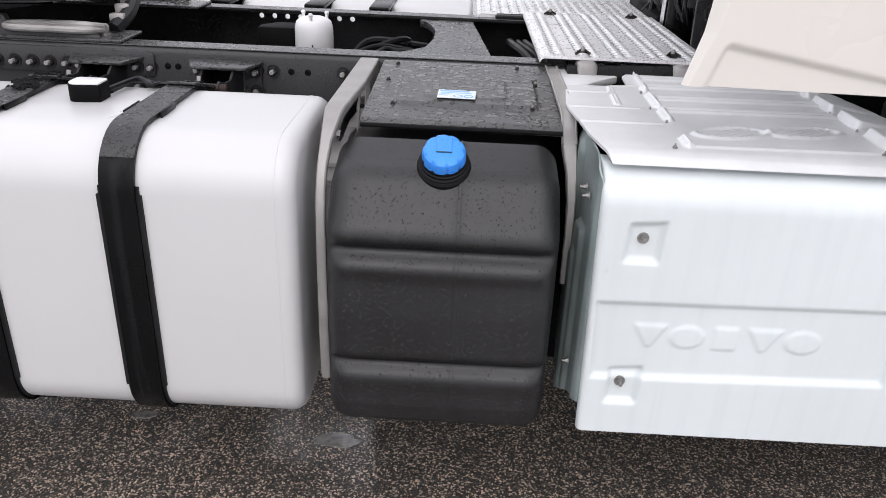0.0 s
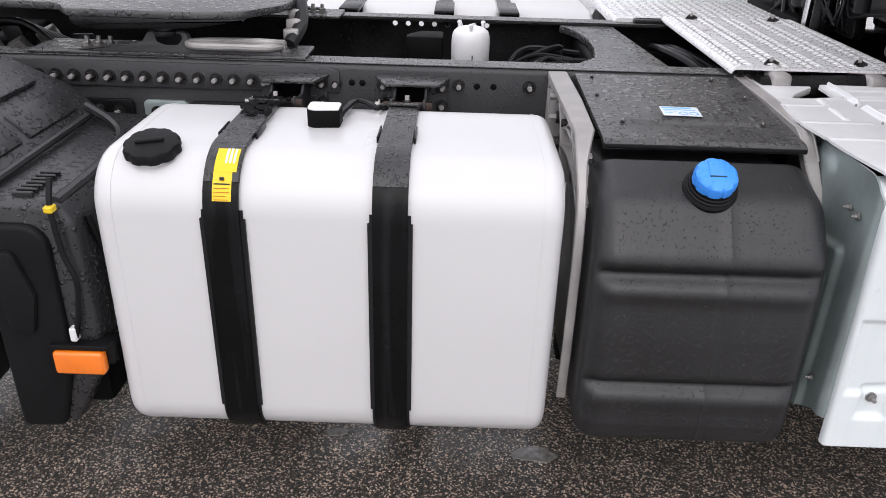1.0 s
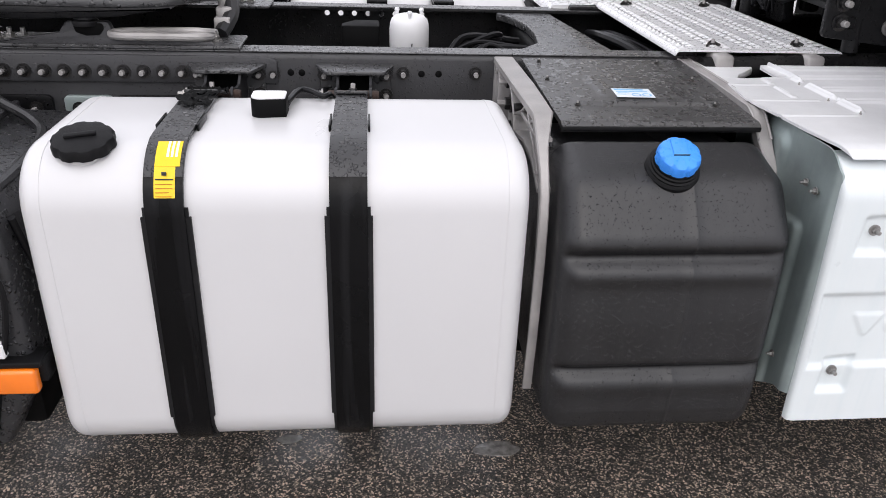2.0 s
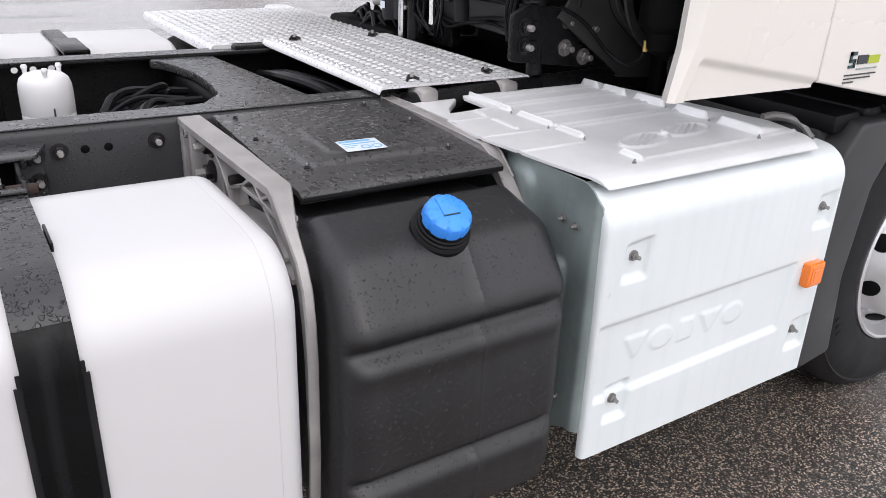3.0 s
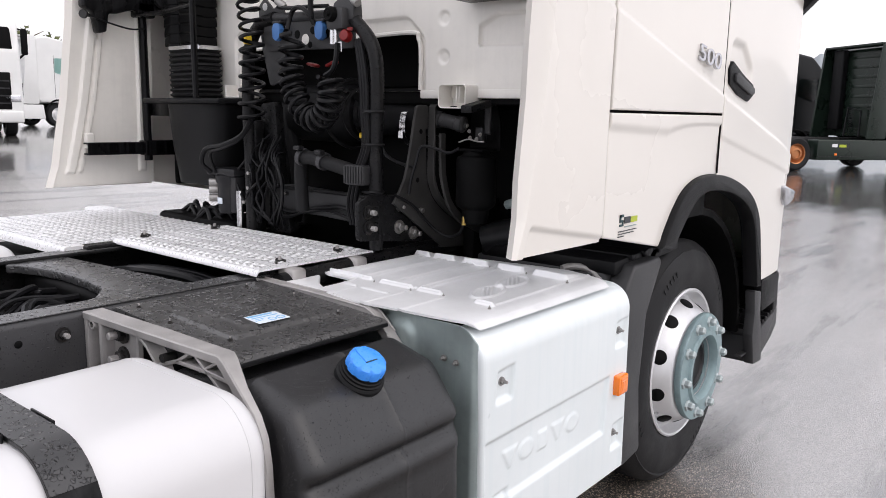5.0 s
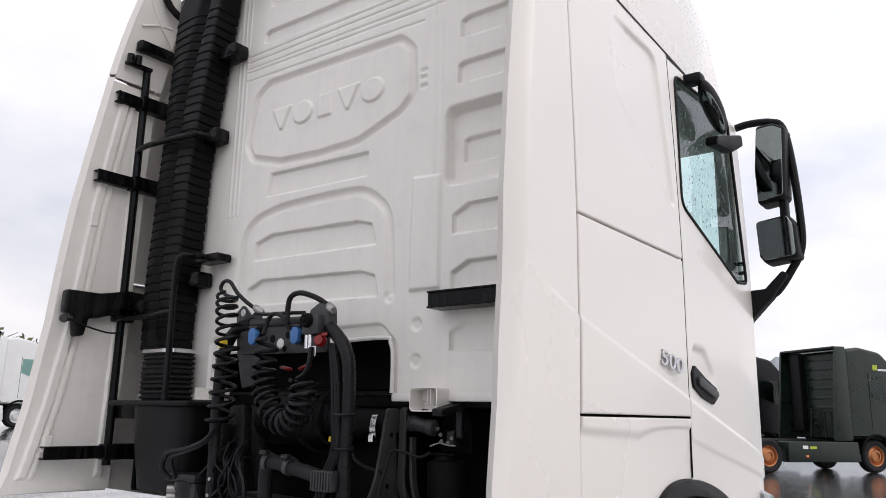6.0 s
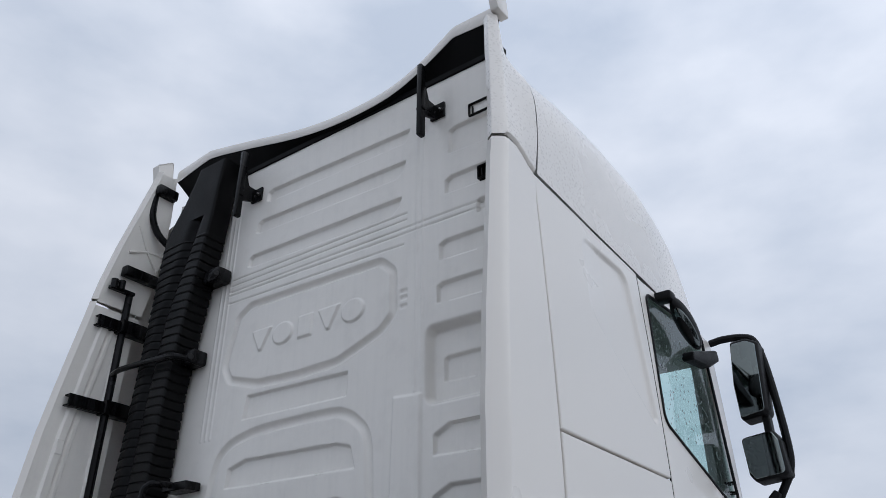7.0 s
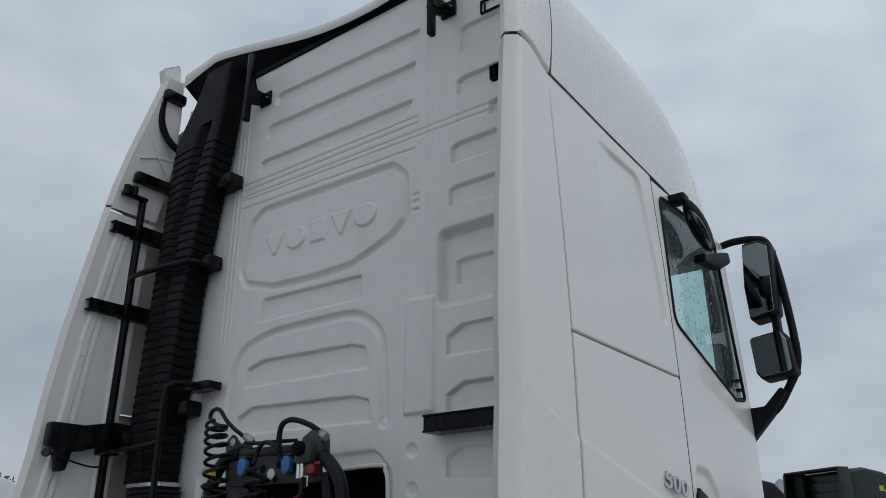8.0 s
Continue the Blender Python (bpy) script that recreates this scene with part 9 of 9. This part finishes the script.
def build_far_truck(name, at, heading, paint, rim, label, group=""):
    """A parked tractor unit: cab with side fairing and stepped skirts, frame, wheels, hoses. It faces its own +x."""
    t = thing(name, at, label, "truck", group)
    t.rotation_euler = (0, 0, radians(heading))
    prof = rounded([(0.95, 1.0), (0.95, 3.72), (1.5, 3.80), (2.3, 3.66), (2.9, 3.1), (3.12, 2.3), (3.2, 1.0), (3.2, 0.45), (2.6, 0.45), (2.35, 1.0), (1.35, 1.0)], [0.03, 0.15, 0.4, 0.4, 0.3, 0.3, 0.1, 0.08, 0.05, 0.15, 0.15], 5)
    cab = part("cab", extruded(prof, -1.24, 1.24, "y", 0.10, 4), paint, t)
    for s in (-1, 1):
        win = rounded([(1.75, 2.3), (1.78, 2.9), (2.62, 2.9), (2.85, 2.15), (2.4, 2.1)], 0.05, 4)
        part("side_window", extruded(win, s * 1.235, s * 1.247, "y", 0.002, 1), window_glass, cab)
        part("side_fairing", extruded(rounded([(0.30, 0.95), (0.58, 3.75), (0.98, 3.75), (0.98, 0.95)], 0.04, 3), s * 1.24, s * 1.18, "y", 0.012, 2), paint, t)
        part("door_seam", box(1.73, 1.742, min(s * 1.24, s * 1.246), max(s * 1.24, s * 1.246), 1.2, 3.0, 0, 1), deep_black, cab)
        part("skirt", extruded(rounded([(-1.35, 0.32), (-1.35, 0.92), (1.18, 0.92), (1.25, 0.32)], 0.04, 3), min(s * 1.22, s * 0.75), max(s * 1.22, s * 0.75), "y", 0.03, 2), paint, t)
        far_wheel(t, 1.85, s * 1.17, s, rim)
        far_wheel(t, -2.0, s * 1.17, s, rim)
        part("mirror", box(2.7, 2.86, min(s * 1.32, s * 1.48), max(s * 1.32, s * 1.48), 2.25, 2.95, 0.04, 3), deep_black, t)
        part("mirror_arm", tube([(2.75, s * 1.2, 2.1), (2.78, s * 1.42, 2.3), (2.78, s * 1.42, 2.9), (2.75, s * 1.2, 2.95)], 0.03, 8), deep_black, t)
        part("wheel_arch", tube([(1.85 - 0.58 * math.cos(a), s * 1.235, 0.55 + 0.58 * math.sin(a)) for a in [math.radians(20 * k) for k in range(10)]], 0.04, 8), deep_black, t)
        part("label_plate", box(-0.6, -0.35, min(s * 1.222, s * 1.226), max(s * 1.222, s * 1.226), 0.70, 0.78, 0, 1), ink_green if paint is not white_far else ink_black, t)
        part("label_plate", box(-0.85, -0.66, min(s * 1.222, s * 1.226), max(s * 1.222, s * 1.226), 0.70, 0.80, 0, 1), filter_white, t)
        if paint is truck_green:
            part("label_plate", box(1.95, 2.12, min(s * 1.24, s * 1.246), max(s * 1.24, s * 1.246), 3.10, 3.26, 0, 1), ink_green, cab)
            part("label_plate", box(2.14, 2.60, min(s * 1.24, s * 1.246), max(s * 1.24, s * 1.246), 3.08, 3.14, 0, 1), filter_white, cab)
            part("skirt_line", box(-1.3, 1.2, min(s * 1.22, s * 1.226), max(s * 1.22, s * 1.226), 0.42, 0.432, 0, 1), dark_steel, t)
        part("side_marker", box(-0.75, -0.66, min(s * 1.222, s * 1.232), max(s * 1.222, s * 1.232), 0.46, 0.52, 0.004, 1), orange_lens, t)
    part("frame", box(-3.0, 2.6, -0.42, 0.42, 0.65, 0.97, 0.02, 2), chassis_black, t)
    part("coupling_plate", box(-2.4, -1.5, -0.42, 0.42, 1.0, 1.1, 0.04, 2), chassis_black, t)
    part("air_intake", box(0.72, 0.94, 0.55, 1.0, 1.2, 3.7, 0.05, 3), dry_plastic, t)
    part("roof_edge", box(0.55, 1.0, -1.2, 1.2, 3.72, 3.80, 0.03, 2), paint, t)
    for z in (1.9, 2.2, 2.5, 2.8, 3.1, 3.4):
        part("wall_rib", box(0.942, 0.955, -0.7, 0.35, z, z + 0.10, 0.006, 2), paint, cab)
    part("coiled_hose", coil([(0.80, 0.1, 1.9), (0.8, 0.08, 1.5), (0.8, 0.0, 1.3)], 7, 0.06, 0.014, 6), hose_rubber, t)
    part("hose_mast", tube([(0.8, -0.35, 1.0), (0.8, -0.35, 1.8), (0.8, 0.2, 1.9), (0.8, 0.3, 1.0)], 0.03, 8), dark_steel, t)
    part("windscreen", extruded(rounded([(-1.08, 2.05), (-1.02, 2.95), (1.02, 2.95), (1.08, 2.05)], 0.08, 4), 3.02, 3.10, "x", 0.01, 2), deep_black, cab)
    part("grille", box(3.17, 3.215, -0.95, 0.95, 0.75, 1.75, 0.03, 2), deep_black, cab)
    for z in (0.9, 1.1, 1.3, 1.5):
        part("grille_bar", box(3.205, 3.225, -0.92, 0.92, z, z + 0.04, 0.006, 1), dark_steel, cab)
    for s in (-1, 1):
        part("headlight", box(3.10, 3.215, min(s * 0.78, s * 1.18), max(s * 0.78, s * 1.18), 0.95, 1.15, 0.03, 2), chrome, cab)
    part("bumper", box(2.95, 3.26, -1.22, 1.22, 0.40, 0.72, 0.05, 3), dark_steel if paint is not white_far else paint, t)
    return t


build_far_truck("parked_truck", (25.42, 3.92, 0), -37, truck_green, copper_paint, "dark green tractor unit with copper wheels, parked", "parked trucks")
build_far_truck("parked_truck", (27.2, 7.65, 0), -35, truck_black, copper_paint, "black tractor unit parked beside the green one", "parked trucks")
build_far_truck("parked_truck", (7.75, 23.7, 0.63), -105, white_far, rim_paint, "white tractor unit parked facing the yard", "parked trucks")
build_far_truck("parked_truck", (12.5, 33.3, 0.65), 8, white_far, rim_paint, "white tractor unit with tall side fairings, parked", "parked trucks")


def build_tree(at, height, seed):
    random.seed(seed)
    t = thing("tree", at, "leafy tree in early autumn green and yellow", "tree", "trees behind the yard")
    part("trunk", tube([(0, 0, -0.05), (0.1, 0, height * 0.25), (-0.05, 0.1, height * 0.5), (0, 0, height * 0.8)], [0.22, 0.17, 0.12, 0.04], 8), bark, t)
    for k in range(9):
        a, z = k * 2.4, height * (0.3 + 0.06 * k)
        part("limb", tube([(0, 0, z), (math.cos(a) * 0.8, math.sin(a) * 0.8, z + 0.5), (math.cos(a) * 1.7, math.sin(a) * 1.7, z + 0.9)], [0.07, 0.045, 0.02], 6), bark, t)
    verts, faces = [], []
    for k in range(5200):
        a, b = random.uniform(0, 6.283), random.gauss(0, 1)
        lump = 0.75 + 0.35 * math.sin(a * 3 + seed) * math.cos(b * 2.5)
        r = height * 0.42 * lump * random.uniform(0.45, 1.0) ** 0.5
        el = max(-1.2, min(1.5, b * 0.7))
        c = Vector((math.cos(a) * math.cos(el) * r, math.sin(a) * math.cos(el) * r, height * 0.52 + math.sin(el) * r * 0.95))
        u = Vector((random.gauss(0, 1), random.gauss(0, 1), random.gauss(0, 1))).normalized() * random.uniform(0.16, 0.30)
        w = u.orthogonal().normalized() * u.length * 0.6
        i = len(verts)
        verts += [c - u, c + w, c + u, c - w]
        faces.append((i, i + 1, i + 2, i + 3))
    tagged(part("crown", (verts, faces), leaf_mix, t, smooth=False), kind="stuff")


build_tree((20.6, 56, 0.6), 6.6, 3)
build_tree((23.6, 57, 0.6), 7.0, 5)
build_tree((26.6, 58, 0.6), 6.4, 8)
build_tree((70, 4.0, 0), 8.0, 11)


def build_hills():
    def ridge(u, v):
        return 31 + 8 * np.sin((u - 40) / 60.0) + 3 * np.sin(u / 23.0 + 1) + 1.2 * np.sin(u / 3.1) + 0.8 * np.sin(u / 1.3)
    h = part("backdrop", field(-160.0, 140.0, 0.0, 1.0, 1.0, lambda u, v: 0 * u, lambda u, v, h: (420 + 0.35 * u + 40 * v, u, v * ridge(u, v))), hill_haze, None, "low wooded hill, its rain haze painted in", smooth=False)
    tagged(h, category="hill", kind="structure")


build_hills()
